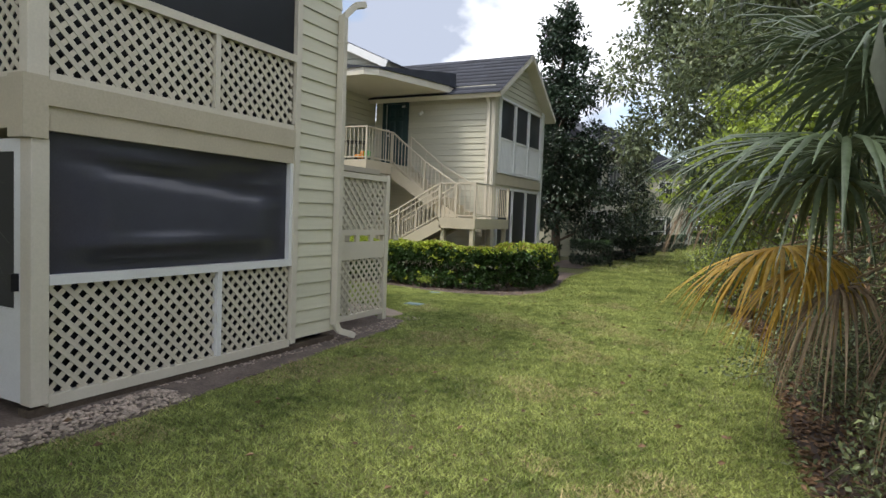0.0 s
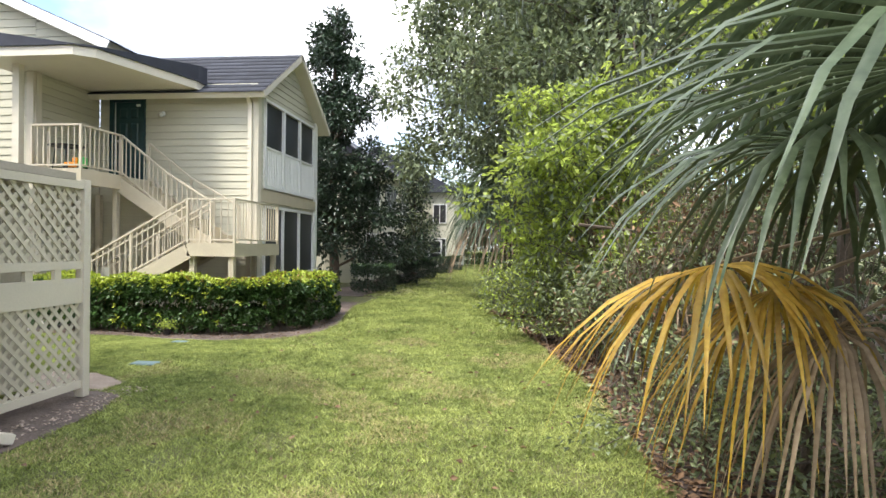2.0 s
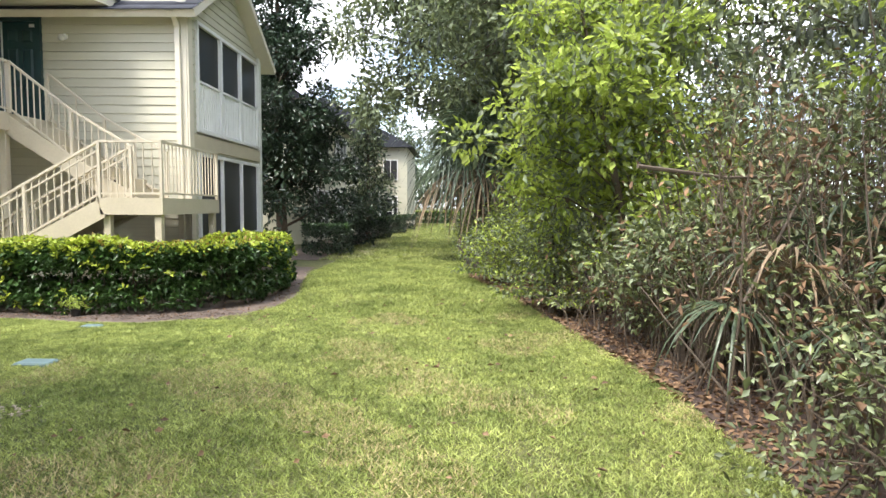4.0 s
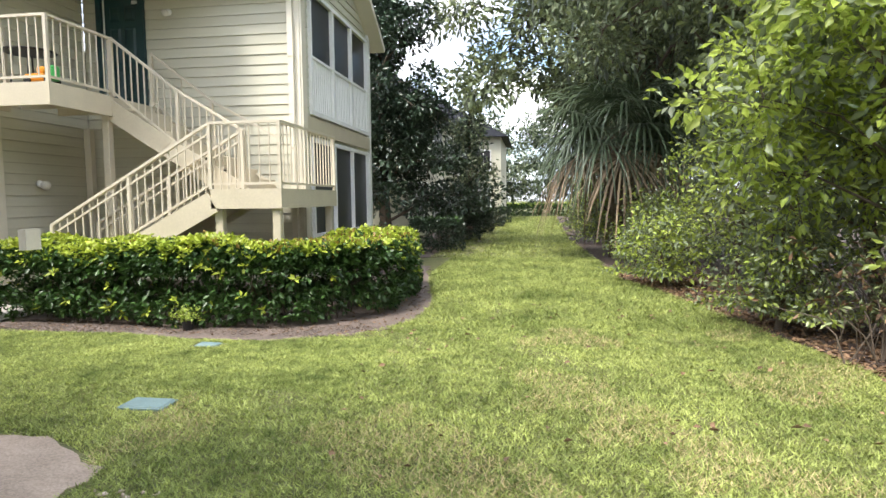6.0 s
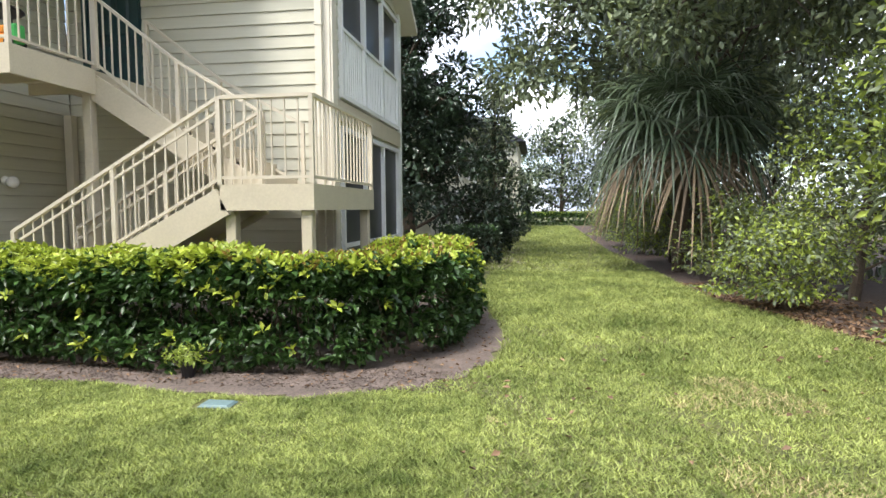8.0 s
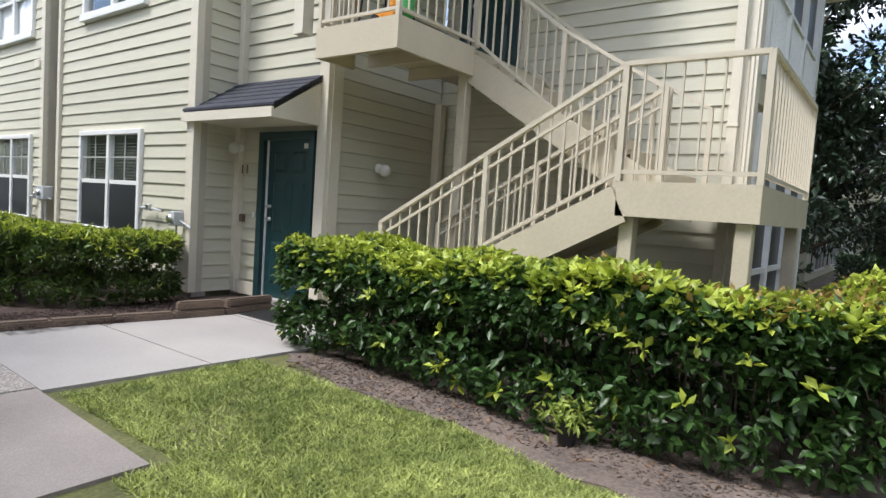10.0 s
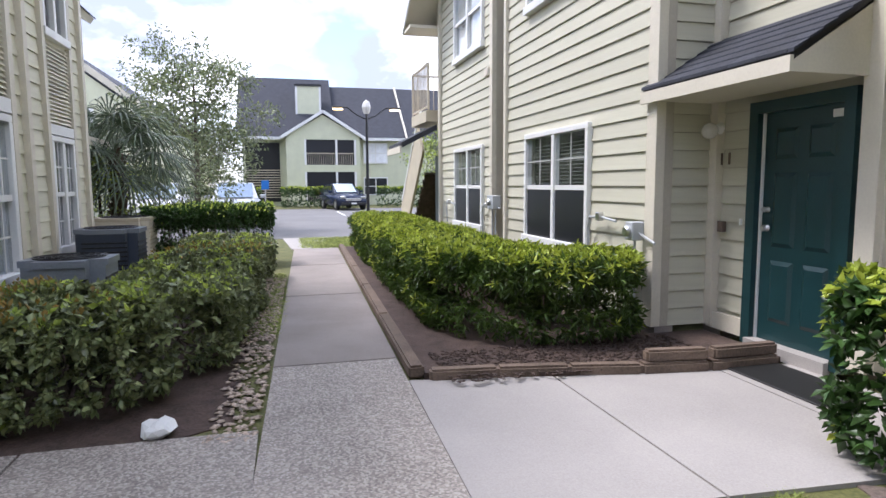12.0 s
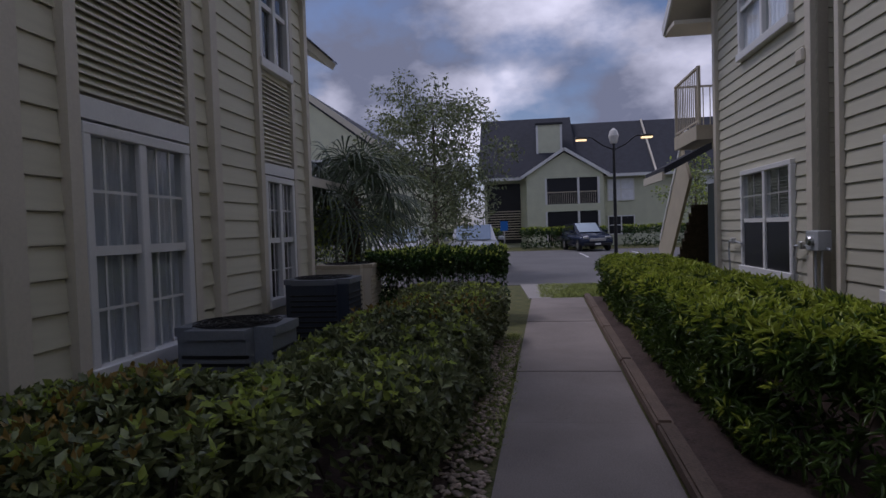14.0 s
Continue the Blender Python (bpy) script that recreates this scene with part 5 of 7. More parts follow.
lattice_panel(lp, (AX - 1.6, AY0 - 0.1), (AX - 0.12, AY0 - 0.1), 2.72, 3.46)
under(part("rail", solid((AX - 1.6, AX - 0.1, AY0 - 0.14, AY0 - 0.08, 2.66, 2.72), (AX - 1.6, AX - 0.1, AY0 - 0.14, AY0 - 0.08, 3.46, 3.54)), TRIM), lp)
# screen door round the porch's corner
sd = tagged(empty("screen_door", (AX - 0.7, AY0 - 0.1, 0.1), "white framed screen door round the porch corner", "door"), kind="structure")
under(part("frame", solid((AX - 1.05, AX - 0.95, AY0 - 0.12, AY0 - 0.07, 0.1, 2.2), (AX - 0.24, AX - 0.13, AY0 - 0.12, AY0 - 0.07, 0.1, 2.2), (AX - 0.95, AX - 0.24, AY0 - 0.12, AY0 - 0.07, 0.1, 0.85), (AX - 0.95, AX - 0.24, AY0 - 0.12, AY0 - 0.07, 2.1, 2.2)), WHITE), sd)
under(part("screen", solid((AX - 0.95, AX - 0.24, AY0 - 0.1, AY0 - 0.09, 0.85, 2.1)), SCREEN), sd)
under(part("handle", solid((AX - 0.2, AX - 0.17, AY0 - 0.18, AY0 - 0.12, 1.0, 1.14)), BLACK), sd)
tagged(part("wall_left_rear", solid((AX - 9.5, AX - 3.0, -6, 9.3, 0, 5.9), (AX - 3.0, AX - 2.9, -6, AY0, 0, 5.9), (AX - 2.9, AX - 0.3, -6, -5.8, 0, 5.9)), SIDING_LEFT, None, "plain unseen walls of the cream building", "structure"), category="wall")
tagged(part("roof_left", solid((AX - 9.5, AX + 0.45, -6.2, AYC + 0.4, 6.2, 6.4)), TRIM, None, "cream soffit over the cream building", "structure"), category="roof")
downpipe("downpipe", AX + 0.05, AYC - 0.05, 4.25, (0.5, 0.86), "cream downpipe at the corner of the porch building")

# lattice enclosure past the porch
le = empty("lattice_screen", (-2.95, 10.0, 0), "cream lattice enclosure screen between two posts", "lattice screen")
LXs, LYa, LYb = -2.95, 8.6, 10.71
def lep(nm, bm, mat=TRIM):
    return under(part(nm, bm, mat), le)
lep("post", solid((LXs - 0.05, LXs + 0.05, LYb - 0.1, LYb, 0.02, 2.32), bevel=0.005))
lep("top_rail", solid((LXs - 0.045, LXs + 0.045, LYa, LYb - 0.101, 2.22, 2.3)))
lep("mid_rail", solid((LXs - 0.04, LXs + 0.03, LYa, LYb - 0.101, 1.38, 1.46)))
lep("mid_board", solid((LXs - 0.03, LXs + 0.03, LYa, LYb - 0.101, 1.02, 1.28)))
lep("low_rail", solid((LXs - 0.04, LXs + 0.03, LYa, LYb - 0.101, 0.12, 0.2)))
for k in range(7):
    y = LYa + 0.15 + k * 0.37
    lep("spacer", solid((LXs - 0.02, LXs + 0.02, y, y + 0.09, 1.281, 1.38)))
lattice_panel(le, (LXs, LYa), (LXs, LYb - 0.1), 1.46, 2.22)
lattice_panel(le, (LXs, LYa), (LXs, LYb - 0.1), 0.2, 1.02)
# darker wall plus an added overhead slab that keeps skylight off the lattice's back
tagged(part("wall_and_shade_slab", solid((-3.95, -3.8, 8.9, 10.9, 0, 2.4), (-3.8, -3.3, 8.9, 11.0, 2.36, 2.44)), WALLCORE, None, "darker wall behind the lattice screen with an added slab to shade it", "structure"), category="wall")

# ---- left building along the footpath (C) ----
CY1, CY2 = 9.885, 9.44
CE = 5.2
LW1 = (-11.65, -10.5)
LW2 = (-14.95, -14.05)
lap_wall("wall_left_near", (-9.95, CY1), (-12.15, CY1), 0.1, 6.2, SIDING_LEFT, "cream lap-sided wall with a white grid window", [(-9.95 - LW1[1], -9.95 - LW1[0], 0.62, 2.17), (-9.95 - LW1[1], -9.95 - LW1[0], 2.3, 3.35), (-9.95 - LW1[1], -9.95 - LW1[0], 3.45, 4.9)], lap=0.19)
lap_wall("wall_left_slot", (-12.15, CY1 - 0.5), (-12.7, CY1 - 0.5), 0.1, 6.2, SIDING_LEFT, "shaded recess between the cream bays", lap=0.19)
lap_wall("wall_left_far", (-12.7, CY2), (-15.6, CY2), 0.1, 6.2, SIDING_LEFT, "cream lap-sided wall with a narrow grid window", [(-12.7 - LW2[1], -12.7 - LW2[0], 0.62, 2.14), (-12.7 - LW2[1], -12.7 - LW2[0], 2.25, 3.35), (-12.7 - LW2[1], -12.7 - LW2[0], 3.45, 4.9)], lap=0.19)
lap_wall("wall_left_east", (-9.95, 7.9), (-9.95, CY1), 0.1, 6.2, SIDING_LEFT, "cream lap-sided end wall", lap=0.19)
tagged(part("wall_left_back", solid((-15.6, -9.96, 8.0, 8.2, 0, 6.2), (-15.6, -15.46, 8.2, CY2 - 0.14, 0, 6.2), (-12.7, -12.6, CY1 - 0.5, CY2, 0.1, 6.2)), WALLCORE, None, "plain rear walls of the cream building", "structure"), category="wall")
lt = empty("trim_left", (0, 0, 0), "cream corner boards of the cream building", "trim", kind="structure")
for x, y, w in ((-9.98, CY1 + 0.0, 0.16), (-12.08, CY1 + 0.0, 0.1), (-12.68, CY2 + 0.12, 0.2), (-15.55, CY2 + 0.0, 0.12)):
    part("corner_board", solid((x - w / 2, x + w / 2, y - 0.03, y + 0.05, 0.1, 6.0), bevel=0.004), TRIM, lt)
for (a, b), y in ((LW1, CY1), (LW2, CY2)):
    for x in (a - 0.06, b + 0.06):
        part("window_board", solid((x - 0.05, x + 0.05, y - 0.02, y + 0.045, 0.55, 5.0)), TRIM, lt)
    part("window_head_board", solid((a - 0.01, b + 0.01, y - 0.02, y + 0.04, 2.17, 2.3)), WHITE, lt)
    window("window_5", (b, y, 0.62), "N", b - a, 1.53, "white grid window with white curtains behind", "cream building windows", "curtain" if (a, b) == LW1 else "", (3, 4))
    window("window_6", (b, y, 3.45), "N", b - a, 1.45, "upstairs window with a pale blind", "cream building windows", "", (0, 0))
    lv = empty("louver_panel", ((a + b) / 2, y, 2.8), "cream horizontal louver panel between the windows", "louver", "louver panels")
    under(part("backing", solid((a, b, y - 0.06, y - 0.04, 2.3, 3.4)), WALLCORE), lv)
    for k in range(20):
        z = 2.33 + k * 0.053
        bm = bmesh.new()
        vs = [bm.verts.new(c) for c in ((a, y + 0.02, z), (b, y + 0.02, z), (b, y + 0.02, z + 0.008), (a, y + 0.02, z + 0.008), (a, y - 0.03, z + 0.062), (b, y - 0.03, z + 0.062), (b, y - 0.03, z + 0.07), (a, y - 0.03, z + 0.07))]
        for f in ((3, 2, 1, 0), (4, 5, 6, 7), (0, 1, 5, 4), (3, 7, 6, 2), (0, 4, 7, 3), (1, 2, 6, 5)):
            bm.faces.new([vs[i] for i in f])
        under(part("louver_slat", bm, SIDING_LEFT), lv)
roof("roof_left_bay", [((-8.9, 10.35, 5.5), (-8.9, 7.0, 5.5), (-12.9, 7.0, 7.6), (-12.9, 10.35, 7.6)), ((-15.75, 9.86, 4.95), (-15.75, 7.0, 4.95), (-12.9, 7.0, 7.6), (-12.9, 9.86, 7.6))], "dark shingled roof of the cream building with deep eaves")
tagged(part("soffit_left", solid((-15.74, -15.3, 8.2, 9.85, 4.78, 4.86), (-15.3, -9.0, CY2 + 0.1, 10.3, 5.75, 5.85)), TRIM, None, "cream soffit of the cream building", "structure"), category="soffit")
roof("roof_left_stair", [((-20.2, 8.5, 5.1), (-16.0, 8.5, 5.1), (-16.0, 6.5, 6.4), (-20.2, 6.5, 6.4))], "dark shingled roof over the far stair of the cream building")
tagged(part("wall_left_stair", solid((-19.6, -15.6, 7.3, 7.45, 0, 5.3)), SIDING_LEFT, None, "shaded cream wall behind the far stair", "structure"), category="wall")
# porch and canopy at the end of the cream wall
lc = empty("door_canopy", (-18.4, 8.0, 2.4), "small braced canopy at the end of the cream wall", "canopy")
bm = bmesh.new()
prism(bm, [(-19.9, 7.46), (-17.0, 7.46), (-17.0, 8.7), (-19.9, 8.7)], lambda x, y: 2.78 - (y - 7.46) * 0.35, lambda x, y: 2.88 - (y - 7.46) * 0.35)
under(part("deck", bm, ROOF), lc)
under(part("fascia", solid((-19.9, -17.0, 8.7, 8.74, 2.3, 2.46)), TRIM), lc)
under(part("brace", bar((-17.3, 7.5, 1.5), (-17.3, 8.6, 2.36), 0.08, 0.08), TRIM), lc)
under(part("post", solid((-17.6, -17.5, 8.3, 8.4, 0, 5.05)), TAN), lc)


# air conditioners
def ac_unit(x, y, w, h, mat, label, seed):
    root = empty("air_conditioner", (x, y, 0), label, "air conditioner", "air conditioners")
    part("pad", solid((-w * 0.58, w * 0.58, -w * 0.58, w * 0.58, 0, 0.07)), CONCRETE, root)
    bm = solid((-w / 2, w / 2, -w / 2, w / 2, 0.07, h - 0.06))
    bmesh.ops.bevel(bm, geom=[e for e in bm.edges if abs(e.verts[0].co.z - e.verts[1].co.z) > 0.1], offset=0.13, segments=4, affect="EDGES")
    part("body", bm, mat, root)
    bm = solid((-w / 2 - 0.02, w / 2 + 0.02, -w / 2 - 0.02, w / 2 + 0.02, h - 0.06, h))
    bmesh.ops.bevel(bm, geom=[e for e in bm.edges if abs(e.verts[0].co.z - e.verts[1].co.z) > 0.03], offset=0.15, segments=4, affect="EDGES")
    part("top_rim", bm, ACGREY if mat is not TRIM else TAN, root)
    bm = bmesh.new()
    for k in range(6):
        r = w * 0.44 * (k + 1) / 6
        pts = [(r * math.cos(a), r * math.sin(a), h + 0.012) for a in np.linspace(0, 2 * math.pi, 25)]
        tube(bm, pts, [0.005] * 25, 4)
    for k in range(8):
        a = k * math.pi / 4
        tube(bm, [(0.03, 0, h + 0.012), (0.03 + w * 0.44 * math.cos(a), w * 0.44 * math.sin(a), h + 0.012)], [0.004, 0.004], 4)
    part("fan_grille", bm, BLACK, root)
    bm = bmesh.new()
    lathe(bm, (0, 0, h - 0.0), [(w * 0.43, 0.001), (w * 0.43, 0.003)], 24)
    # flat black disc stands for the shaded hollow under the grille
    part("fan_well", bm, DARK, root)
    n = 11
    for k in range(n):
        z = 0.14 + (h - 0.26) * k / n
        for sx, sy in ((0, 1), (1, 0)):
            L = w / 2 - 0.11
            p = Vector((-L, w / 2 + 0.004, z)) if sx == 0 else Vector((w / 2 + 0.004, -L, z))
            q = Vector((L, w / 2 + 0.004, z)) if sx == 0 else Vector((w / 2 + 0.004, L, z))
            piece_ob = part("grille_bar", bar(p, q, 0.012, 0.02), BLACK if mat is not TRIM else TAN, root)
    return root


ACBLUE = material("blue_grey_metal", (0.045, 0.058, 0.085), 0.45, 0.12, 6, 60, 0.05)
ACGREY = material("grey_metal", (0.20, 0.22, 0.25), 0.45, 0.12, 6, 60, 0.05)
ac_unit(-11.3, 10.44, 0.68, 0.84, ACGREY, "grey round-cornered air conditioner behind the shrubs", 1)
ac_unit(-14.3, 10.05, 0.76, 0.92, ACBLUE, "dark blue-grey air conditioner by the wall", 2)
ac_unit(-16.4, 9.75, 0.85, 0.97, TRIM, "beige air conditioner by the wall", 3)

# ---- planting beds and timber edging ----
tb = empty("timber_edging", (-9.5, 13.3, 0), "weathered landscape timbers round the planting bed", "edging", kind="structure")
def timber(p, q, z=0.055, w=0.11):
    bm = bmesh.new()
    beam(bm, (*p, z), (*q, z), w, 0.1)
    bmesh.ops.bevel(bm, geom=bm.edges[:], offset=0.018, segments=2, affect="EDGES")
    return under(part("timber", bm, TIMBER), tb)
crv = [(-9.42, 13.38), (-9.36, 13.9), (-9.26, 14.45), (-9.14, 15.0), (-9.07, 15.55), (-9.07, 16.2)]
for p, q in zip(crv, crv[1:]):
    timber(p, q)
    if p[1] > 14.8:
        timber((p[0] - 0.02, p[1] + 0.05), (q[0] - 0.02, q[1]), 0.15, 0.1)
for k in range(5):
    xa, xb = -9.46 - k * 2.0, -9.46 - (k + 1) * 2.0 + 0.02
    timber((xa, walk_y(xa) + 0.56), (xb, walk_y(xb) + 0.56), 0.07, 0.12)
sheet("planting_bed", [(-19.4, 13.7), (-9.46, 13.35), (-9.2, 14.4), (-9.08, 15.7), (-9.1, 16.3), (-10.1, 16.3), (-10.1, 15.7), (-19.4, 15.7)], 0.06, MULCH, "brown mulched planting bed in front of the windows", "mulch")


def scatter(name, poly_fn, n, size, mat, label, category, seed, flat=0.5):
    """Loose stones or chips lying on the ground, many in one mesh."""
    rng = np.random.default_rng(seed)
    P = poly_fn(rng, n)
    ico = np.array([(0, 0, 1), (0.9, 0, 0.1), (0.28, 0.85, 0.15), (-0.72, 0.53, 0.05), (-0.72, -0.53, 0.12), (0.28, -0.85, 0.1), (0, 0, -0.6)])
    fc = np.array([(0, 1, 2), (0, 2, 3), (0, 3, 4), (0, 4, 5), (0, 5, 1), (6, 2, 1), (6, 3, 2), (6, 4, 3), (6, 5, 4), (6, 1, 5)])
    a = rng.uniform(0, 2 * math.pi, n)
    s = size * rng.uniform(0.5, 1.5, (n, 1, 3)) * (1, 1, flat)
    V = ico[None] * s * rng.uniform(0.8, 1.2, (n, 7, 1))
    R = np.stack([V[..., 0] * np.cos(a)[:, None] - V[..., 1] * np.sin(a)[:, None], V[..., 0] * np.sin(a)[:, None] + V[..., 1] * np.cos(a)[:, None], V[..., 2]], -1)
    V = R + P[:, None]
    F = fc[None] + 7 * np.arange(n)[:, None, None]
    return quick(name, V.reshape(-1, 3), F.reshape(-1, 3), mat, None, label, category, "stuff")


def strip(xa, xb, fa, fb, z):
    """Points between two lines fa(x) and fb(x)."""
    def fn(rng, n):
        x = rng.uniform(xa, xb, n)
        t = rng.uniform(0, 1, n) ** 1.3
        return np.stack([x, fa(x) * (1 - t) + fb(x) * t, np.full(n, z)], 1)
    return fn


scatter("gravel", strip(-15, -8.6, lambda x: walk_y(x) - 0.56, lambda x: walk_y(x) - 0.85, 0.02), 900, 0.026, STONE, "pale loose stones along the footpath", "stones", 31)
scatter("gravel", lambda r, n: np.stack([-2.0 - 0.5 * r.uniform(0, 1, n) ** 0.8, r.uniform(2.5, 6.2, n), np.full(n, 0.015)], 1), 1600, 0.026, STONE, "pale loose stones beside the porch", "stones", 32)
scatter("gravel", lambda r, n: np.stack([-2.45 - 0.4 * r.uniform(0, 1, n), r.uniform(6.2, 11.2, n), np.full(n, 0.012)], 1), 500, 0.02, STONE, "pale loose stones beside the porch", "stones", 33)
scatter("mulch_chips", lambda r, n: np.stack([r.uniform(-10.0, -9.15, n), r.uniform(13.5, 15.8, n), np.full(n, 0.065)], 1), 1500, 0.02, MULCH, "brown bark chips in the planting bed", "mulch", 34, 0.35)
def edge_pts(r, n):
    y = r.uniform(5, 22, n)
    x = np.interp(y, EDGE_Y, EDGE_X) + np.abs(r.normal(0, 0.9, n)) - 0.05
    return np.stack([x, y, np.full(n, 0.015)], 1)
rngl = np.random.default_rng(36)
PL = edge_pts(rngl, 9000)
LEAF_DRY = material("dry_leaf", (0.20, 0.11, 0.06), 0.8, 0.35, 6, 30, 0, hue=(0.30, 0.19, 0.11), island=0.45)
leaf_cloud("leaf_litter", PL, np.tile((0, 0, 0.05), (9000, 1)) + rngl.normal(0, 1, (9000, 3)) * (1, 1, 0.1), 0.07, 0.5, LEAF_DRY, None, "fallen brown leaves on the mulch", seed=37, spread=0.1, category="leaves")
fl = rngl.uniform(0, 1, (260, 2)) * (4.5, 14) + (-2.2, 3)
leaf_cloud("fallen_leaves", np.c_[fl, np.full(260, 0.055)], rngl.normal(0, 1, (260, 3)) * (1, 1, 0.05), 0.06, 0.55, LEAF_DRY, None, "scattered fallen brown leaves on the lawn", seed=38, spread=0.05, category="leaves")

bedx, bedy = rngl.uniform(-7.2, -2.1, 2600), rngl.uniform(14.5, 18.8, 2600)
keepb = np.array([(-2.9 < a_ or b_ < 15.3) for a_, b_ in zip(bedx, bedy)]) & (bedy > 14.75)
PB = np.c_[bedx, bedy, np.full(2600, 0.014)][keepb]
leaf_cloud("leaf_litter", PB, rngl.normal(0, 1, (len(PB), 3)) * (1, 1, 0.08), 0.045, 0.4, LEAF_DRY, None, "dry leaf crumbs on the hedge's bare soil", seed=39, spread=0.1, category="leaves")
scatter("soil_crumbs", lambda r, n: np.stack([r.uniform(-7.0, -2.3, n), r.uniform(14.75, 15.4, n), np.full(n, 0.012)], 1), 2500, 0.012, SOIL, "small crumbs of dry soil by the hedge", "soil", 40)

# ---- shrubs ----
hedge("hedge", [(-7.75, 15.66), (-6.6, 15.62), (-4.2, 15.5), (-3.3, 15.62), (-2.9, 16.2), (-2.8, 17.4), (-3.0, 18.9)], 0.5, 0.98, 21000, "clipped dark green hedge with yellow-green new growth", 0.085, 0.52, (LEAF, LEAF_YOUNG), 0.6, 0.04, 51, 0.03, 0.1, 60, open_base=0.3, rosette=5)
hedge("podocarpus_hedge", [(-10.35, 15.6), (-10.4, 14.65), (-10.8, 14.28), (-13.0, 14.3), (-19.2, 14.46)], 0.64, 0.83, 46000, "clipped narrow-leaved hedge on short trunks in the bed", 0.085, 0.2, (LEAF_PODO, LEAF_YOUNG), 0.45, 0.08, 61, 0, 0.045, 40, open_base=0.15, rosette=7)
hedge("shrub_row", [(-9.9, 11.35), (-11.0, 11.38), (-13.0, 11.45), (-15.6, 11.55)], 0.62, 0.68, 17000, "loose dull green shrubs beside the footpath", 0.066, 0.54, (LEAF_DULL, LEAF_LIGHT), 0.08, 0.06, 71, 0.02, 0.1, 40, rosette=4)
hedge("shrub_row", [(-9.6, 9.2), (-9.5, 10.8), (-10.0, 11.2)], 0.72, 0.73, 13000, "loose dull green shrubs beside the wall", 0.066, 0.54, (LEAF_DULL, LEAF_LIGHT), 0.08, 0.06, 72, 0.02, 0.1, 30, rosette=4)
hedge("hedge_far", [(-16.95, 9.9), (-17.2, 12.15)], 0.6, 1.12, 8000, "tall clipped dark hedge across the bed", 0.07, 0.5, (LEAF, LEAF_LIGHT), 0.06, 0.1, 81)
for y, x in ((25.5, -3.3), (30, -3.2), (35, -3.1), (41, -2.9), (46, -2.7)):
    hedge("round_shrub", [(x - 0.7, y), (x + 0.7, y + 0.6)], 0.7, 0.95, 1800, "low clipped dark shrub by the lawn", 0.10, 0.5, (LEAF_MAG, LEAF), 0.1, 0.05, int(90 + y), twigs=10)
hedge("hedge_lawn_end", [(-3, 62), (6, 62)], 0.6, 1.0, 3000, "clipped hedge at the far end of the lawn", 0.2, 0.5, (LEAF, LEAF_LIGHT), 0.2, 0.05, 140, twigs=10)
for k, (x, y0, y1) in enumerate(((-46.5, 4, 11), (-46.5, 12.2, 17.5), (-46.5, 18.5, 26))):
    hedge("parking_hedge", [(x, y0), (x, y1)], 0.6, 1.3, 1800, "clipped hedge before the far building", 0.16, 0.5, (LEAF, LEAF_YOUNG), 0.3, 0.05, 150 + k, twigs=8)
sheet("verge", [(-47.9, -20), (-44.5, -20), (-44.5, 40), (-47.9, 40)], 0.03, LAWN, "strip of lawn beyond the parking lot", "lawn")

# a potted seedling by the hedge
pot = empty("potted_seedling", (-4.55, 14.95, 0), "small black pot with a green seedling", "plant pot")
bm = bmesh.new()
lathe(bm, (0, 0, 0), [(0.05, 0), (0.07, 0.12), (0.065, 0.12)], 12)
part("pot", bm, BLACK, pot)
r_ = np.random.default_rng(5)
leaf_cloud("leaves", r_.normal(0, 0.09, (160, 3)) * (1, 1, 0.5) + (0, 0, 0.2), r_.normal(0, 1, (160, 3)) + (0, 0, 0.6), 0.06, 0.35, LEAF_LIGHT, pot, seed=6)

# valve box lids in the lawn
for k, (x, y, w) in enumerate(((-3.38, 12.46, 0.125), (-3.93, 14.3, 0.085))):
    root = empty("valve_box", (x, y, 0), "faded green plastic valve box lid in the grass", "valve box", "valve boxes")
    part("lid", solid((-w * 1.3, w * 1.3, -w * 0.8, w * 0.8, 0.0, 0.03 - 0.008 * k), bevel=0.008), LIDBLUE, root)
    part("rim", solid((-w * 1.4, w * 1.4, -w * 0.9, w * 0.9, 0.0, 0.02 - 0.008 * k), bevel=0.004), LIDBLUE, root)

# pale litter in the bed
lit = empty("crumpled_paper", (-8.85, 11.58, 0), "crumpled white litter on the mulch", "litter")
bm = bmesh.new()
bmesh.ops.create_icosphere(bm, subdivisions=2, radius=0.1)
rr = random.Random(3)
for v in bm.verts:
    v.co = Vector((v.co.x * 1.3, v.co.y, v.co.z * 0.5 + 0.05)) * rr.uniform(0.75, 1.2)
part("paper", bm, WHITE, lit)

# ---- thicket on the other side ----
P_, G_, D_ = PALM, PALM_GOLD, PALM_DEAD
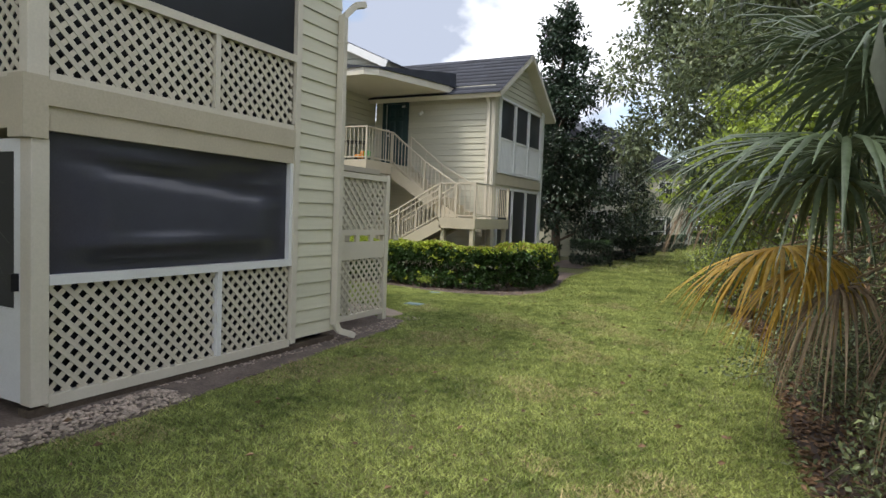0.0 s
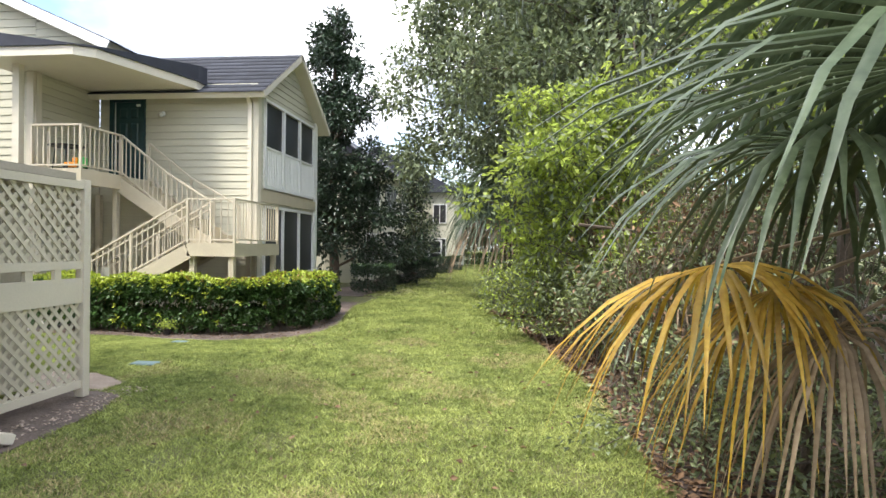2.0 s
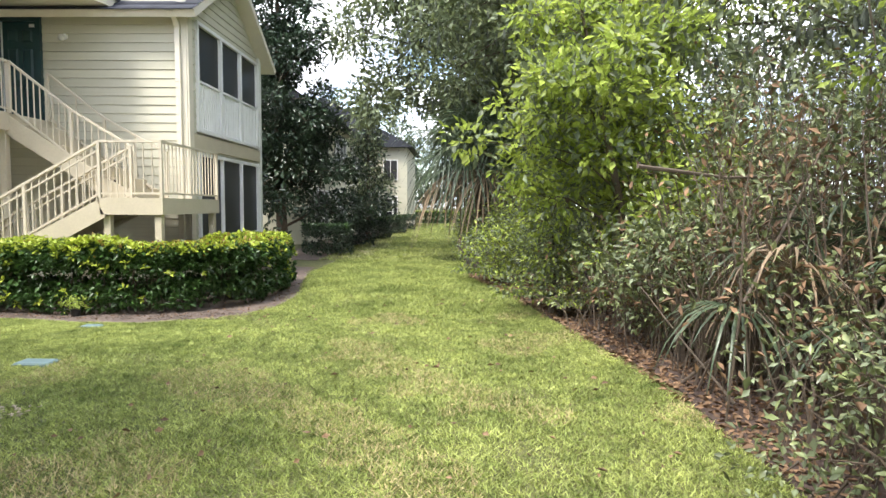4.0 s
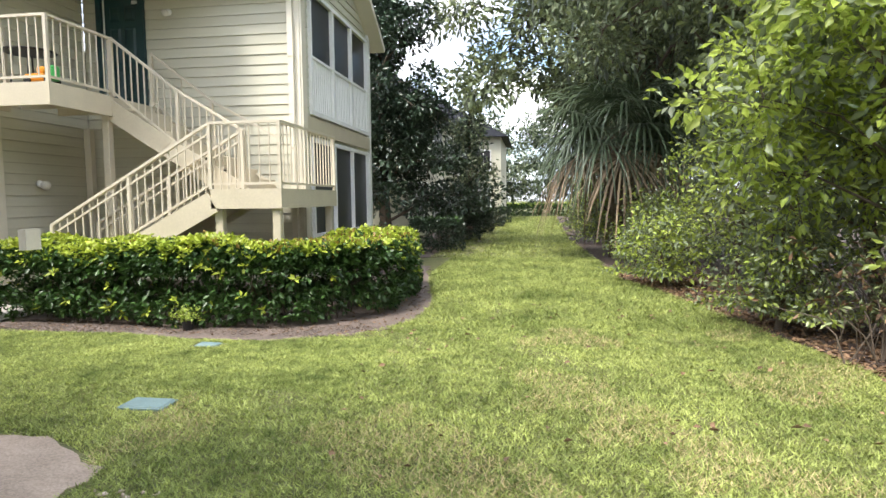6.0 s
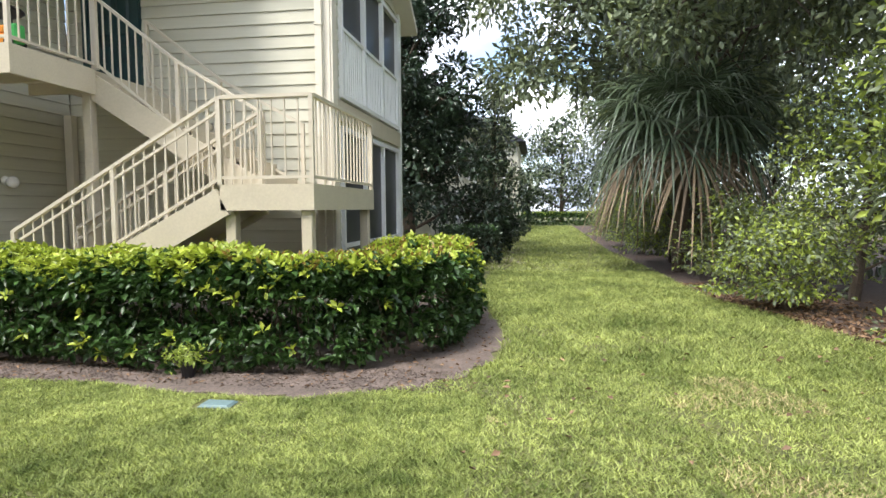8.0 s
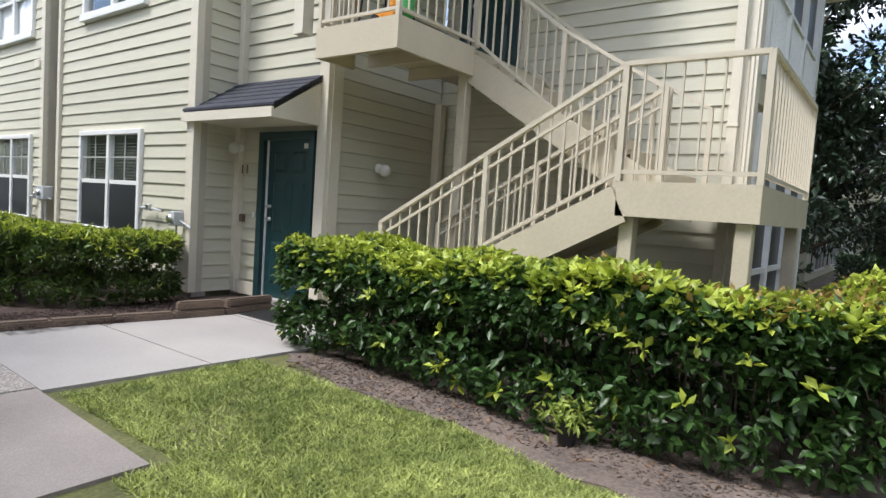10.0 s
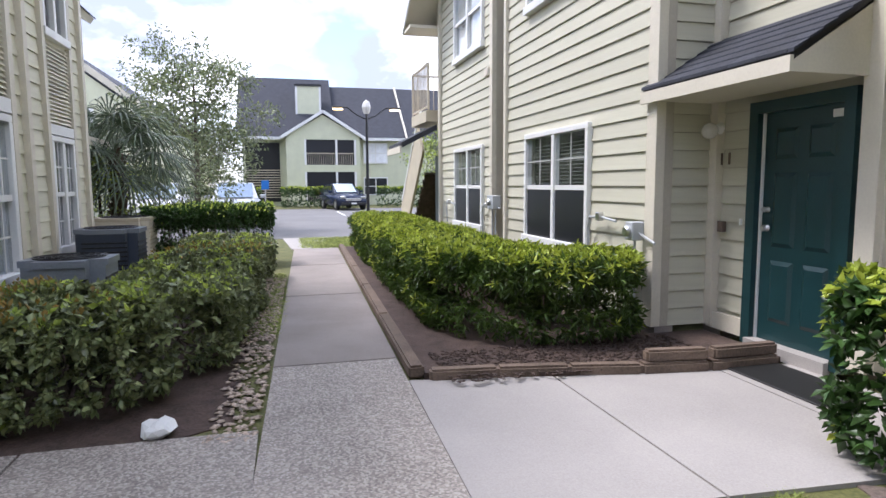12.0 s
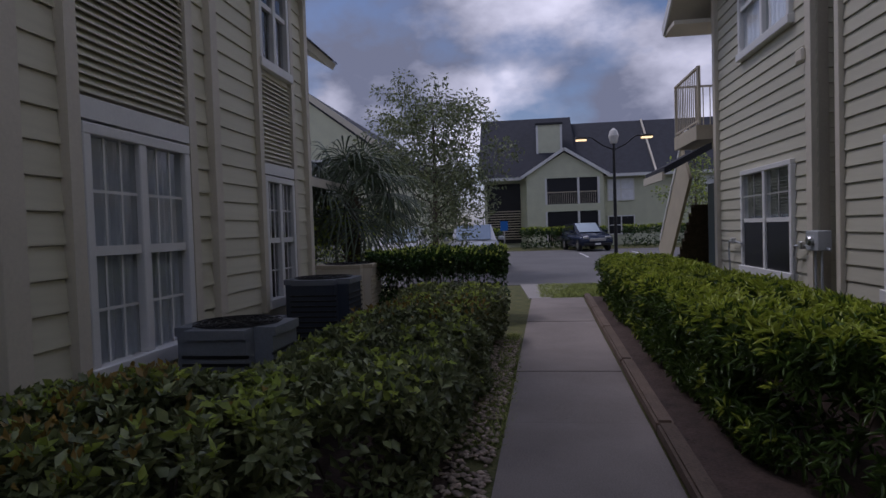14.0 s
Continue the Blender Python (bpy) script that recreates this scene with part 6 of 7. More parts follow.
palm("cabbage_palm", (3.9, 7.3, 0), 1.9, [(219, 14, 1.49, 1.25, 0.42, P_), (166, -9, 1.42, 1.0, 0.5, G_), (172, -14, 1.2, 0.8, 0.8, G_), (185, -22, 1.1, 0.7, 1.0, D_), (205, 38, 1.4, 1.25, 0.4, P_), (180, 45, 1.4, 1.2, 0.4, P_), (235, 35, 1.4, 1.2, 0.45, P_), (150, 25, 1.3, 1.1, 0.5, P_), (195, 12, 1.2, 1.1, 0.6, P_), (225, 62, 1.4, 1.2, 0.35, P_), (260, 20, 1.3, 1.1, 0.5, P_), (225, -30, 0.8, 0.75, 0.9, D_), (120, 40, 1.3, 1.1, 0.45, P_), (170, 70, 1.4, 1.2, 0.3, P_), (300, 35, 1.2, 1.0, 0.5, P_), (30, 40, 1.2, 1.0, 0.5, P_)], "cabbage palm with drooping fans and a golden dying frond", 11, 0.17, 44)
palm("cabbage_palm", (5.0, 5.6, 0), 2.1, [(190, 20, 1.2, 1.1, 0.6, P_), (215, 45, 1.2, 1.1, 0.5, P_), (165, 0, 1.1, 1.0, 0.8, P_), (235, 10, 1.1, 1.0, 0.8, P_), (150, 35, 1.2, 1.0, 0.5, P_), (190, 60, 1.2, 1.0, 0.5, P_), (90, 40, 1.2, 1.0, 0.5, P_), (270, 35, 1.2, 1.0, 0.5, P_)], "shaded cabbage palm with drooping fans", 12, 0.17, 36)
far_fr = [(150 + 24 * k, 55 - 17 * (k % 6), 1.05 + 0.1 * (k % 3), 1.7, 0.55 + 0.15 * (k % 6 > 3), P_ if k % 6 < 5 else D_) for k in range(30)]
palm("cabbage_palm", (1.5, 24.2, 0), 3.2, far_fr, "cabbage palm with a skirt of drooping dry fronds", 13, 0.2, 34)
palm("cabbage_palm", (2.7, 28.5, 0), 4.6, far_fr[:18], "taller cabbage palm in the thicket", 14, 0.2, 30)
palm("palm_shrub", (4.0, 11.6, 0), 0.5, [(120 + 20 * k, 20 + 25 * (k % 3), 1.0, 0.9, 0.6, P_ if k % 4 else D_) for k in range(12)], "low palmetto in the undergrowth", 15, 0.12, 28)
palm("palm_shrub", (-2.05, 3.35, 0), 1.75, [(-20 + 22 * k, 25 - 15 * (k % 3), 0.6, 0.72, 0.65, P_) for k in range(9)], "small palm by the porch corner", 16, 0.1, 30)
tree("understory_tree", (3.2, 14.6, 0), 4.4, 1.7, 0.07, 10000, 0.125, (LEAF_LIGHT, LEAF_LIGHT, LEAF_OAK), "bright green leafy young tree in the thicket", 21, low=0.25, limbs=20, clump=0.5, lean=(-0.9, 0.0))
tree("understory_tree", (3.9, 17.0, 0), 5.2, 2.1, 0.08, 11500, 0.125, (LEAF_LIGHT, LEAF_OAK), "bright green leafy tree at the lawn's edge", 22, low=0.15, limbs=22, clump=0.6, lean=(-0.5, 0))
tree("understory_tree", (4.9, 11.2, 0), 6.4, 2.0, 0.1, 7000, 0.09, (LEAF_LIGHT, LEAF_LIGHT, LEAF_OAK), "tall bright green tree behind the palms", 23, low=0.42, limbs=18, clump=0.5)
tree("understory_tree", (4.6, 9.2, 0), 6.8, 2.0, 0.1, 8000, 0.09, (LEAF_LIGHT, LEAF_OAK), "tall leafy tree above the palms", 29, low=0.35, limbs=18, clump=0.5)
tree("understory_tree", (3.0, 20.0, 0), 3.6, 1.6, 0.06, 6000, 0.09, (LEAF_OAK, LEAF_LIGHT), "bushy green tree beside the palm", 24, low=0.1, limbs=18, clump=0.55)
tree("thicket_shrub", (2.15, 15.6, 0), 1.2, 0.9, 0.03, 4200, 0.075, (LEAF_OAK, LEAF_LIGHT, LEAF_DULL), "leafy shrub spilling over the mulch", 25, low=0.05, limbs=14, clump=0.5)
tree("thicket_shrub", (3.3, 13.4, 0), 1.5, 0.9, 0.03, 3000, 0.075, (LEAF_DULL, LEAF_OAK), "grey-green shrub in the undergrowth", 26, low=0.15, limbs=14, clump=0.5)
tree("thicket_shrub", (3.3, 8.6, 0), 0.9, 0.75, 0.03, 2600, 0.05, (LEAF_DULL, LEAF_OAK), "dusty low shrub under the palm", 27, low=0.05, limbs=14, clump=0.5)
tree("thicket_shrub", (3.2, 6.6, 0), 0.7, 0.6, 0.03, 2000, 0.05, (LEAF_DULL, LEAF_OAK), "dusty low shrub beside the lawn", 30, low=0.05, limbs=14, clump=0.5)
for k, (x, y, hh) in enumerate(((2.1, 22.3, 1.5), (1.75, 26.4, 1.6), (1.6, 29.5, 1.8), (1.7, 33.5, 2.0), (2.0, 39, 2.4), (2.2, 46, 2.6))):
    tree("thicket_shrub", (x, y, 0), hh, 1.0, 0.03, 3200, 0.1, (LEAF_OAK, LEAF_DULL, LEAF_LIGHT), "leafy shrub along the lawn's far edge", 230 + k, low=0.05, limbs=16, clump=0.6)
tree("thicket_shrub", (3.1, 9.4, 0), 0.85, 0.7, 0.03, 2600, 0.055, (LEAF_DULL, LEAF_OAK), "dusty low shrub under the palm", 31, low=0.05, limbs=14, clump=0.5)
tree("thicket_shrub", (3.7, 7.9, 0), 1.0, 0.7, 0.03, 2400, 0.055, (LEAF_DULL, LEAF_OAK), "dusty low shrub under the palm", 32, low=0.05, limbs=14, clump=0.5)
tree("thicket_shrub", (1.7, 19.0, 0), 1.1, 0.8, 0.03, 3500, 0.08, (LEAF_OAK, LEAF_LIGHT), "leafy shrub at the lawn's edge", 28, low=0.05, limbs=14, clump=0.5)
for k, (x, y, h) in enumerate(((5.4, 13.2, 2.6), (5.2, 17.5, 3.4), (4.4, 21.5, 3.6), (3.9, 25.5, 3.6), (3.6, 30, 3.8), (3.4, 35, 4), (6.8, 8.5, 3.0), (7.2, 12, 3.0), (6.8, 16, 4), (6.0, 5.0, 3.4), (6.4, 2.0, 4.0))):
    tree("thicket_bush", (x, y, 0), h, 1.9, 0.05, 3600, 0.11, (LEAF_OAK, LEAF_DULL), "tangled undergrowth of the thicket", 200 + k, low=0.08, limbs=20, clump=0.7)
# the last oak (6.2, 4.6) is added, mostly unseen, to shade the palms
for k, (x, y, h, s, nn, lf) in enumerate(((2.5, 27, 13, 5.2, 46000, 0.22), (4.0, 38, 13, 5.0, 20000, 0.24), (4.0, 20, 11, 4.3, 34000, 0.16), (9.0, 15, 11, 4.0, 9000, 0.16), (8, 46, 13, 5, 9000, 0.28), (10.5, 8, 10, 4.0, 8000, 0.16), (7.5, 56, 13, 5, 8000, 0.3), (13, 24, 13, 5, 7000, 0.25), (14, 3, 12, 5, 6000, 0.22), (6.2, 4.6, 9.0, 3.8, 9000, 0.14))):
    tree("oak_tree", (x, y, 0), h, s, 0.24, nn, lf, (LEAF_OAK, LEAF_OAK, LEAF_DULL), "tall oak with grey moss hanging from its limbs", 300 + k, low=0.4 if y in (20, 4.6) else 0.3, limbs=32, clump=0.72, moss=1500, shape=0.5 if y == 27 else 1.0)
tree("magnolia_tree", (-5.2, 27.5, 0), 11.3, 3.2, 0.16, 26000, 0.18, (LEAF_MAG,), "dark conical magnolia tree with glossy leaves", 41, low=0.07, limbs=38, clump=0.55, shape=1.7)
tree("magnolia_tree", (-3.2, 34, 0), 6.6, 1.1, 0.1, 4200, 0.17, (LEAF_MAG, LEAF_OAK), "dark magnolia tree further along the lawn", 42, low=0.15, limbs=26, clump=0.6, shape=1.5)

# fallen branches and a stake in the mulch
for k, (p, q, r) in enumerate((((2.3, 13.8, 0.75), (3.6, 12.6, 1.05), 0.012), ((2.4, 12.3, 1.95), (4.2, 12.8, 1.9), 0.022), ((2.75, 12.0, 0.02), (3.6, 11.4, 1.2), 0.014), ((2.95, 11.4, 0.03), (2.55, 12.6, 0.8), 0.012), ((2.8, 11.0, 0.9), (3.9, 11.8, 2.4), 0.012))):
    br = empty("bare_branch", p, "thin bare grey branch in the thicket", "branch", "bare branches")
    bm = bmesh.new()
    p, q = Vector(p), Vector(q)
    m = p.lerp(q, 0.5) + Vector((0.05, 0.08, -0.06))
    tube(bm, [(0, 0, 0), m - p, q - p], [r, r * 0.8, r * 0.4], 6)
    part("stick", bm, TWIG, br)


def bramble(at, reach, height, n, label, seed):
    """A tangle of thin arching brown stems with few dry and green leaves."""
    rng = np.random.default_rng(seed)
    root = empty("bramble", at, label, "bramble", "brambles")
    bm, tips, ways = bmesh.new(), [], []
    for k in range(n):
        a, lean = rng.uniform(0, 2 * math.pi), rng.uniform(0.1, 1.0)
        f = Vector((rng.normal(0, reach * 0.45), rng.normal(0, reach * 0.45), 0))
        q = f + Vector((math.cos(a) * reach * lean, math.sin(a) * reach * lean, height * rng.uniform(0.25, 1.0)))
        m = f.lerp(q, 0.55) + Vector((rng.normal(0, 0.08), rng.normal(0, 0.08), height * 0.14))
        r = rng.uniform(0.004, 0.011)
        tube(bm, [f, f.lerp(m, 0.5) + Vector((0.03, -0.02, 0.05)), m, q], [r, r * 0.9, r * 0.7, r * 0.3], 4)
        for u in (0.35, 0.6, 0.8, 1.0):
            tips.append(tuple(m.lerp(q, u) + Vector(rng.normal(0, 0.07, 3))))
            ways.append(tuple(q - m))
    part("stem_mass", bm, TWIG, root, kind="stuff")
    P, D = np.array(tips), np.array(ways)
    P[:, 2] = np.maximum(P[:, 2], 0.04)
    leaf_cloud("dry_leaves", P, D, 0.085, 0.4, LEAF_DRY, root, "curled brown leaves", seed=seed + 1, spread=0.9)
    idx = rng.integers(0, len(P), len(P) * 2)
    leaf_cloud("green_leaves", P[idx] + rng.normal(0, 0.12, (len(idx), 3)) * (1, 1, 0.6) + (0, 0, 0.06), D[idx], 0.07, 0.45, LEAF_DULL, root, seed=seed + 2, spread=0.9)
    return root


for k, (x, y, rr_, hh_, nn) in enumerate(((3.5, 12.2, 0.9, 2.2, 150), (3.3, 13.3, 0.8, 1.5, 110), (4.3, 12.9, 1.0, 3.0, 150), (3.9, 11.0, 0.9, 2.4, 130), (3.4, 10.2, 0.7, 1.5, 90), (2.9, 14.4, 0.6, 1.1, 80), (4.6, 14.2, 1.0, 3.4, 110))):
    bramble((x, y, 0), rr_, hh_, nn, "brown tangle of dry arching stems in the thicket", 500 + k)
stake = empty("wooden_stake", (2.98, 12.75, 0), "short weathered wooden stake in the mulch", "stake")
bm = bmesh.new()
beam(bm, (0.05, 0, 0), (-0.05, 0, 0.78), 0.11, 0.05)
part("stake", bm, TWIG, stake)

# ---- houses beyond the lawn ----
dh = empty("house", (-7, 40, 0), "pale two-storey house with dark porches along the lawn", "house")
def dp(nm, bm, mat, lab=""):
    return under(part(nm, bm, mat, None, lab), dh)
dp("wall", solid((-14, -5.2, 31, 48, 0, 5.4)), SIDING)
dp("wall", solid((-14, -2.7, 49.5, 58, 0, 5.6)), SIDING)
bm = bmesh.new()
vs = [bm.verts.new(c) for c in ((-14, 30.5, 5.4), (-4.6, 30.5, 5.4), (-9.3, 30.5, 8.6), (-14, 48.5, 5.4), (-4.6, 48.5, 5.4), (-9.3, 48.5, 8.6))]
for f in ((0, 1, 2), (5, 4, 3), (1, 4, 5, 2), (0, 2, 5, 3), (0, 3, 4, 1)):
    bm.faces.new([vs[i] for i in f])
dp("roof", bm, ROOF)
bm = bmesh.new()
vs = [bm.verts.new(c) for c in ((-14, 49, 5.6), (-2.2, 49, 5.6), (-8.5, 49, 9.0), (-14, 58.5, 5.6), (-2.2, 58.5, 5.6), (-8.5, 58.5, 9.0))]
for f in ((0, 1, 2), (5, 4, 3), (1, 4, 5, 2), (0, 2, 5, 3), (0, 3, 4, 1)):
    bm.faces.new([vs[i] for i in f])
dp("roof", bm, ROOF)
for y0 in (32, 36.5, 41, 44.5):
    for z0 in (0.3, 3.0):
        w = dp("porch_screen", solid((-5.25, -5.12, y0, y0 + 2.6, z0, z0 + 1.9)), SCREEN)
        for yy in (y0 - 0.06, y0 + 0.85, y0 + 1.7, y0 + 2.6):
            part("mullion", solid((-5.16, -5.08, yy, yy + 0.07, z0 - 0.05, z0 + 1.95)), WHITE, w)
        for zz in (z0 - 0.05, z0 + 0.7, z0 + 1.88):
            part("rail", solid((-5.16, -5.09, y0, y0 + 2.6, zz, zz + 0.07)), WHITE, w)
for x0 in (-6.2, -4.3):
    for z0 in (0.9, 3.4):
        # panes are black slabs, coloured for the shade of the rooms behind
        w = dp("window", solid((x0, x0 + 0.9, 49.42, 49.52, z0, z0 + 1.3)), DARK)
        part("frame", solid((x0 - 0.06, x0, 49.4, 49.5, z0 - 0.06, z0 + 1.36), (x0 + 0.9, x0 + 0.96, 49.4, 49.5, z0 - 0.06, z0 + 1.36), (x0, x0 + 0.9, 49.4, 49.5, z0 + 1.3, z0 + 1.36), (x0, x0 + 0.9, 49.4, 49.5, z0 - 0.06, z0), (x0 + 0.43, x0 + 0.47, 49.4, 49.5, z0, z0 + 1.3)), WHITE, w)
d5 = dp("screen_door", solid((-4.35, -3.5, 47.6, 47.65, 0.1, 2.0)), SCREEN)
part("frame", solid((-4.4, -4.3, 47.55, 47.66, 0.05, 2.1), (-3.55, -3.45, 47.55, 47.66, 0.05, 2.1), (-4.3, -3.55, 47.55, 47.66, 2.0, 2.1), (-4.3, -3.55, 47.55, 47.66, 0.05, 0.6), (-4.3, -3.55, 47.55, 47.66, 1.15, 1.22)), WHITE, d5)
dp("porch_wall", solid((-5.2, -4.4, 47.5, 48.0, 0, 2.8)), SIDING)

# ---- far building across the parking lot (E) ----
eb = empty("apartment_building", (-54, 16, 0), "pale lime two-storey apartment building with a dark roof and chimney", "building")
def ep(nm, bm, mat, lab=""):
    return under(part(nm, bm, mat, None, lab), eb)
EZ = 5.0
ep("wall", solid((-62, -52, 9.6, 36, 0, EZ)), ELIME)
def gable_roof(nm, x0, x1, y0, y1, z0, z1, along):
    bm = bmesh.new()
    if along == "y":
        c = ((x1, y0, z0), (x1, y1, z0), ((x0 + x1) / 2, y1, z1), ((x0 + x1) / 2, y0, z1), (x0, y0, z0), (x0, y1, z0))
    else:
        c = ((x0, y0, z0), (x1, y0, z0), (x1, (y0 + y1) / 2, z1), (x0, (y0 + y1) / 2, z1), (x0, y1, z0), (x1, y1, z0))
    vs = [bm.verts.new(v) for v in c]
    for f in ((0, 1, 2, 3), (3, 2, 5, 4), (0, 3, 4), (1, 5, 2), (0, 4, 5, 1)):
        bm.faces.new([vs[i] for i in f])
    bmesh.ops.recalc_face_normals(bm, faces=bm.faces[:])
    return ep(nm, bm, ROOF)
gable_roof("roof", -62, -51.4, 9.2, 16.2, EZ, 10.0, "y")
gable_roof("roof", -62.5, -51.4, 16.21, 36, EZ - 0.02, 9.5, "y")
ep("rake_board", bar((-51.4, 21.6, EZ), (-56.8, 21.6, 9.55), 0.12, 0.12), TRIM)
ch = ep("chimney", solid((-54.6, -53.4, 13.5, 15.3, 5, 8.95)), ELIME)
part("cap", solid((-54.7, -53.3, 13.4, 15.4, 8.95, 9.1)), BLACK, ch)
part("corner", solid((-53.41, -53.36, 13.45, 13.6, 6, 8.95)), WHITE, ch)
part("corner", solid((-53.41, -53.36, 15.2, 15.35, 6, 8.95)), WHITE, ch)
# porch block
for nm, dims in (("pier", (-52, -50.2, 12.65, 13.95, 0, EZ)), ("pier", (-52, -50.2, 17.5, 17.85, 0, EZ)), ("spandrel", (-52, -50.2, 13.951, 17.499, 2.45, 2.95)), ("lintel", (-52, -50.2, 13.951, 17.499, 4.75, EZ)), ("plinth", (-52, -50.2, 13.951, 17.499, 0, 0.35)), ("porch_back", (-51.99, -51.6, 13.951, 17.499, 0.351, 4.749))):
    ep(nm, solid(dims), ELIME)
bm = bmesh.new()
vs = [bm.verts.new(c) for c in ((-50.2, 12.65, EZ), (-50.2, 17.85, EZ), (-50.2, 15.25, 6.5), (-52, 12.65, EZ), (-52, 17.85, EZ), (-52, 15.25, 6.5))]
for f in ((0, 1, 2), (5, 4, 3), (1, 4, 5, 2), (0, 2, 5, 3), (0, 3, 4, 1)):
    bm.faces.new([vs[i] for i in f])
ep("gable", bm, ELIME)
for s in (-1, 1):
    ep("rake_board", bar((-50.0, 15.25 + s * 2.95, EZ - 0.15), (-50.0, 15.25, 6.72), 0.25, 0.2), WHITE)
    bm = bmesh.new()
    vs = [bm.verts.new(c) for c in ((-49.9, 15.25 + s * 2.95, EZ - 0.1), (-49.9, 15.25, 6.8), (-56.0, 15.25, 6.8), (-53.0, 15.25 + s * 2.95, EZ - 0.1))]
    bm.faces.new(vs)
    bmesh.ops.solidify(bm, geom=bm.faces[:], thickness=0.1)
    ep("porch_roof", bm, ROOF)
for z0, z1 in ((0.35, 2.45), (2.95, 4.75)):
    sc = ep("porch_screen", solid((-50.42, -50.36, 13.95, 17.5, z0, z1)), SCREEN)
    for y in (13.9, 16.1, 17.45):
        part("post", solid((-50.35, -50.15, y, y + 0.14, z0, z1)), WHITE, sc)
    part("rail", solid((-50.35, -50.2, 14.04, 17.45, z0 + 0.8, z0 + 0.86)), RAIL, sc)
    for k in range(26):
        y = 14.05 + k * 0.13
        part("baluster", solid((-50.33, -50.3, y, y + 0.025, z0, z0 + 0.8)), RAIL, sc)
for y0, z0, w, h in ((18.4, 3.2, 1.7, 1.4), (18.4, 0.8, 1.7, 1.2), (24, 3.2, 1.7, 1.4), (24, 0.8, 1.7, 1.3)):
    wn_ = ep("window", solid((-51.98, -51.94, y0, y0 + w, z0, z0 + h)), CURTAIN if z0 > 3 else SCREEN)
    part("frame", solid((-51.96, -51.9, y0 - 0.08, y0, z0 - 0.08, z0 + h + 0.08), (-51.96, -51.9, y0 + w, y0 + w + 0.08, z0 - 0.08, z0 + h + 0.08), (-51.96, -51.9, y0, y0 + w, z0 + h, z0 + h + 0.08), (-51.96, -51.9, y0, y0 + w, z0 - 0.08, z0), (-51.96, -51.9, y0 + w / 2 - 0.04, y0 + w / 2 + 0.04, z0, z0 + h), (-51.96, -51.9, y0, y0 + w, z0 + h / 2 - 0.03, z0 + h / 2 + 0.03)), WHITE, wn_)
for y0 in (9.8,):
    # a flat black panel painted as the shade in the stair's opening
    bl = ep("stair_opening", solid((-51.98, -51.9, y0, y0 + 2.4, 0.3, 4.6)), DARK)
    for k in range(12):
        part("slat", solid((-51.9, -51.8, y0, y0 + 2.4, 0.6 + k * 0.18, 0.66 + k * 0.18)), RAIL, bl)
ep("eave_fascia", solid((-51.5, -51.3, 9.2, 12.3, EZ - 0.2, EZ), (-51.5, -51.3, 18.3, 36, EZ - 0.2, EZ)), WHITE)

# second far building, behind the small tree
fb = empty("apartment_building", (-45, 1.3, 0), "pale lime apartment building with a sloping roofline", "building")
under(part("wall", solid((-58, -34.2, -4, 6.5, 0, 4.75)), ELIME), fb)
bm = bmesh.new()
vs = [bm.verts.new(c) for c in ((-58.5, 7.0, 4.65), (-33.6, 7.0, 4.65), (-33.6, 1.3, 8.9), (-58.5, 1.3, 8.9), (-58.5, -4.4, 4.65), (-33.6, -4.4, 4.65))]
for f in ((0, 1, 2, 3), (3, 2, 5, 4), (0, 3, 4), (1, 5, 2), (0, 4, 5, 1)):
    bm.faces.new([vs[i] for i in f])
under(part("roof", bm, ROOF), fb)
bm = bmesh.new()
vs = [bm.verts.new((x, y, z)) for x in (-34.2, -33.5) for y, z in ((-4, 0), (6.5, 0), (6.5, 4.7), (1.3, 8.6), (-4, 4.7))]
bm.faces.new(vs[:5][::-1])
bm.faces.new(vs[5:])
for k in range(5):
    bm.faces.new((vs[k], vs[(k + 1) % 5], vs[5 + (k + 1) % 5], vs[5 + k]))
under(part("gable_wall", bm, ELIME), fb)
under(part("rake_board", bar((-33.4, 7.1, 4.55), (-33.4, 1.3, 8.85), 0.12, 0.25), TRIM), fb)
for z0 in (0.9, 3.3):
    # black slab for a pane, with the room's shade as its colour
    w = under(part("window", solid((-33.49, -33.44, 3.2, 4.8, z0, z0 + 1.3)), DARK), fb)
    part("frame", solid((-33.48, -33.4, 3.1, 3.2, z0 - 0.1, z0 + 1.4), (-33.48, -33.4, 4.8, 4.9, z0 - 0.1, z0 + 1.4), (-33.48, -33.4, 3.2, 4.8, z0 + 1.3, z0 + 1.4), (-33.48, -33.4, 3.2, 4.8, z0 - 0.1, z0)), WHITE, w)

# second stair at the far end of the beige building
s2 = empty("staircase", (-20, 16.2, 0), "tan outdoor staircase at the far end of the building", "stairs")
def s2p(nm, bm, mat=TAN):
    return under(part(nm, bm, mat), s2)
s2p("platform", solid((-20.2, -18.6, 15.5, 17.6, 2.9, 3.15)))
s2p("back_wall", solid((-22.5, -18.36, 17.7, 17.8, 0, 5.2)), SIDING)
for k in range(10):
    s2p("tread", solid((-22.4 + k * 0.2, -22.4 + k * 0.2 + 0.24, 15.9, 17.2, 0.18 * (k + 1) - 0.05, 0.18 * (k + 1))), BARK)
    s2p("riser", solid((-22.4 + k * 0.2, -22.4 + k * 0.2 + 0.02, 15.9, 17.2, 0.18 * k, 0.18 * (k + 1) - 0.05)), BARK)
for y in (15.75, 17.25):
    s2p("stair_side", bar((-22.6, y, 0.5), (-20.3, y, 2.65), 0.06, 0.95))
    s2p("handrail", bar((-22.7, y, 1.05), (-20.3, y, 3.3), 0.1, 0.08), WHITE)
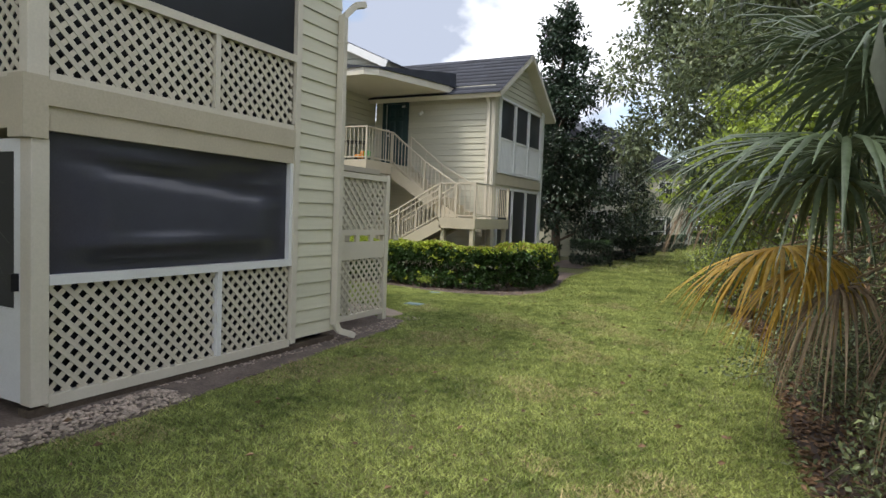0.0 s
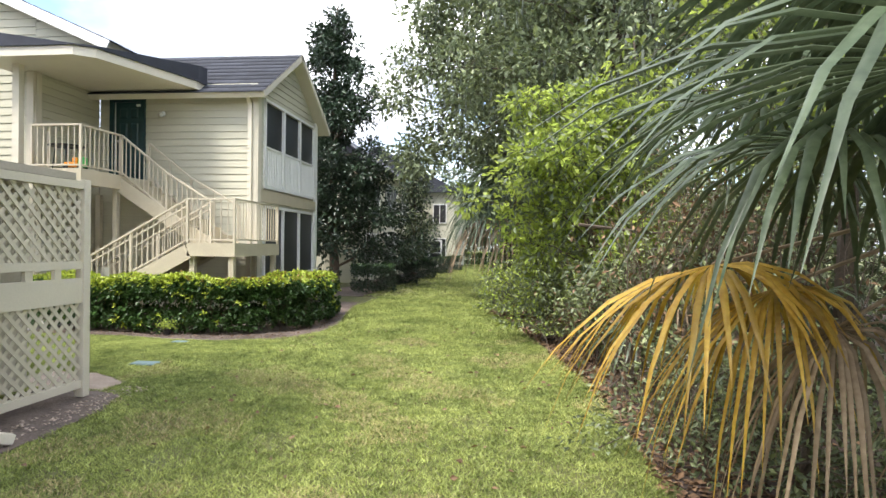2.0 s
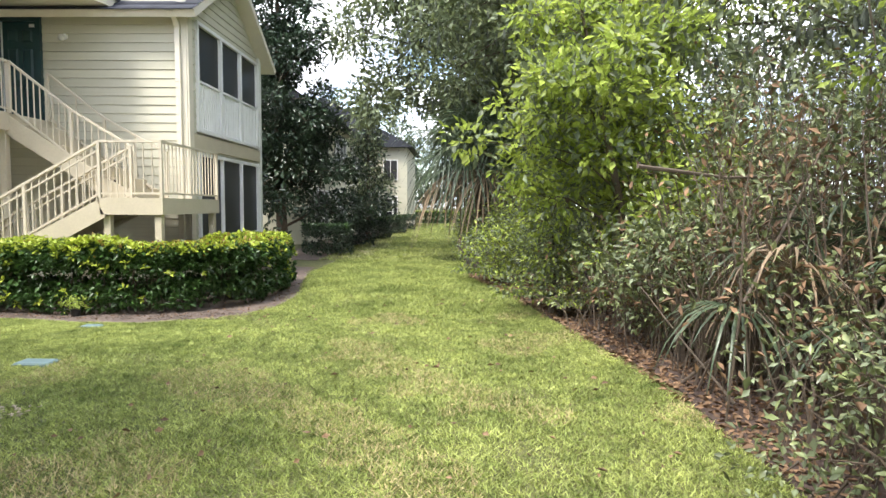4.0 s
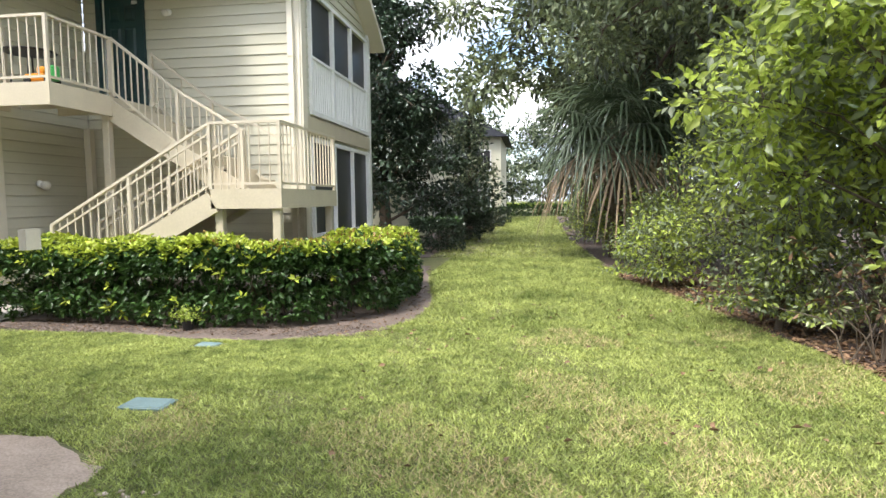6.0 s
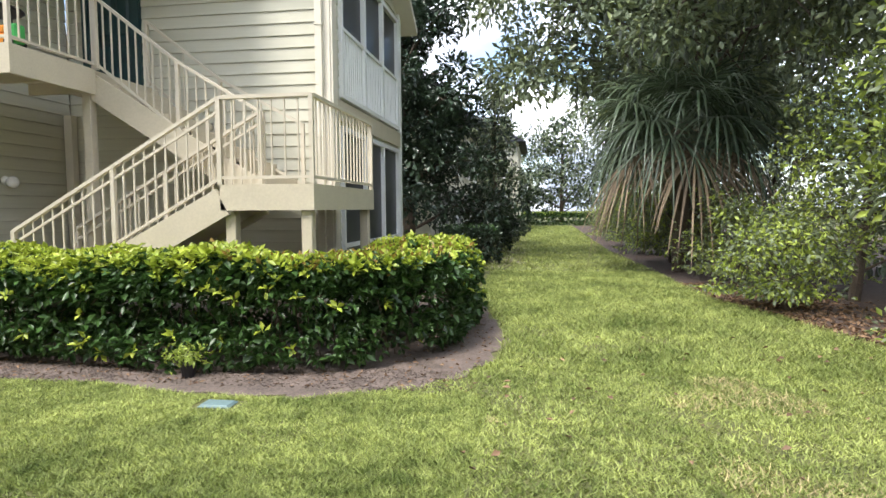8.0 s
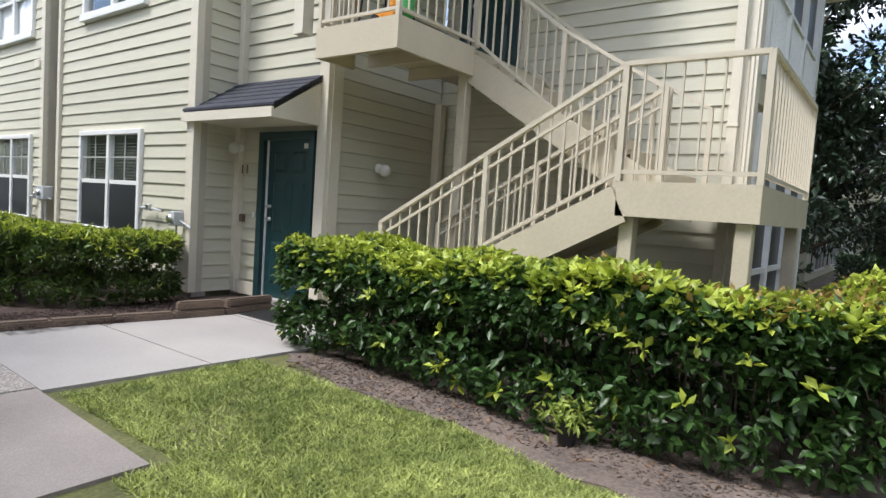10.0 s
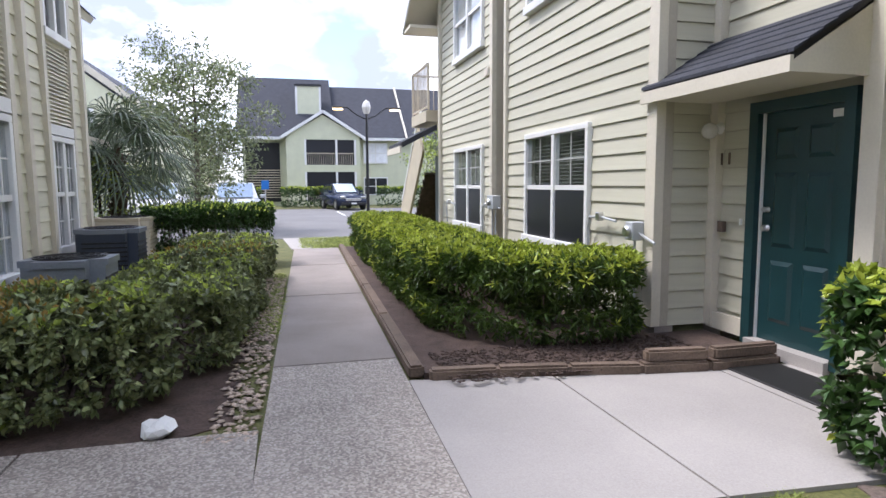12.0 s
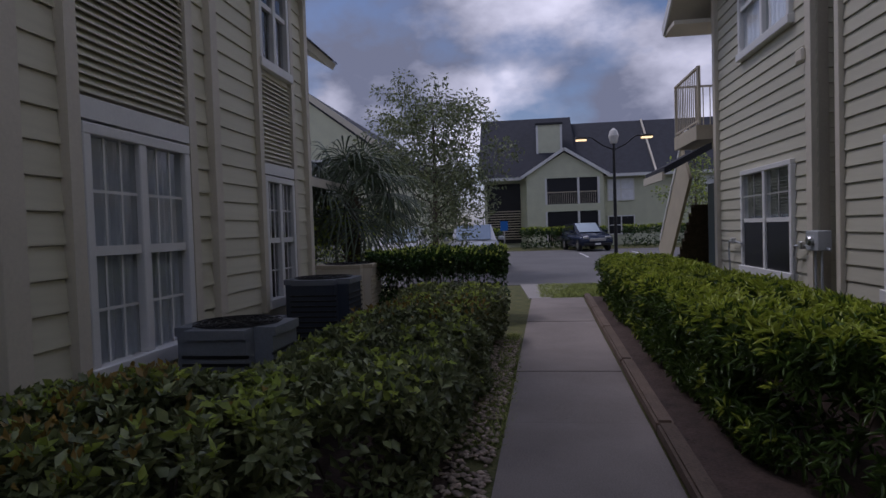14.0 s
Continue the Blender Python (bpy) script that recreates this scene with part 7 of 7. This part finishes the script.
railing("landing_railing", [(-18.5, 15.53, 3.15), (-20.15, 15.53, 3.15), (-20.15, 17.5, 3.15)], "tan metal railing round the far landing", 1.0, second=False)
c2 = empty("door_canopy", (-19.2, 15.6, 2.4), "small dark canopy over the far entry", "canopy")
bm = bmesh.new()
prism(bm, [(-20.1, 14.9), (-18.4, 14.9), (-18.4, 15.7), (-20.1, 15.7)], lambda x, y: 2.3 + (y - 14.9) * 0.5, lambda x, y: 2.42 + (y - 14.9) * 0.5)
under(part("deck", bm, ROOF), c2)
under(part("fascia", solid((-20.1, -18.4, 14.86, 14.9, 2.2, 2.34)), TRIM), c2)
under(part("dark_door", solid((-19.4, -18.5, 15.9, 15.96, 0.1, 2.15)), DOORGREEN), c2)

# ---- parking lot things ----
lamp = empty("street_lamp", (-28, 15.42, 0), "black double-armed street lamp with lit amber heads", "street lamp")
bm = bmesh.new()
tube(bm, [(0, 0, 0), (0, 0, 0.4), (0, 0, 0.45), (0, 0, 4.1)], [0.12, 0.1, 0.06, 0.045], 10)
part("pole", bm, BLACK, lamp)
bm = bmesh.new()
lathe(bm, (0, 0, 4.1), [(0.09, 0), (0.13, 0.08), (0.17, 0.25), (0.12, 0.42), (0.03, 0.5)], 12)
part("lantern", bm, PEARL, lamp)
for s in (-1, 1):
    bm = bmesh.new()
    tube(bm, [(0, 0, 3.9), (0, s * 0.35, 4.05), (0, s * 0.7, 4.32), (0, s * 0.95, 4.34)], [0.025] * 4, 6)
    arm = part("arm", bm, BLACK, lamp)
    bm = solid((-0.1, 0.1, s * 0.85, s * 1.25, 4.27, 4.36), bevel=0.03)
    part("lamp_head", bm, BLACK, arm)
    part("lens", solid((-0.09, 0.12, s * 0.88, s * 1.22, 4.235, 4.268)), AMBER, arm, "glowing amber lens")


def car(at, turn, paint, label):
    """A small crossover, nose to +x before it is turned."""
    root = empty("car", (0, 0, 0), label, "car", "parked cars")
    root.matrix_world = pose(*at, 0, 0, turn)
    bm = bmesh.new()
    prof = [(-2.15, 0.35), (-2.2, 0.8), (-2.1, 1.0), (-1.2, 1.05), (0.75, 1.02), (1.75, 0.92), (2.1, 0.75), (2.15, 0.4), (1.9, 0.28), (-1.9, 0.28)]
    L = [bm.verts.new((x, -0.88, z)) for x, z in prof]
    R = [bm.verts.new((x, 0.88, z)) for x, z in prof]
    bm.faces.new(L)
    bm.faces.new(R[::-1])
    for k in range(len(prof)):
        j = (k + 1) % len(prof)
        bm.faces.new((L[j], L[k], R[k], R[j]))
    bmesh.ops.recalc_face_normals(bm, faces=bm.faces[:])
    bmesh.ops.bevel(bm, geom=bm.edges[:], offset=0.07, segments=3, affect="EDGES")
    for f in bm.faces:
        f.smooth = True
    part("body", bm, paint, root)
    bm = bmesh.new()
    cab = [(-2.0, 1.0), (-1.75, 1.5), (-0.1, 1.58), (0.85, 1.02)]
    L = [bm.verts.new((x, -0.8 + 0.16 * (z > 1.2), z)) for x, z in cab]
    R = [bm.verts.new((x, 0.8 - 0.16 * (z > 1.2), z)) for x, z in cab]
    bm.faces.new(L)
    bm.faces.new(R[::-1])
    for k in range(4):
        bm.faces.new((L[(k + 1) % 4], L[k], R[k], R[(k + 1) % 4]))
    bmesh.ops.recalc_face_normals(bm, faces=bm.faces[:])
    part("cabin", bm, paint, root)
    part("windscreen", bar((0.84, 0, 1.06), (0.0, 0, 1.56), 1.22, 0.02), SCREENGLASS, root, "windscreen with the pale sky's reflection put into its colour")
    part("rear_window", bar((-1.99, 0, 1.08), (-1.79, 0, 1.46), 1.2, 0.02), GLASSDARK, root)
    for s in (-1, 1):
        part("side_window", bar((-1.5, s * 0.74, 1.28), (0.2, s * 0.74, 1.28), 0.03, 0.36), GLASSDARK, root)
        part("headlight", solid((2.0, 2.13, s * 0.62 - 0.16, s * 0.62 + 0.16, 0.68, 0.82), bevel=0.03), METAL, root)
        part("tail_light", solid((-2.2, -2.1, s * 0.7 - 0.1, s * 0.7 + 0.1, 0.8, 0.98), bevel=0.02), TAILRED, root)
        part("mirror", solid((0.55, 0.7, s * 0.98 - 0.1, s * 0.98 + 0.1, 1.02, 1.16), bevel=0.03), paint, root)
        for x in (-1.35, 1.38):
            bm = bmesh.new()
            tube(bm, [(x, s * 0.72, 0.33), (x, s * 0.9, 0.33)], [0.33, 0.33], 20)
            wheel = part("wheel", bm, RUBBER, root)
            bm = bmesh.new()
            tube(bm, [(x, s * 0.895, 0.33), (x, s * 0.915, 0.33)], [0.2, 0.17], 12)
            part("rim", bm, METAL, wheel)
    part("grille", solid((2.1, 2.17, -0.45, 0.45, 0.55, 0.72), bevel=0.02), METAL, root)
    part("bumper", solid((2.05, 2.2, -0.75, 0.75, 0.3, 0.48), bevel=0.04), BLACK, root)
    part("plate", solid((2.2, 2.21, -0.16, 0.16, 0.36, 0.46)), WHITE, root)
    return root


GLASSDARK = material("dark_car_glass", (0.02, 0.025, 0.03), 0.08, 0.1, 4, 60, 0, spec=0.9)
# pale blue metallic base puts a bright sky reflection into the windscreen's colour
SCREENGLASS = material("sky_tinted_glass", (0.42, 0.50, 0.56), 0.12, 0.1, 4, 60, 0, metal=0.7)
TAILRED = material("red_lens", (0.35, 0.01, 0.01), 0.25, 0.1, 4, 60, 0)
car((-43.3, 15.9, 0.012), 12, CARBLUE, "dark blue crossover parked in the lot")
car((-29.5, 10.6, 0.012), 4, CARWHITE, "silver car parked behind the hedge")
car((-29.8, 7.9, 0.012), 4, CARRED, "white car parked beside the silver one")
sg = empty("parking_sign", (-33.0, 11.6, 0), "small blue parking sign on a post", "sign")
part("post", solid((-0.03, 0.03, -0.03, 0.03, 0, 1.72)), METAL, sg)
part("plate", solid((0.03, 0.045, -0.16, 0.16, 1.32, 1.72)), SIGNBLUE, sg)
tree("crape_myrtle", (-26.5, 9.6, 0), 5.9, 2.9, 0.09, 15000, 0.12, (LEAF_OAK, LEAF_DULL), "thin-leaved young tree in the parking island", 43, low=0.2, limbs=30, clump=0.55)
tree("crape_myrtle", (-34, 19.5, 0), 4.4, 1.5, 0.06, 1600, 0.14, (LEAF_LIGHT, LEAF_OAK), "slender young tree beyond the lamp", 44, low=0.4, limbs=14, clump=0.5)
palm("parking_palm", (-19.6, 8.9, 0), 2.2, [(23 * k, 65 - 20 * (k % 6), 0.9, 1.15, 0.6, P_) for k in range(30)], "fan palm beyond the cream building", 17, 0.15, 26)
tree("parking_shrub", (-19.6, 8.6, 0), 2.0, 1.2, 0.04, 2500, 0.1, (LEAF_OAK, LEAF_LIGHT), "shaggy green shrub under the palm", 45, low=0.05, limbs=14, clump=0.6)
for k, (x, y, h) in enumerate(((-70, 2, 9), (-72, 24, 9), (-66, -12, 10), (-60, 44, 10), (-30, 62, 10), (-12, 74, 11), (-5, 70, 10), (1, 73, 11), (7, 70, 11), (13, 66, 12), (-19, 66, 10), (20, 50, 13))):
    tree("distant_tree", (x, y, 0), h, 4.5, 0.2, 4200, 0.42, (LEAF_OAK, LEAF_MAG), "distant dark leafy tree beyond the roofs", 400 + k, low=0.06, limbs=22, clump=0.75)

# ---- grass blades ----
def inside(poly, x, y):
    hit = np.zeros(len(x), bool)
    for (x0, y0), (x1, y1) in zip(poly, poly[1:] + poly[:1]):
        c = ((y0 > y) != (y1 > y)) & (x < (x1 - x0) * (y - y0) / (y1 - y0 + 1e-12) + x0)
        hit ^= c
    return hit


def lawn_mask(x, y):
    ok = x < np.interp(y, EDGE_Y, EDGE_X) - 0.02
    for poly in (A_BED, HEDGE_BED, [(-4.3, 10.98), (-2.95, 10.98), (-2.93, 11.3), (-3.2, 11.6), (-3.6, 11.8), (-4.3, 11.85)]):
        ok &= ~inside(poly, x, y)
    ok &= ~((x < -5.88) & (y > 12.15) & (y < 13.22))
    ok &= ~((x < -6.68) & (x > -8.37) & (y < 12.2))
    ok &= ~((x < -7.3) & (y > 13.15))
    ok &= ~((x < -3.3) & (y < 11.2) & (x > -6.6) & (y < 9))
    for bx, by in ((-3.38, 12.46), (-3.93, 14.3)):
        ok &= ~((np.abs(x - bx) < 0.18) & (np.abs(y - by) < 0.12))
    return ok


def dry_mask(x, y):
    """Worn spots of the lawn."""
    v = np.sin(x * 1.9 + 2.2 * np.sin(y * 1.1)) * np.sin(y * 1.6 + 1.7 * np.sin(x * 1.3)) + 0.4 * np.sin(x * 7.3) * np.sin(y * 6.1)
    return lawn_mask(x, y) & (v > 0.45)


def blades(name, x0, x1, y0, y1, n, h, w, seed, mat=BLADE, label="short mown grass blades", mask=lawn_mask, patch=True):
    rng = np.random.default_rng(seed)
    x, y = rng.uniform(x0, x1, n), rng.uniform(y0, y1, n)
    ok = mask(x, y)
    if patch:
        thin = np.sin(x * 2.1 + 1.3 * np.sin(y * 1.7)) * np.sin(y * 2.6 + 1.1 * np.sin(x * 2.9)) + 0.5 * np.sin(x * 6.1 + y * 4.3)
        ok &= rng.uniform(0, 1, n) > np.clip(thin - 0.6, 0, 0.55)
    x, y = x[ok], y[ok]
    n = len(x)
    a = rng.uniform(0, 2 * math.pi, n)
    hh = h * rng.uniform(0.5, 1.3, n)
    lx, ly = rng.normal(0, 0.95, n) * hh, rng.normal(0, 0.95, n) * hh
    dx, dy = np.cos(a) * w, np.sin(a) * w
    z = np.zeros(n)
    V = np.stack([np.stack([x - dx, y - dy, z], 1), np.stack([x + dx, y + dy, z], 1), np.stack([x + lx, y + ly, hh], 1)], 1)
    F = np.arange(3 * n).reshape(-1, 3)
    return quick(name, V.reshape(-1, 3), F, mat, None, label, "grass", "stuff")


blades("grass", -3.2, 3.3, 1.5, 10, 300000, 0.029, 0.0056, 1)
blades("grass", -5.5, 2.8, 10, 15.9, 300000, 0.029, 0.0056, 2)
blades("grass", -7.4, -2.0, 12.9, 14.7, 85000, 0.03, 0.0056, 3)
blades("grass", -2.6, 2.2, 15.5, 24, 110000, 0.055, 0.007, 4)
blades("grass", -3.2, 1.2, 24, 60, 50000, 0.07, 0.012, 5)
blades("dry_grass", -3.2, 2.6, 4, 16, 150000, 0.036, 0.0045, 6, DRY, "dry straw-coloured grass blades", mask=dry_mask, patch=False)
blades("grass", -15.5, -9.0, 11.8, 12.35, 9000, 0.05, 0.004, 7, mask=lambda x, y: (y > walk_y(x) - 0.75) & (y < walk_y(x) - 0.5) & (x < -11.2), patch=False)
blades("grass", -22.5, -19.7, 12.6, 14.2, 8000, 0.06, 0.008, 8, mask=lambda x, y: y > 12.75, patch=False)
